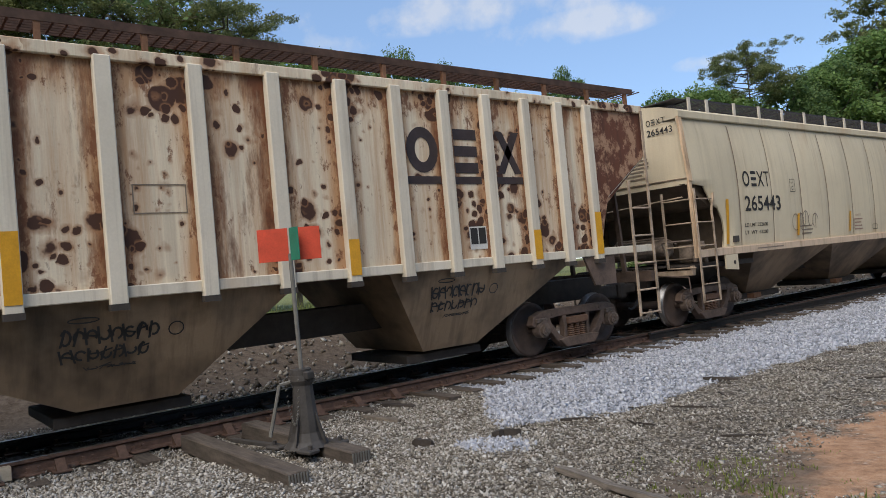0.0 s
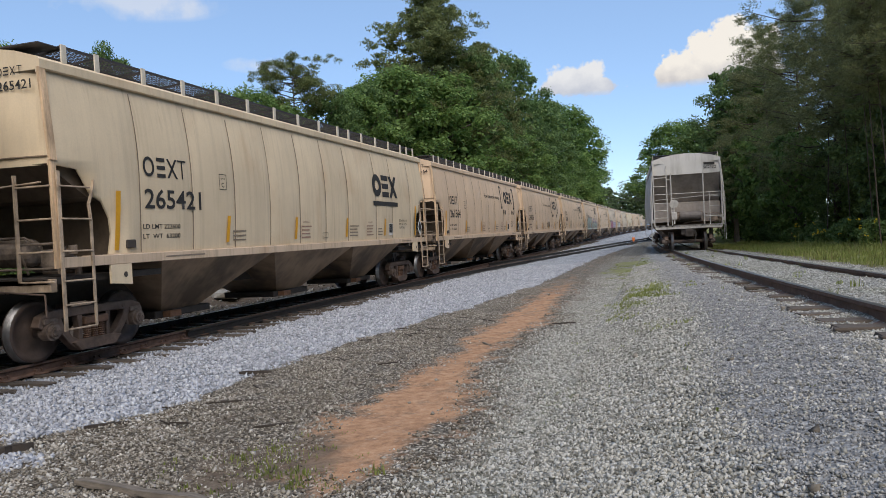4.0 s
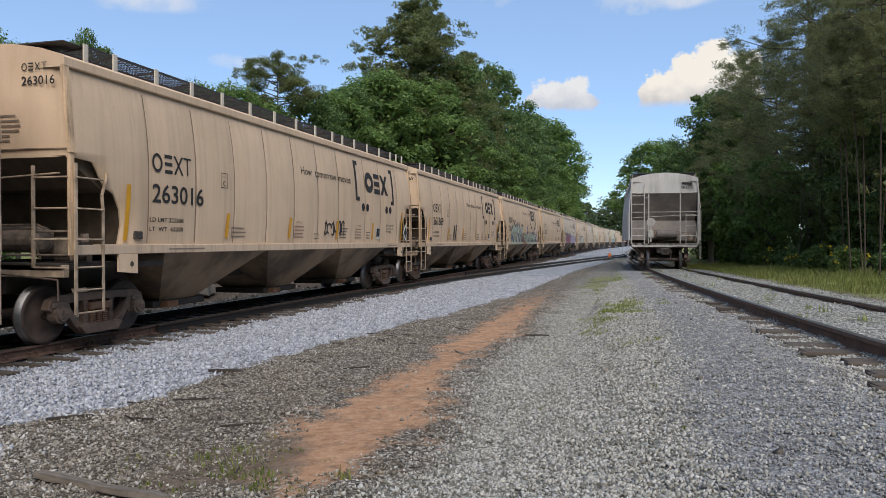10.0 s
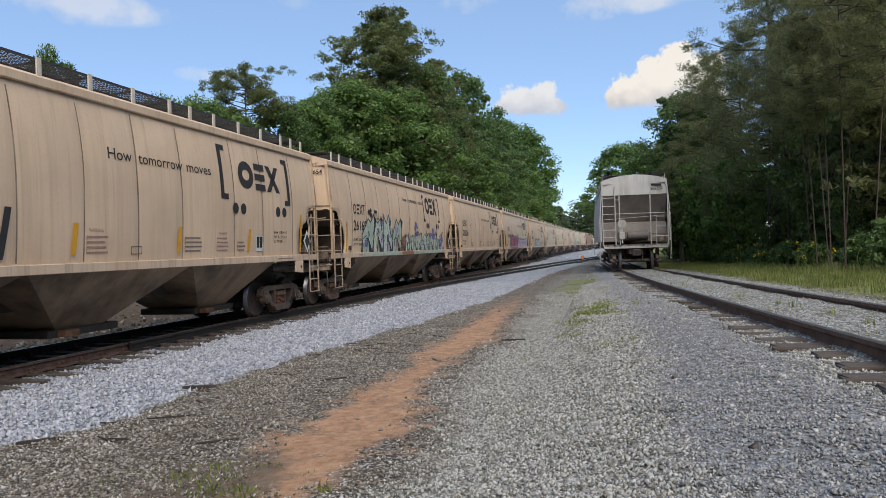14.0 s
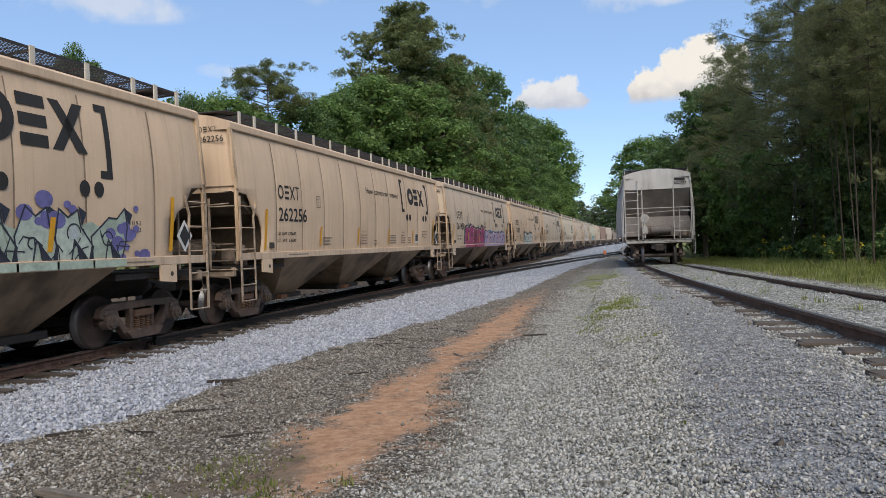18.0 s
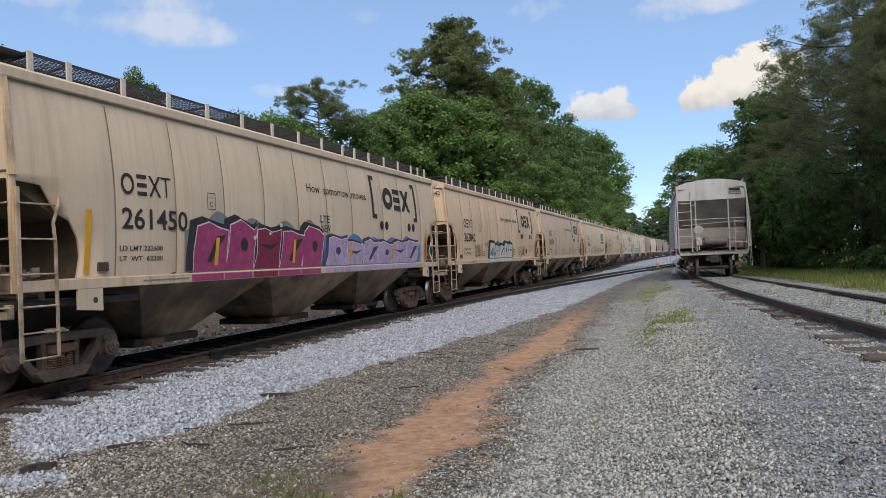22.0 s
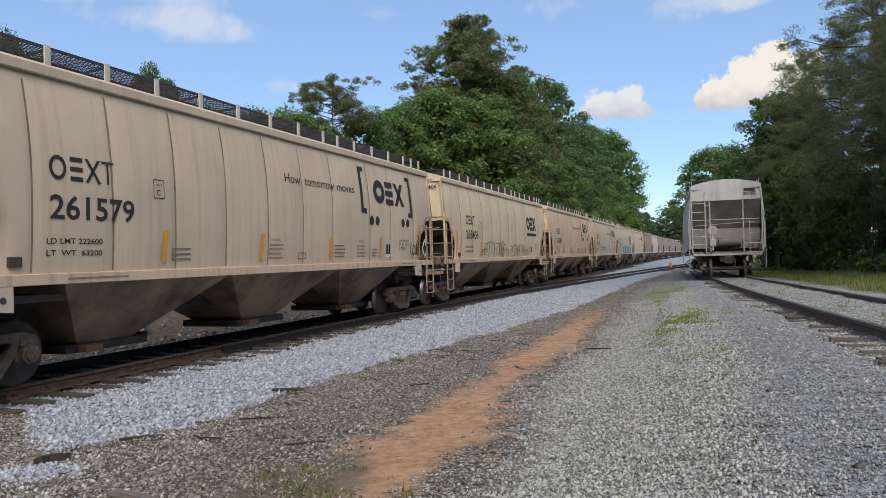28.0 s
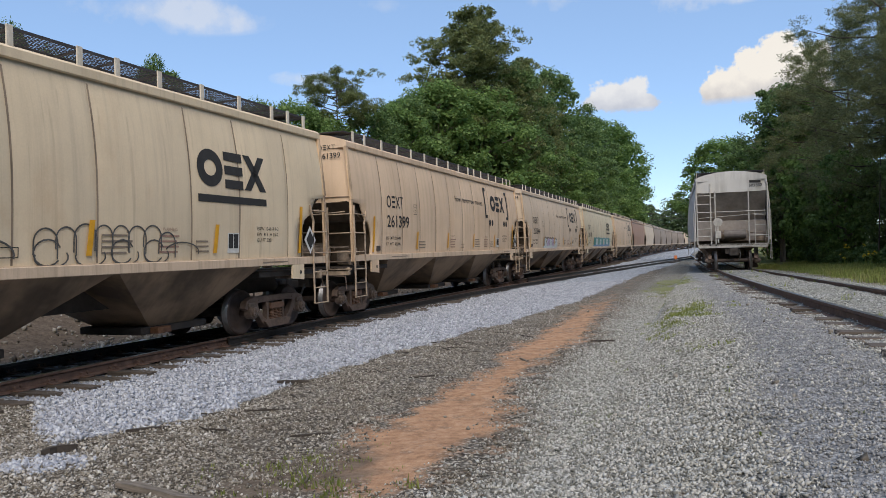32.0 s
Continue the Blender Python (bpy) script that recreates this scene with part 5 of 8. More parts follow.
def arches(car, x0, x1, z0, z1, n, material, seed, w=0.024):
    """A sprayed outline: a run of tall round-headed loops over loose bowls, with tails."""
    rr = random.Random(seed)
    bm = bmesh.new()
    step = (x1 - x0) / n
    high = z1 - z0
    for k in range(n):
        cx, r = x0 + (k + 0.5) * step, step * rr.uniform(0.52, 0.66)
        top = z1 - rr.uniform(0.0, 0.12) * high - (0.12 * high if k in (0, n - 1) else 0)
        foot = z0 + rr.uniform(0.22, 0.5) * high
        ring(bm, cx, top - r, r, r, w, 0, math.pi, 12)
        rect(bm, cx - r, cx - r + w, foot, top - r)
        rect(bm, cx + r - w, cx + r, foot - 0.1 * high, top - r)
        if k % 2 == 0:
            ring(bm, cx + 0.3 * step, z0 + 0.24 * high, step * 0.85, 0.24 * high, w, math.pi * 0.9, math.pi * 2.15, 12)
        if k in (0, n // 2, n - 2):
            ring(bm, cx + 0.1 * step, z0 + 0.34 * high, step * 0.7, 0.30 * high, w, 0.4, 2 * math.pi * 0.9, 14)
    ring(bm, x1 + 0.2, z0 + 0.30 * high, 0.42, 0.28 * high, w, -0.2, math.pi * 0.9, 12)
    decal(car, "spray_outline", bm, material, "thin black sprayed loop outline", lift=0.010)["kind"] = "stuff"


def bubble_piece(car, seed, x0, x1, z0, z1, fill, edge, halo, n=6, shine=None, base=True, slots=True, drop=0.10):
    """A sprayed piece: scalloped cloud, then fat leaning blocks with dark drop edges, light rims, slots and a painted foot band."""
    rr = random.Random(seed)
    step, high = (x1 - x0) / n, z1 - z0
    bm = bmesh.new()
    pts = [(x0 - 0.25, z0)]
    for k in range(n * 8 + 1):
        u = k / (n * 8)
        pts.append((x0 - 0.25 + (x1 - x0 + 0.5) * u, z0 + high * (0.78 + 0.30 * abs(math.sin(u * n * math.pi * 0.9 + seed)) * min(1, 6 * u, 6 * (1 - u)) + 0.05 * math.sin(9 * u))))
    pts.append((x1 + 0.25, z0))
    for q0, q1 in zip(pts[1:-1], pts[2:-1]):
        poly(bm, [(q0[0], z0), (q1[0], z0), q1, q0])
    bmesh.ops.remove_doubles(bm, verts=bm.verts, dist=0.001)
    p = decal(car, "sprayed_piece", bm, halo, "colourful sprayed graffiti piece", lift=0.008)
    foot = 0.17 if base else 0.03
    for k in range(n):
        a, b = x0 + k * step + 0.03, x0 + (k + 1) * step - 0.02
        lean = (0.16 + rr.uniform(-0.05, 0.05)) * step
        zt = z1 - rr.uniform(0, 0.14) * high
        zb = z0 + foot
        m, hz = (a + b) / 2, zt - zb
        top = [(b + lean * 0.7, zt - rr.uniform(0, 0.2) * hz), (b - step * rr.uniform(0.2, 0.45) + lean, zt - rr.uniform(0.06, 0.16) * hz), (a + step * rr.uniform(0.12, 0.35) + lean, zt + rr.uniform(-0.05, 0.06) * hz), (a + lean * 0.6, zt - rr.uniform(0, 0.12) * hz)]
        mid = [(b + lean * 0.2 + rr.uniform(-0.06, 0.06) * step, zb + hz * rr.uniform(0.35, 0.55))]
        side = [(a + lean * 0.1 + rr.uniform(-0.05, 0.08) * step, zb + hz * rr.uniform(0.35, 0.6))]
        block = [(a - rr.uniform(0, 0.08) * step, zb), (b - rr.uniform(0, 0.1) * step, zb)] + mid + top + side
        cx, cz = sum(q[0] for q in block) / len(block), sum(q[1] for q in block) / len(block)
        layers = [(0.05, drop, edge, 0.010, "sprayed_edge")]
        if shine:
            layers.append((0.022, 0.0, shine, 0.012, "sprayed_rim"))
        layers.append((0.0, 0.0, fill[k % len(fill)], 0.014, "sprayed_shape"))
        for grow, shift, mat_, lift, nm in layers:
            bm = bmesh.new()
            poly(bm, [(x + math.copysign(grow, x - cx) - (shift if x < cx else shift * 0.5), z + (math.copysign(grow, z - cz) if z > zb + 0.01 else 0) + (shift * 0.35 if z > cz else 0)) for x, z in block])
            drape(bm, -1, lift)
            part(nm, bm, mat_, p)
        if slots:
            w = step * 0.10
            if (k + seed) % 3 == 0:
                poly(bm := bmesh.new(), [(m - w * 1.2, zb + hz * 0.2), (m - w * 0.2, zb + hz * 0.16), (b - w + lean * 0.7, zt - hz * 0.22), (m + w + lean * 0.5, zt - hz * 0.26)])
            elif (k + seed) % 3 == 1:
                poly(bm := bmesh.new(), [(m + 0.1 * step + w * 1.3 * math.cos(j * math.pi / 5), zb + hz * 0.52 + hz * 0.15 * math.sin(j * math.pi / 5)) for j in range(10)])
            else:
                poly(bm := bmesh.new(), [(a + w, zb + hz * 0.62), (m + w, zb + hz * 0.45), (b, zb + hz * 0.66), (m + w, zb + hz * 0.58)])
            drape(bm, -1, 0.017)
            part("sprayed_slot", bm, edge, p)
        if base:
            bm = bmesh.new()
            rect(bm, x0 + k * step - 0.12, x0 + (k + 1) * step - 0.16, z0, 1.515)
            drape(bm, -1, 0.008, 1.645)
            part("sprayed_foot", bm, fill[k % len(fill)], p)
    return p


def stroke(bm, pts, w, closed=False):
    """A painted line of width w through points in x, z."""
    pairs = list(zip(pts, pts[1:])) + ([(pts[-1], pts[0])] if closed else [])
    for (xa, za), (xb, zb) in pairs:
        d = Vector((xb - xa, zb - za))
        if d.length < 1e-4:
            continue
        d.normalize()
        nx, nz = -d.y * w / 2, d.x * w / 2
        ex, ez = d.x * w * 0.4, d.y * w * 0.4
        poly(bm, [(xa - ex + nx, za - ez + nz), (xa - ex - nx, za - ez - nz), (xb + ex - nx, zb + ez - nz), (xb + ex + nx, zb + ez + nz)])


def jagged_piece(car, seed, x0, x1, z0, z1, n, field, edge, accents, w=0.035):
    """A sprayed tangle: a pale field with spiked arms, dark wedges, hooked outlines and coloured fillings."""
    rr = random.Random(seed)
    step, high = (x1 - x0) / n, z1 - z0
    bm = bmesh.new()
    tops = []
    for k in range(n * 4 + 1):
        u = k / (n * 4)
        tops.append((x0 + (x1 - x0) * u, z0 + high * (0.62 + 0.22 * rr.random() + 0.10 * math.sin(u * n * 3.1)) * min(1.0, 0.45 + 5 * u, 0.35 + 4 * (1 - u))))
    for q0, q1 in zip(tops, tops[1:]):
        poly(bm, [(q0[0], z0), (q1[0], z0), q1, q0])
    p = decal(car, "sprayed_piece", bm, field, "pale green sprayed graffiti piece with dark jagged outlines", lift=0.008)
    for k in range(n):
        a = x0 + k * step
        lean = rr.uniform(-0.15, 0.35) * step
        arm = [(a + 0.08 * step, z0 + 0.04), (a + 0.42 * step, z0 + 0.04), (a + 0.50 * step, z0 + 0.45 * high), (a + 0.95 * step, z0 + 0.10 * high), (a + 1.05 * step, z0 + 0.34 * high),
               (a + 0.80 * step + lean, z0 + 0.66 * high), (a + 0.72 * step + lean, z1 + rr.uniform(-0.1, 0.06) * high), (a + 0.45 * step + lean, z0 + 0.80 * high), (a + 0.20 * step + lean, z1 - rr.uniform(0.0, 0.2) * high), (a - 0.02 * step, z0 + 0.5 * high)]
        bm = bmesh.new()
        f = poly(bm, arm)
        bmesh.ops.triangulate(bm, faces=[f])
        part("sprayed_shape", drape(bm, -1, 0.011), accents[0] if k % 3 else field, p)
        bm = bmesh.new()
        stroke(bm, arm, w, True)
        cx, cz, r = a + rr.uniform(0.35, 0.65) * step, z0 + rr.uniform(0.3, 0.6) * high, step * rr.uniform(0.12, 0.2)
        ring(bm, cx, cz, r, r, w * 0.8, 0, 2 * math.pi * rr.uniform(0.6, 1.0), 14)
        for j in range(3):
            xa, za = a + rr.uniform(0, 1) * step, z0 + rr.uniform(0.1, 0.5) * high
            stroke(bm, [(xa, za), (xa + rr.uniform(-0.2, 0.3) * step, za + rr.uniform(0.1, 0.3) * high), (xa + rr.uniform(0.0, 0.4) * step, za + rr.uniform(0.0, 0.35) * high)], w * 0.7)
        part("sprayed_outline", drape(bm, -1, 0.017), edge, p)
        for wedge in (
                [(a - 0.10 * step, z0 + 0.02), (a + 0.07 * step, z0 + 0.02), (a + 0.02 * step, z0 + 0.42 * high)],
                [(a + 0.55 * step, z0 + 0.42 * high), (a + 0.94 * step, z0 + 0.08 * high), (a + 0.70 * step, z0 + 0.02)],
                [(a + 0.74 * step + lean, z1 - 0.02), (a + 0.98 * step + lean, z1 - 0.12 * high), (a + 0.84 * step + lean, z0 + 0.66 * high)],
        ):
            bm = bmesh.new()
            poly(bm, wedge)
            part("sprayed_wedge", drape(bm, -1, 0.014), edge, p)
        bm = bmesh.new()
        poly(bm, [(cx + r * 0.7 * math.cos(j * math.pi / 6), cz + r * 0.7 * math.sin(j * math.pi / 6)) for j in range(12)])
        part("sprayed_dot", drape(bm, -1, 0.015), accents[1 + k % (len(accents) - 1)], p)
        bm = bmesh.new()
        rect(bm, a - 0.02, a + step + 0.02, z0, 1.515)
        part("sprayed_foot", drape(bm, -1, 0.008, 1.645), field, p)
    return p


def spray_dots(car, seed, spots, material, lo=0.05, hi=0.13):
    """Loose oval spray dots."""
    rr = random.Random(seed)
    for cx, cz, w, h, n in spots:
        for k in range(n):
            r = rr.uniform(lo, hi)
            x, z = cx + rr.uniform(-w, w), cz + rr.uniform(-h, h)
            bm = bmesh.new()
            poly(bm, [(x + 1.3 * r * math.cos(j * math.pi / 6), z + r * math.sin(j * math.pi / 6)) for j in range(12)])
            decal(car, "sprayed_dot", bm, material, lift=0.016)


def travel(t):
    """Metres that the train has rolled towards the camera at t seconds."""
    return 5.476 * t + 0.0239 * t * t - 0.000259 * t ** 3


FIRST_FRONT = 12.63            # the leading end of the second car, at 0 s
TRAIN = []                     # (car, metres along the track of its leading end at 0 s)

PINK = plain("spray_pink", (0.34, 0.05, 0.15), 0.5)
MAGENTA = plain("spray_magenta", (0.22, 0.02, 0.06), 0.5)
LILAC = plain("spray_lilac", (0.42, 0.33, 0.48), 0.5)
SKY_SPRAY = plain("spray_sky_blue", (0.10, 0.22, 0.45), 0.5)
MINT = plain("spray_mint", (0.42, 0.50, 0.41), 0.5)
MINT_PALE = plain("spray_pale_mint", (0.50, 0.57, 0.49), 0.5)
TEAL = plain("spray_teal", (0.06, 0.25, 0.24), 0.5)
ICE = plain("spray_ice", (0.50, 0.55, 0.56), 0.5)
SPRAY_BLACK = plain("spray_black", (0.03, 0.03, 0.032), 0.5)
VIOLET = plain("spray_violet", (0.16, 0.15, 0.36), 0.5)
NAVY_SPRAY = plain("spray_navy", (0.035, 0.04, 0.06), 0.5)
PLUM = plain("spray_wine", (0.12, 0.035, 0.06), 0.5)
VIOLET_DARK = plain("spray_plum", (0.07, 0.05, 0.11), 0.5)
SPRAY_GREY = plain("spray_thin_black", (0.085, 0.08, 0.075), 0.6, vary=0.4)
CLOUD_GREY = plain("spray_grey", (0.20, 0.21, 0.22), 0.5)
ORANGE = plain("spray_orange", (0.36, 0.16, 0.09), 0.5)
SPRAY_WHITE = plain("spray_white", (0.62, 0.60, 0.57), 0.5)


BOARD_RUST = plain("grating_rust", (0.075, 0.042, 0.03), 0.85, scale=4.0, vary=0.5)


def rusty_car(number):
    """The older ribbed hopper: flat sheets, outside posts, two deep bays, heavy rust."""
    L, top, sill, half = 14.6, 4.26, 1.60, 1.50
    posts = [1.55, 2.4, 3.3, 4.25, 5.22, 6.21, 7.17, 8.12, 8.99, 9.84, 10.66, 11.5, 12.27, 13.0]
    car = thing("ribbed_hopper_car", "heavily rusted white ribbed hopper car with yellow reflectors", "hopper car", "hopper cars of the moving train")
    cut = [(0.0, 3.35), (1.15, 2.6), (1.35, 2.0), (1.4, sill)]
    out = [(0, top)] + cut + [(L - u, z) for u, z in cut[::-1]] + [(L, top)]
    for sg in (-1, 1):
        bm = bmesh.new()
        f = poly(bm, out)
        bmesh.ops.triangulate(bm, faces=[f])
        for cx in sorted([q + d for q in posts for d in (-0.30, -0.10, 0.10, 0.30)] + [0.7]):
            bmesh.ops.bisect_plane(bm, geom=bm.verts[:] + bm.edges[:] + bm.faces[:], plane_co=(cx, 0, 0), plane_no=(1, 0, 0))
        for cz in (1.75, 2.05, 3.75, 3.95, 4.1):
            bmesh.ops.bisect_plane(bm, geom=bm.verts[:] + bm.edges[:] + bm.faces[:], plane_co=(0, 0, cz), plane_no=(0, 0, 1))
        for v in bm.verts:
            v.co.y = sg * half
        thicken(bm, -sg * 0.03)
        sheet_ob = part("side_sheet", bm, RUSTY, car, "rust-blotched white side sheet")
        # rust creeps in from the posts and the top edge
        worn = sheet_ob.data.attributes.new("worn_edge", "FLOAT", "POINT")
        worn.data.foreach_set("value", [max(0.0, 1 - (min(abs(v.co.x - q) for q in posts) - 0.09) / 0.24, 0.9 * (v.co.z - 3.6) / 0.6) for v in sheet_ob.data.vertices])
        for k, x in enumerate(posts):
            bm = bmesh.new()
            box(bm, x - 0.09, x + 0.09, sg * half, sg * (half + 0.11), sill - 0.06, top - 0.06, 0.012)
            post = part("side_post", bm, RUSTY_POST, car, "dirty white vertical side post")
            bm = bmesh.new()
            box(bm, x - 0.095, x + 0.095, sg * half, sg * (half + 0.115), sill - 0.12, sill - 0.05)
            part("post_foot", bm, SHADOW_STEEL, post)
            if k in (0, 3, 7, 11, 13) and sg < 0:
                bm = bmesh.new()
                rect(bm, x - 0.08, x + 0.08, 1.63, 2.1 if k not in (3, 13) else 2.35)
                for v in bm.verts:
                    v.co.y = -half - 0.118
                part("reflector", bm, YELLOW, post, "yellow reflector strip")
        bm = bmesh.new()
        box(bm, 0, L, sg * half, sg * (half + 0.06), top - 0.10, top + 0.04, 0.01)
        part("top_chord", bm, RUSTY, car)
        bm = bmesh.new()
        box(bm, 0.0, L, sg * half, sg * (half + 0.05), sill, sill + 0.13, 0.01)
        part("side_sill", bm, RUSTY_POST, car)
        bm = bmesh.new()
        y0, y1 = sorted((sg * 0.95, sg * 1.52))
        for k in range(8):
            y = y0 + (y1 - y0) * k / 7
            box(bm, 0.2, L - 0.2, y - 0.006, y + 0.006, 4.56, 4.59)
        for k in range(int(L / 0.14)):
            box(bm, 0.2 + k * 0.14, 0.225 + k * 0.14, y0, y1, 4.565, 4.58)
        box(bm, 0.2, L - 0.2, sg * 1.52, sg * 1.54, 4.5, 4.60)
        rb = part("running_board", bm, BOARD_RUST, car, "rusty grating running board")
        for k in range(14):
            x = 0.4 + k * (L - 0.8) / 13
            bm = bmesh.new()
            box(bm, x - 0.03, x + 0.03, sg * 1.47, sg * 1.53, 4.27, 4.56)
            part("running_board_post", bm, RUST_BARE, rb)
    bm = bmesh.new()
    prism(bm, [(0, top), (L, top), (L, top + 0.03), (0, top + 0.03)], -half, half)
    box(bm, 0.5, L - 0.5, -0.5, 0.5, top, top + 0.3, 0.03)
    part("roof", bm, RUST_RED, car, "rusty flat roof with a hatch trough")
    for d, x0 in ((1, 0.0), (-1, L)):
        bm = bmesh.new()
        prism(bm, [(x0, top), (x0, 3.35), (x0 + d * 2.4, 1.6), (x0 + d * 2.5, 1.6), (x0 + d * 0.4, top)], -half + 0.02, half - 0.02)
        part("slope_sheet", bm, RUST_RED, car, "deep red-brown rusted slope sheet")
        for sg in (-1, 1):
            bm = bmesh.new()
            poly(bm, [(x0 + d * 0.02, top - 0.05), (x0 + d * 0.02, 3.37), (x0 + d * 1.14, 2.63), (x0 + d * 1.36, 2.05), (x0 + d * 1.45, 2.05), (x0 + d * 1.45, top - 0.05)])
            for v in bm.verts:
                v.co.y = sg * (half + 0.004)
            thicken(bm, sg * 0.008)
            part("corner_sheet", bm, RUST_RED, car, "bare rusted corner sheet")
        for sg in (-1, 1):
            bm = bmesh.new()
            for xx in (0.06, 0.62):
                beam(bm, (x0 + d * xx, sg * 1.57, 0.45), (x0 + d * xx, sg * 1.57, 2.9 if xx > 0.3 else 4.2), 0.058, 0.022)
            lad = part("ladder", bm, LADDER_TAN, car, "rust-stained steel ladder")
            for z in (0.5, 0.92, 1.4, 1.9, 2.4):
                bm = bmesh.new()
                rod(bm, (x0 + d * 0.06, sg * 1.59, z), (x0 + d * 0.62, sg * 1.59, z), 0.017, 6)
                part("rung", bm, LADDER_TAN, lad)
            bm = bmesh.new()
            prism(bm, [(x0 + d * 1.15, sill), (x0 + d * 1.15, 1.1), (x0 + d * 1.7, 1.1), (x0 + d * 1.95, sill)], sg * 1.48, sg * 1.52)
            part("jacking_bracket", bm, TRUCK_STEEL, car)
        bm = bmesh.new()
        for y in (-0.9, -0.3, 0.4, 1.0):
            beam(bm, (x0 + d * 0.1, y, 1.2), (x0 + d * 0.25, y, 3.1), 0.08, 0.06)
        box(bm, x0, x0 + d * 0.12, -1.5, 1.5, 1.05, 1.25)
        part("end_frame", bm, TRUCK_STEEL, car)
        bm = bmesh.new()
        box(bm, x0 - d * 0.6, x0 + d * 0.1, -0.12, 0.12, 0.72, 0.98, 0.03)
        part("coupler", bm, SHADOW_STEEL, car)
    bm = bmesh.new()
    box(bm, 0.1, L - 0.1, -0.3, 0.3, 0.8, 1.2)
    part("centre_sill", bm, SHADOW_STEEL, car)
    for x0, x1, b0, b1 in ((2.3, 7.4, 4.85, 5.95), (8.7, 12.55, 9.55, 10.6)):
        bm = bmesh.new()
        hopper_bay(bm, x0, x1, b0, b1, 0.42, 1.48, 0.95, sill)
        bay = part("hopper_bay", bm, BAY_TAN, car, "dirty, shade-darkened deep sloping hopper bay with black spray tags")
        bm = bmesh.new()
        box(bm, b0 - 0.2, b1 + 0.2, -0.8, 0.8, 0.25, 0.37, 0.01)
        part("outlet_gate", bm, SHADOW_STEEL, bay)
    add_trucks(car, number, (1.77, L - 1.77))
    # emblem, one plain shape a panel, each over its bar
    ink = plain("emblem_rust_ink", (0.045, 0.03, 0.03), 0.6)
    for k, (x0, x1) in enumerate(((9.16, 9.72), (10.0, 10.5), (10.86, 11.38))):
        bm = bmesh.new()
        emblem_shape(k, bm, x0, x1, 3.0, 3.66)
        rect(bm, x0 - 0.02, x1 + 0.02, 2.84, 2.95)
        for v in bm.verts:
            v.co.y = -half - 0.008
        part("emblem", bm, ink, car, "faded dark emblem shapes over bars")
    bm = bmesh.new()
    rect(bm, 10.18, 10.52, 1.86, 2.20)
    for v in bm.verts:
        v.co.y = -half - 0.007
    lab = part("inspection_label", bm, WHITE, car, "black and white inspection label")
    bm = bmesh.new()
    rect(bm, 10.20, 10.34, 1.94, 2.18)
    rect(bm, 10.36, 10.50, 1.94, 2.18)
    for v in bm.verts:
        v.co.y = -half - 0.011
    part("label_panel", bm, INK, lab)
    bm = bmesh.new()
    frame_rect(bm, 5.45, 6.04, 2.5, 2.83, 0.015)
    for v in bm.verts:
        v.co.y = -half - 0.007
    part("stencil_frame", bm, INK_FADED, car)
    rr = random.Random(5)
    for bx, z in ((5.35, 1.22), (10.2, 1.25)):
        bm = bmesh.new()
        for zz, hh, w, n, x0 in ((z + 0.02, 0.095, 0.026, 8, -0.62), (z - 0.18, 0.075, 0.024, 7, -0.60), (z - 0.33, 0.02, 0.014, 4, -0.35)):
            for k in range(n):
                cx, rx = bx + x0 + k * 0.128, 0.062
                turn = rr.uniform(0, 6.28)
                ring(bm, cx, zz, rx, hh * rr.uniform(0.7, 1.0), w, turn, turn + rr.uniform(3.2, 5.6), 10)
                a0 = rr.uniform(-0.25, 0.25)
                poly(bm, [(cx - rx, zz - hh), (cx - rx + w, zz - hh), (cx - rx + w + a0 * 0.2, zz + hh), (cx - rx + a0 * 0.2, zz + hh)])
                if rr.random() < 0.6:
                    poly(bm, [(cx - rx, zz), (cx + rx, zz + a0 * 0.15), (cx + rx, zz + a0 * 0.15 + w * 0.8), (cx - rx, zz + w * 0.8)])
        ring(bm, bx - 0.45, z + 0.19, 0.16, 0.035, 0.016, 0, 2 * math.pi, 16)
        ring(bm, bx + 0.52, z + 0.0, 0.09, 0.08, 0.014, 0, 2 * math.pi, 16)
        for v in bm.verts:
            q = (sill + 0.03 - v.co.z) / (sill + 0.03 - 0.42)
            v.co.y = -(1.48 - q * 0.53) - 0.012
        tagged(part("spray_tag", bm, SPRAY_BLACK, car, "black spray tag"), kind="stuff")
    return car


# number, emblem, skin, label
ROSTER = [
    ("265443", "line", PALE, "pale grey-cream covered hopper car, weathered"),
    ("265421", "line", CREAM, "cream covered hopper car with light rust streaks"),
    ("261564", "square", TAN, "tan covered hopper car with bracketed emblem"),
    ("263016", "square", TAN, "tan covered hopper car with a small black tag"),
    ("261869", "square", TAN, "tan covered hopper car with a black spray stroke"),
    ("261654", "square", TAN, "tan covered hopper car with mint green graffiti"),
    ("262256", "square", TAN, "clean tan covered hopper car with slogan"),
    ("261450", "square", GREY_TAN, "grey-tan covered hopper car with pink graffiti"),
    ("262042", "square", TAN, "tan covered hopper car with white and teal graffiti"),
    ("261579", "square", GREY_TAN, "grey-tan covered hopper car with a small tag"),
    ("265406", "line", CREAM, "cream covered hopper car with black outline graffiti"),
    ("261399", "square", TAN, "tan covered hopper car, lightly weathered"),
    ("261644", "square", GREY_TAN, "grey-tan covered hopper car with faint graffiti"),
    ("265118", "line", PALE, "pale covered hopper car with teal graffiti"),
    ("", "square", TAN, "tan covered hopper car far down the train"),
]


# metres by which the slack between the couplers draws each car closer to the head of the train
SLACK = [-0.03, -0.06, -0.09, -0.03, 0.12, 0.25, 0.38, 0.39, 0.42, 0.44, 0.46]


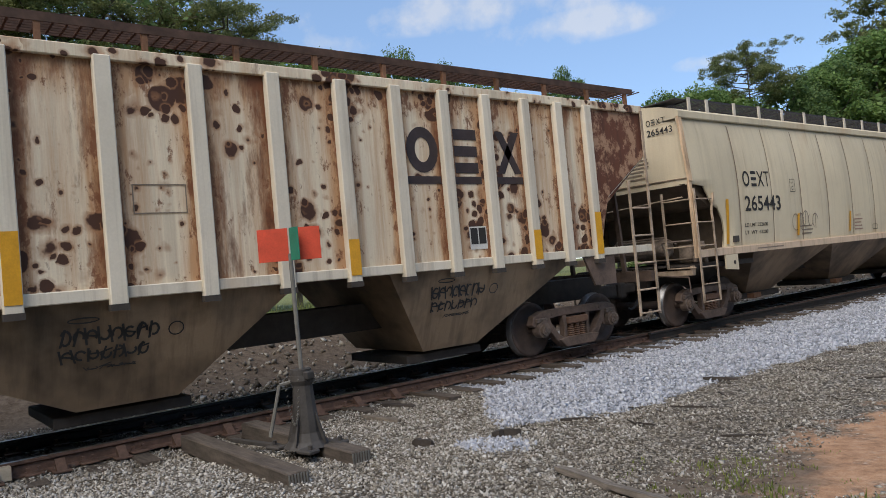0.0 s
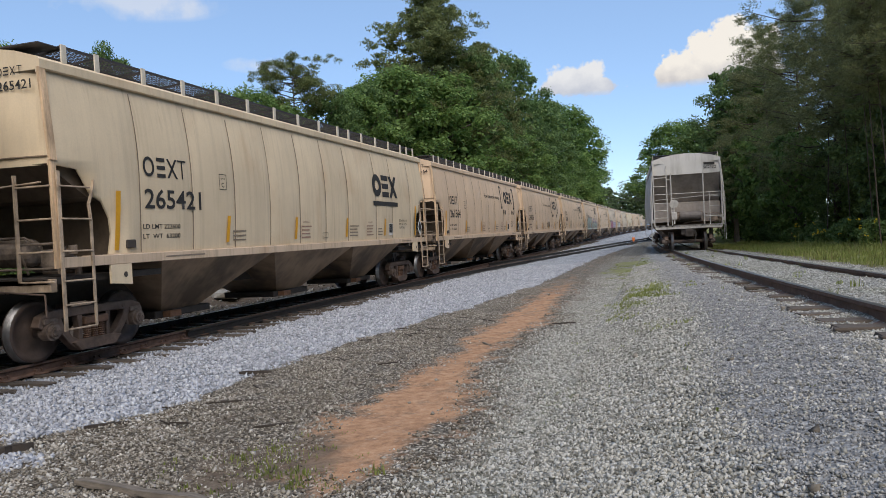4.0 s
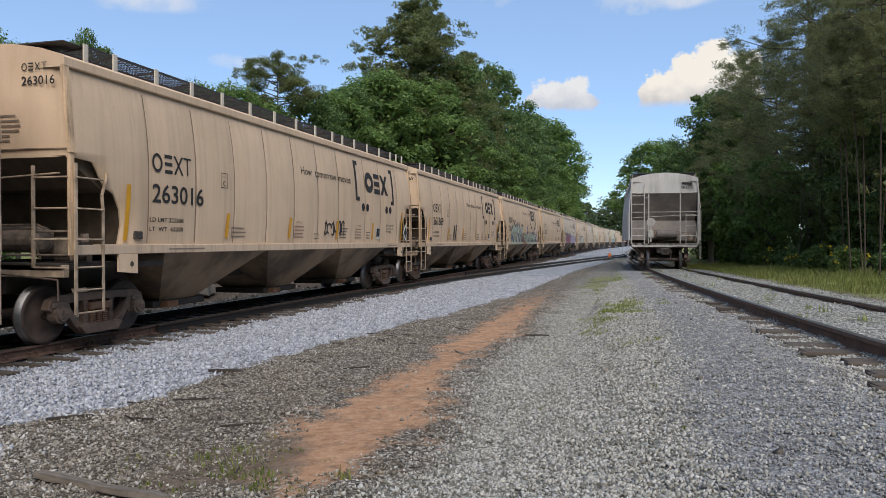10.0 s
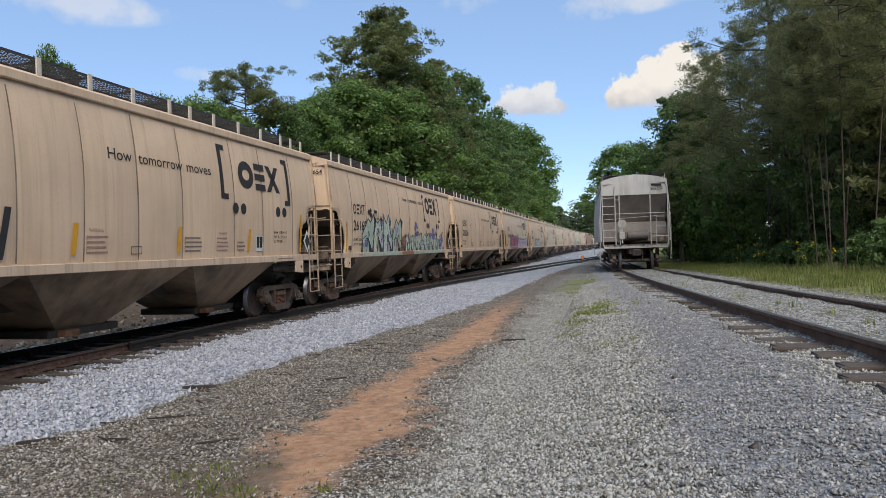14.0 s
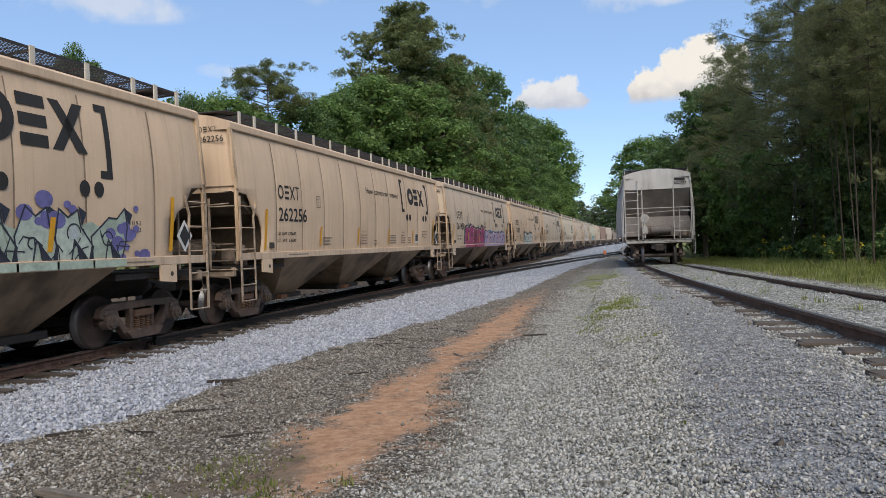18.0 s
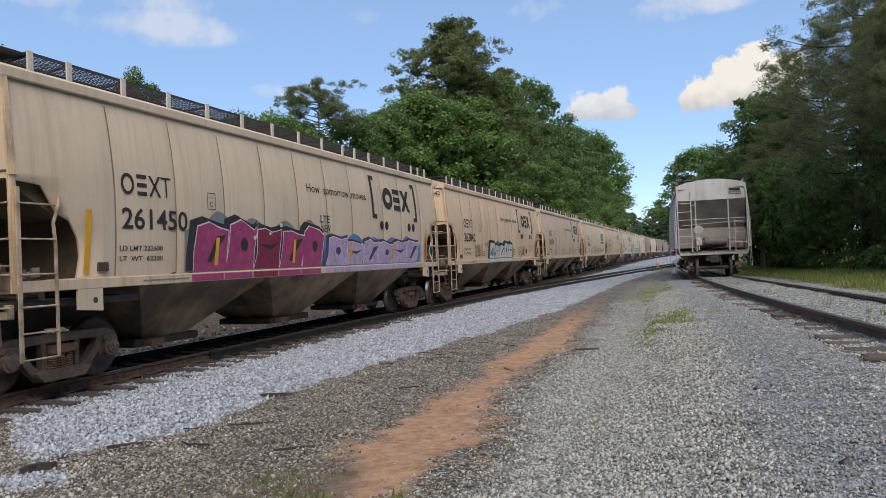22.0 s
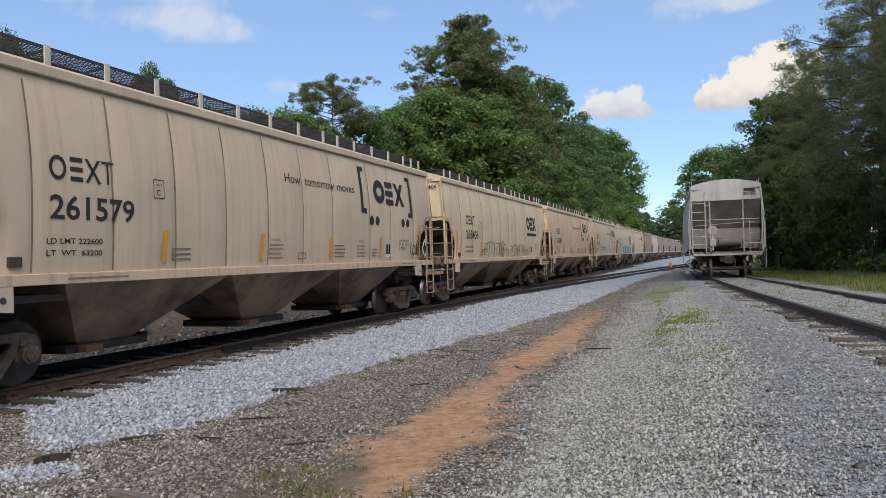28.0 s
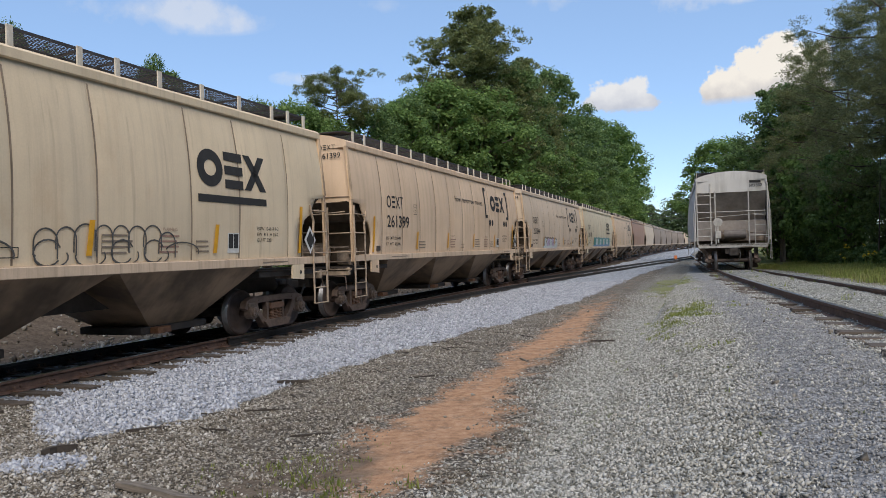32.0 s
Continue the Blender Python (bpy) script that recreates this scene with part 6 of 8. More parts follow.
def front_of(k):
    return FIRST_FRONT + k * PITCH - SLACK[min(k, len(SLACK) - 1)]


# metres by which the emblem sits further forward on some cars
EMBLEM_SHIFT = {"261450": -0.18, "262256": -0.07, "261654": -0.45, "263016": -0.22, "262042": -0.05, "261579": 0.06, "265406": 0.40}
SLOGAN_SHIFT = {"261654": 0.31}


def build_train():
    TRAIN.append((rusty_car(0), 11.45 - 14.6))
    for k, (digits, emblem, skin, label) in enumerate(ROSTER):
        car = smooth_car(k + 1, skin, label, spin=k < 13)
        common_marks(car, seed=k)
        if digits:
            number_block(car, digits)
        if emblem == "square":
            emblem_bracket(car, shift=EMBLEM_SHIFT.get(digits, 0.0), squeeze=0.87 if digits == "261654" else 1.0, words=SLOGAN_SHIFT.get(digits, 0.0), tall=digits == "261654")
        else:
            emblem_underline(car, shift=EMBLEM_SHIFT.get(digits, 0.0))
        TRAIN.append((car, front_of(k)))
        if digits == "265443":
            scrawl(car, 2, 4.0, 5.2, 1.8, 2.2, INK_FADED, 5, 0.02)
        if digits == "263016":
            scrawl(car, 3, 8.9, 10.3, 1.75, 2.15, SPRAY_BLACK, 6, 0.05)
        if digits == "261869":
            bm = bmesh.new()
            poly(bm, [(4.95, 1.6), (5.1, 1.6), (5.2, 2.3), (5.1, 2.3)])
            poly(bm, [(5.1, 2.2), (5.2, 2.3), (5.45, 1.7), (5.36, 1.62)])
            poly(bm, [(5.36, 1.62), (5.48, 1.62), (5.62, 2.35), (5.5, 2.35)])
            decal(car, "spray_stroke", bm, SPRAY_BLACK, "thick black spray stroke", lift=0.01)
        if digits == "261654":
            jagged_piece(car, 11, 2.4, 6.95, 1.40, 2.85, 4, MINT, NAVY_SPRAY, [MINT_PALE, VIOLET, LILAC], 0.045)
            jagged_piece(car, 12, 7.05, 8.75, 1.40, 2.25, 3, ORANGE, NAVY_SPRAY, [MINT_PALE, ORANGE, TEAL], 0.028)
            jagged_piece(car, 13, 8.75, 13.8, 1.40, 2.36, 7, MINT, NAVY_SPRAY, [MINT_PALE, MINT, ICE], 0.028)
            spray_dots(car, 14, [(9.3, 2.4, 0.3, 0.35, 8), (12.2, 2.35, 0.5, 0.3, 9), (13.9, 1.95, 0.5, 0.45, 12), (5.0, 2.7, 0.5, 0.2, 4)], VIOLET)
            spray_dots(car, 15, [(3.6, 2.85, 0.5, 0.14, 9)], SPRAY_BLACK, 0.04, 0.08)
            spray_dots(car, 16, [(4.6, 2.0, 0.1, 0.1, 1), (6.3, 2.35, 0.1, 0.1, 1), (5.3, 1.75, 0.1, 0.1, 1)], LILAC, 0.13, 0.2)
        if digits == "261450":
            bubble_piece(car, 21, 3.2, 7.85, 1.40, 2.50, [PINK, PINK, MAGENTA], SPRAY_BLACK, CLOUD_GREY, 5, SPRAY_WHITE, drop=0.16)
            bubble_piece(car, 22, 8.05, 14.1, 1.40, 2.25, [LILAC], VIOLET_DARK, SKY_SPRAY, 6, SPRAY_WHITE)
            spray_dots(car, 23, [(5.5, 2.3, 0.6, 0.2, 3), (10, 2.0, 1.2, 0.2, 3)], SPRAY_WHITE, 0.03, 0.05)
            for word, z in (("LTE", 2.58), ("NEW", 2.36)):
                decal(car, "spray_words", moved(lettering(word, 0.17, 0.46, 0.008), 7.78 + 0.04 * (z < 2.5), z), SPRAY_BLACK, "black sprayed handwriting", lift=0.010)
            scrawl(car, 25, 2.6, 3.4, 1.42, 1.56, SPRAY_BLACK, 4, 0.02)
        if digits == "262042":
            bubble_piece(car, 31, 5.2, 9.4, 1.42, 2.28, [SPRAY_WHITE, ICE], SPRAY_BLACK, TEAL, 5, drop=0.2)
            decal(car, "spray_words", moved(lettering("25 YEARS!", 0.16, 0.92, 0.002), 4.40, 2.08), PLUM, "plum sprayed handwriting", lift=0.010)
            scrawl(car, 34, 2.95, 3.65, 1.65, 2.15, SPRAY_BLACK, 5, 0.022)
            scrawl(car, 35, 8.9, 9.5, 1.9, 2.25, SPRAY_BLACK, 4, 0.02)
            scrawl(car, 36, 11.3, 12.0, 1.65, 2.1, SPRAY_BLACK, 4, 0.024)
            spray_dots(car, 37, [(5.8, 1.75, 0.4, 0.2, 3), (11.2, 1.6, 0.3, 0.05, 1)], TEAL, 0.07, 0.12)
        if digits == "261579":
            scrawl(car, 33, 14.2, 14.9, 1.65, 2.05, SPRAY_BLACK, 4, 0.035)
        if digits == "265406":
            arches(car, 4.2, 7.5, 1.44, 2.24, 9, SPRAY_GREY, 41, 0.028)
            arches(car, 8.4, 11.0, 1.50, 2.12, 8, SPRAY_GREY, 42, 0.024)
        if digits == "261644":
            bubble_piece(car, 51, 4.0, 7.2, 1.5, 2.1, [ICE, LILAC], INK_FADED, ICE, 5)
        if digits == "265118":
            bubble_piece(car, 61, 4.0, 13.0, 1.5, 2.2, [TEAL, ICE], TEAL, SKY_SPRAY, 9)
        for o in car.children:
            if o.name.startswith("spray"):
                o.location.x += max(0.0, SLACK[min(k, len(SLACK) - 1)])
    # the far rest of the train: the same cars, plainer marks
    plain_cars = {}
    order = [RUST_TAN, GREY_TAN, DULL, DULL, DULL, DULL, DULL, TAN, DULL, DULL, GREY_TAN, DULL]
    for j, skin in enumerate(order):
        k = len(ROSTER) + j
        if skin.name not in plain_cars:
            car = smooth_car(k + 1, skin, "weathered covered hopper car far down the train", detail=False, spin=False)
            plain_cars[skin.name] = car
        else:
            car = copy_thing(plain_cars[skin.name], pose(0, 0, 0))
        TRAIN.append((car, front_of(k)))


build_train()


# ---- the standing hopper on the siding ----
def standing_car():
    pale = plain("pale_ladder", (0.46, 0.44, 0.41), 0.7)
    # the slope sheet's darker grey holds the shade of the end recess
    car = smooth_car(99, SIDING_GREY, "grey covered hopper car standing on the siding", spin=False, ladder=pale,
                     wall="end_wall_short", slope="slope_sheet_tall", slope_skin=plain("shaded_grey_slope", (0.33, 0.29, 0.26), 0.8, scale=1.2, vary=0.35))
    car.name = "standing_hopper_car"
    car["category"] = "hopper car"
    del car["group"]
    for y, z1 in ((1.52, 4.0), (0.92, 4.05), (0.72, 3.7), (-0.72, 3.7), (-1.52, 4.0)):
        bm = bmesh.new()
        beam(bm, (-0.06, y, 1.22), (-0.06, y, z1), 0.07, 0.05)
        part("end_post", bm, pale, car, "pale grey end post")
    for y0, y1, z in ((-1.52, 1.52, 2.72), (0.92, 1.52, 1.95), (0.92, 1.52, 3.1), (0.92, 1.52, 3.5), (0.92, 1.52, 2.3), (0.92, 1.52, 1.6), (0.72, 0.92, 3.4), (-1.52, -0.72, 1.6)):
        bm = bmesh.new()
        rod(bm, (-0.09, y0, z), (-0.09, y1, z), 0.018, 6)
        part("grab_rail", bm, pale, car)
    bm = bmesh.new()
    rod(bm, (-0.10, 0.62, 2.25), (-0.14, 0.62, 2.25), 0.20, 18)
    rod(bm, (-0.06, 0.62, 2.25), (-0.16, 0.62, 2.25), 0.06, 10)
    wheel = part("brake_wheel", bm, pale, car, "round hand brake wheel")
    bm = bmesh.new()
    beam(bm, (-0.08, 0.62, 1.3), (-0.08, 0.62, 2.2), 0.09, 0.06)
    box(bm, -0.16, -0.04, 0.5, 0.75, 1.5, 1.85, 0.02)
    part("brake_gear", bm, pale, car)
    bm = bmesh.new()
    rod(bm, (0.25, 0.35, 1.68), (0.25, -0.6, 1.68), 0.20, 16)
    part("air_reservoir", bm, plain("reservoir_grey", (0.16, 0.14, 0.13), 0.6), car, "grey air reservoir cylinder")
    bm = bmesh.new()
    bm.faces.new([bm.verts.new((-0.035, p, q)) for p, q in ((-0.78, 4.02), (-1.26, 4.0), (-1.26, 4.11), (-0.78, 4.13))])
    part("end_mark", bm, INK, car)
    bm = lettering("502332", 0.13, 0.56)
    for v in bm.verts:
        v.co = Vector((-0.035, -0.76 - v.co.x, v.co.z + 3.83))
    part("end_number", bm, INK, car, "dark stencilled car number")
    y = 36.3
    car.matrix_world = pose(float(siding_x(37.5)) + 0.75, y, float(siding_z(39.0)), 0, 0, 92.4)
    return car


standing_car()


# ---- woods ----
def leaf_material(name, dark, light, gloss=0.45):
    m, nt, b = graph(name)
    geo = nt.nodes.new("ShaderNodeNewGeometry")
    n = noise_node(nt, 0.35, 3.0)
    c = ramp(nt, geo.outputs["Random Per Island"], [(0.0, dark), (0.6, [0.5 * (p + q) for p, q in zip(dark, light)]), (1.0, light)])
    c = mixed(nt, 0.7, c, ramp(nt, n.outputs["Fac"], [(0.3, (0.62, 0.66, 0.6)), (0.7, (1.0, 1.0, 0.9))]), "MULTIPLY")
    link(nt, c, b.inputs["Base Color"])
    b.inputs["Roughness"].default_value = gloss
    b.inputs["Specular IOR Level"].default_value = 0.25
    tr = nt.nodes.new("ShaderNodeBsdfTranslucent")
    link(nt, c, tr.inputs["Color"])
    mx = nt.nodes.new("ShaderNodeMixShader")
    mx.inputs[0].default_value = 0.5
    out = nt.nodes["Material Output"]
    link(nt, b.outputs[0], mx.inputs[1])
    link(nt, tr.outputs[0], mx.inputs[2])
    link(nt, mx.outputs[0], out.inputs["Surface"])
    return m


LEAF_GREEN = leaf_material("leaf_green", (0.08, 0.14, 0.052), (0.25, 0.355, 0.13))
LEAF_BRIGHT = leaf_material("leaf_bright", (0.10, 0.18, 0.05), (0.28, 0.40, 0.13))
LEAF_DARK = leaf_material("leaf_dark", (0.095, 0.14, 0.055), (0.26, 0.34, 0.115))
NEEDLE = leaf_material("pine_needle", (0.115, 0.14, 0.06), (0.30, 0.325, 0.13))
NEEDLE_DARK = leaf_material("pine_needle_dark", (0.13, 0.148, 0.072), (0.33, 0.34, 0.155))
LEAF_FAR = leaf_material("leaf_far", (0.09, 0.13, 0.07), (0.22, 0.29, 0.14))
BARK = plain("pine_bark", (0.085, 0.062, 0.05), 0.95, scale=4.0, vary=0.45, bump=0.8, stretch=(3, 3, 0.6))
BARK_GREY = plain("grey_bark", (0.15, 0.122, 0.10), 0.95, scale=4.0, vary=0.45, bump=0.8, stretch=(3, 3, 0.6))


def cards(name, centres, size, g, material, flat=0.5, slim=0.55, normals=None, needle=False):
    """Many small leaf clumps: bent diamonds, or slim needle sprays, each turned its own way."""
    n = len(centres)
    d = g.normal(size=(n, 3))
    d[:, 2] *= flat
    if normals is not None:
        d -= normals * np.sum(d * normals, axis=1)[:, None]
    d /= np.linalg.norm(d, axis=1)[:, None] + 1e-9
    r = g.normal(size=(n, 3)) if normals is None else normals
    e = np.cross(d, r)
    e /= np.linalg.norm(e, axis=1)[:, None] + 1e-9
    f = np.cross(d, e)
    s = size * g.uniform(0.6, 1.35, size=(n, 1))
    c = np.asarray(centres)
    k = 3 if needle else 4
    if needle:
        verts = np.stack([c - d * s + e * s * slim, c - d * s - e * s * slim, c + d * s], 1).reshape(-1, 3)
    else:
        verts = np.stack([c - d * s, c + e * s * slim + f * s * 0.18, c + d * s, c - e * s * slim + f * s * 0.18], 1).reshape(-1, 3)
    me = bpy.data.meshes.new(name)
    me.vertices.add(k * n)
    me.vertices.foreach_set("co", verts.ravel())
    me.loops.add(k * n)
    me.loops.foreach_set("vertex_index", np.arange(k * n))
    me.polygons.add(n)
    me.polygons.foreach_set("loop_start", np.arange(0, k * n, k))
    me.polygons.foreach_set("loop_total", np.full(n, k))
    me.update()
    me.materials.append(material)
    return me


def limb(bm, pts, r0, r1, sides=7):
    rings = []
    n = len(pts)
    for k, p in enumerate(pts):
        a, b = Vector(pts[max(0, k - 1)]), Vector(pts[min(n - 1, k + 1)])
        d = (b - a).normalized()
        u = d.orthogonal().normalized()
        w = d.cross(u)
        r = r0 + (r1 - r0) * k / (n - 1)
        rings.append([bm.verts.new(Vector(p) + (u * math.cos(2 * math.pi * j / sides) + w * math.sin(2 * math.pi * j / sides)) * r) for j in range(sides)])
    for q0, q1 in zip(rings, rings[1:]):
        for j in range(sides):
            bm.faces.new((q0[j], q0[(j + 1) % sides], q1[(j + 1) % sides], q1[j]))
    bm.faces.new(rings[-1])


def in_ball(g, n, power=0.45):
    d = g.normal(size=(n, 3))
    d /= np.linalg.norm(d, axis=1)[:, None]
    return d * g.uniform(0, 1, size=(n, 1)) ** power


def broadleaf(seed, height, spread_r, base, leaves, size, material, bark, twigs=0):
    """Trunk, limbs and a crown of leafy lobes with gaps."""
    g = np.random.default_rng(seed)
    bm = bmesh.new()
    lean = g.normal(size=2) * 0.02 * height
    trunk = [(lean[0] * t * t, lean[1] * t * t, height * 0.86 * t) for t in np.linspace(0, 1, 7)]
    limb(bm, trunk, 0.012 * height + 0.06, 0.03, 8)
    lobes = []
    for k in range(72):
        t = base + (0.98 - base) * ((k + g.uniform(0, 1)) / 72)
        a = k * 2.4 + g.uniform(-0.7, 0.7)
        prof = math.sin(math.pi * min(1, max(0.10, (t - base * 0.75) / (1.04 - base * 0.75)))) ** 0.55
        r = spread_r * prof * g.uniform(0.45, 1.0)
        c = np.array([lean[0] * t * t + r * math.cos(a), lean[1] * t * t + r * math.sin(a), height * t * g.uniform(0.95, 1.0)])
        lobes.append((c, spread_r * g.uniform(0.12, 0.27)))
        root = np.array([lean[0] * t * t, lean[1] * t * t, max(height * base * 0.6, c[2] - 0.35 * r - 0.5)])
        if k % 4 == 0:
            root = np.array([lean[0] * t * t, lean[1] * t * t, max(height * base * 0.6, c[2] - 0.35 * r - 0.5)])
            limb(bm, [tuple(root), tuple((root + c) / 2 + g.normal(size=3) * 0.15), tuple(c)], 0.05 + 0.004 * height, 0.015, 5)
        for j in range(twigs if k % 2 else 0):
            e = c + g.normal(size=3) * spread_r * 0.28
            limb(bm, [tuple(root), tuple((root + e) / 2 + g.normal(size=3) * 0.2), tuple(e)], 0.035, 0.008, 4)
    lobes.append((np.array([lean[0], lean[1], height * 0.95]), spread_r * 0.28))
    # larger inner leaves, added to block light through the crown
    core = int(leaves * 0.12)
    per = (leaves - core) // len(lobes)
    pts, faces = [], []
    for c, r in lobes:
        q = in_ball(g, per, 0.30)
        q[:, 2] = np.abs(q[:, 2]) * np.where(g.uniform(0, 1, per) < 0.75, 1, -0.7)
        pts.append(c + q * r * np.array([1.0, 1.0, 0.8]) + g.normal(size=(per, 3)) * 0.13 * r)
        faces.append(q + np.array([0, 0, 0.35]) + g.normal(size=(per, 3)) * 0.45)
    faces.append(g.normal(size=(core, 3)))
    t = g.uniform(base, 0.95, core)
    prof = np.sin(np.pi * np.clip((t - base * 0.75) / (1.04 - base * 0.75), 0.1, 1)) ** 0.55
    a, r = g.uniform(0, 2 * np.pi, core), spread_r * prof * np.sqrt(g.uniform(0, 1, core)) * 0.8
    pts.append(np.stack([lean[0] * t * t + r * np.cos(a), lean[1] * t * t + r * np.sin(a), height * t], 1))
    sizes = np.full((sum(len(q) for q in pts), 1), size)
    sizes[-core:] *= 1.7
    faces = np.concatenate(faces)
    faces /= np.linalg.norm(faces, axis=1)[:, None] + 1e-9
    return bm, cards("crown", np.concatenate(pts), sizes, g, material, 0.8, 0.6, faces)


def pine(seed, height, spread_r, bare, leaves, size, material, limbs=95, taper=0.84, thick=0.011, lift=0.03, near=0.25, dense=2.4, slim=0.26, power=1.7, tuft=(0.20, 0.48), reach_low=0.5, puff=0.05):
    """A tall straight trunk, tiers of uneven limbs, tufts of needles along them."""
    g = np.random.default_rng(seed)
    bm = bmesh.new()
    bend = g.normal(size=2) * 0.012 * height
    axis = lambda t: np.array([bend[0] * t * t, bend[1] * t * t, height * t])
    limb(bm, [tuple(axis(t)) for t in np.linspace(0, 1, 9)], thick * height + 0.03, 0.025, 9)
    tufts = []
    for k in range(limbs):
        t = bare + (0.99 - bare) * ((k + g.uniform(0, 1)) / limbs)
        u = (t - bare) / (1 - bare)
        a = k * 2.4 + g.uniform(-0.9, 0.9)
        reach = spread_r * (1.0 - taper * u ** power) * (0.55 + 0.45 * min(1, u * 4)) * g.uniform(reach_low, 1.04)
        root = axis(t)
        rise = lift + g.uniform(-0.25, 0.25)
        tip = root + np.array([math.cos(a) * reach, math.sin(a) * reach, reach * rise])
        mid = (root + tip) / 2 + np.array([0, 0, -0.08 * reach])
        limb(bm, [tuple(root), tuple(mid), tuple(tip)], 0.02 + 0.010 * reach, 0.006, 5)
        for j in range(4 + int(reach * dense)):
            v = g.uniform(near, 1.0)
            w = 0.14 * reach * (0.4 + v)
            p = root + (tip - root) * v + np.array([g.normal() * w, g.normal() * w, g.normal() * puff * reach - 0.06 * reach * (1 - abs(2 * v - 1))])
            tufts.append((p, g.uniform(*tuft)))
    tufts.append((axis(1.0), 0.35))
    tufts.append((axis(0.975), 0.5))
    per = max(4, leaves // len(tufts))
    pts = [p + in_ball(g, per, 0.5) * r * np.array([1.2, 1.2, 0.65]) for p, r in tufts]
    return bm, cards("crown", np.concatenate(pts), size, g, material, 0.9, slim, needle=True)


def tree(name, label, built, bark, m=None):
    bm, crown = built
    t = thing(name, label, "tree", m=m)
    part("trunk", bm, bark, t, smooth_faces=True)
    shared("crown", crown, t)
    return t


def scaled(x, y, z, turn, k, kz=None):
    return Matrix.Translation((x, y, z)) @ Matrix.Rotation(radians(turn), 4, "Z") @ Matrix.Diagonal((k, k, kz or k, 1))


SPECIES = {}


def species():
    SPECIES["pine_tall"] = tree("pine_tree", "tall dark green pine with layered limbs behind the train", pine(1, 22.0, 5.9, 0.14, 110000, 0.15, NEEDLE, 150, 0.84, 0.010, 0.14, 0.12, 3.4, 0.34, 4.2, (0.24, 0.56), 0.86, 0.04), BARK)
    SPECIES["pine_thin"] = tree("pine_tree", "slender pine with a high open crown", pine(2, 19.0, 4.2, 0.70, 22000, 0.12, NEEDLE, 36, 0.6, 0.008, 0.25, 0.45, 1.6, 0.3, 3.0, (0.3, 0.55), 0.7), BARK)
    SPECIES["leafy_a"] = tree("leafy_tree", "full green broadleaf tree", broadleaf(3, 17.0, 4.6, 0.16, 25000, 0.125, LEAF_GREEN, BARK_GREY), BARK_GREY)
    SPECIES["leafy_b"] = tree("leafy_tree", "bright green broadleaf tree", broadleaf(4, 14.0, 4.4, 0.12, 24000, 0.115, LEAF_BRIGHT, BARK_GREY), BARK_GREY)
    SPECIES["leafy_c"] = tree("leafy_tree", "deep green broadleaf tree", broadleaf(5, 19.0, 4.4, 0.14, 26000, 0.125, LEAF_GREEN, BARK_GREY), BARK_GREY)
    SPECIES["wood_pine"] = tree("pine_tree", "dark shaded pine with bare lower trunk by the siding", pine(6, 19.0, 5.6, 0.17, 62000, 0.10, NEEDLE_DARK, 66, 0.80, 0.0065, 0.32, 0.34, 1.5, 0.16, 1.7, (0.26, 0.58), puff=0.13), BARK)
    SPECIES["wood_pine_b"] = tree("pine_tree", "dark shaded pine with drooping limbs by the siding", pine(7, 17.0, 5.2, 0.20, 62000, 0.10, NEEDLE_DARK, 70, 0.75, 0.0065, 0.22, 0.34, 1.5, 0.16, 1.7, (0.26, 0.58), puff=0.13), BARK)
    SPECIES["wood_leafy"] = tree("leafy_tree", "dark green broadleaf tree in the shaded wood", broadleaf(8, 13.0, 4.0, 0.05, 12000, 0.15, LEAF_DARK, BARK_GREY), BARK_GREY)
    SPECIES["twiggy"] = tree("bare_tree", "sparse twiggy tree with few leaves behind the train", broadleaf(12, 12.0, 3.2, 0.2, 5000, 0.085, LEAF_GREEN, BARK_GREY, 3), BARK_GREY)
    SPECIES["bush"] = tree("bush", "low green bush at the wood's edge", broadleaf(9, 3.2, 2.0, 0.02, 6000, 0.11, LEAF_GREEN, BARK_GREY), BARK_GREY)
    SPECIES["bush"]["category"] = "bush"
    SPECIES["far_a"] = tree("leafy_tree", "green broadleaf tree in the distant woods", broadleaf(13, 17.0, 4.8, 0.12, 5200, 0.33, LEAF_FAR, BARK_GREY), BARK_GREY)
    SPECIES["far_b"] = tree("leafy_tree", "bright green broadleaf tree in the distant woods", broadleaf(14, 17.0, 4.6, 0.10, 5200, 0.33, LEAF_FAR, BARK_GREY), BARK_GREY)
    SPECIES["deep_pine"] = tree("pine_tree", "dark pine deep in the shaded wood", pine(15, 18.0, 4.6, 0.12, 12000, 0.22, NEEDLE_DARK, 70, slim=0.35), BARK)
    SPECIES["deep_leafy"] = tree("leafy_tree", "dark green broadleaf tree deep in the shaded wood", broadleaf(16, 12.0, 4.0, 0.10, 5000, 0.27, LEAF_DARK, BARK_GREY), BARK_GREY)
    SPECIES["pole"] = tree("slender_tree", "thin grey-brown trunk with a sparse high crown", pine(17, 14.0, 3.4, 0.55, 14000, 0.12, NEEDLE_DARK, 34, 0.5, 0.0014, 0.1, 0.35, slim=0.14), BARK)
    SPECIES["sapling"] = tree("leafy_tree", "light green young tree", broadleaf(10, 8.0, 2.8, 0.05, 9000, 0.14, LEAF_BRIGHT, BARK_GREY), BARK_GREY)


species()
USED = set()


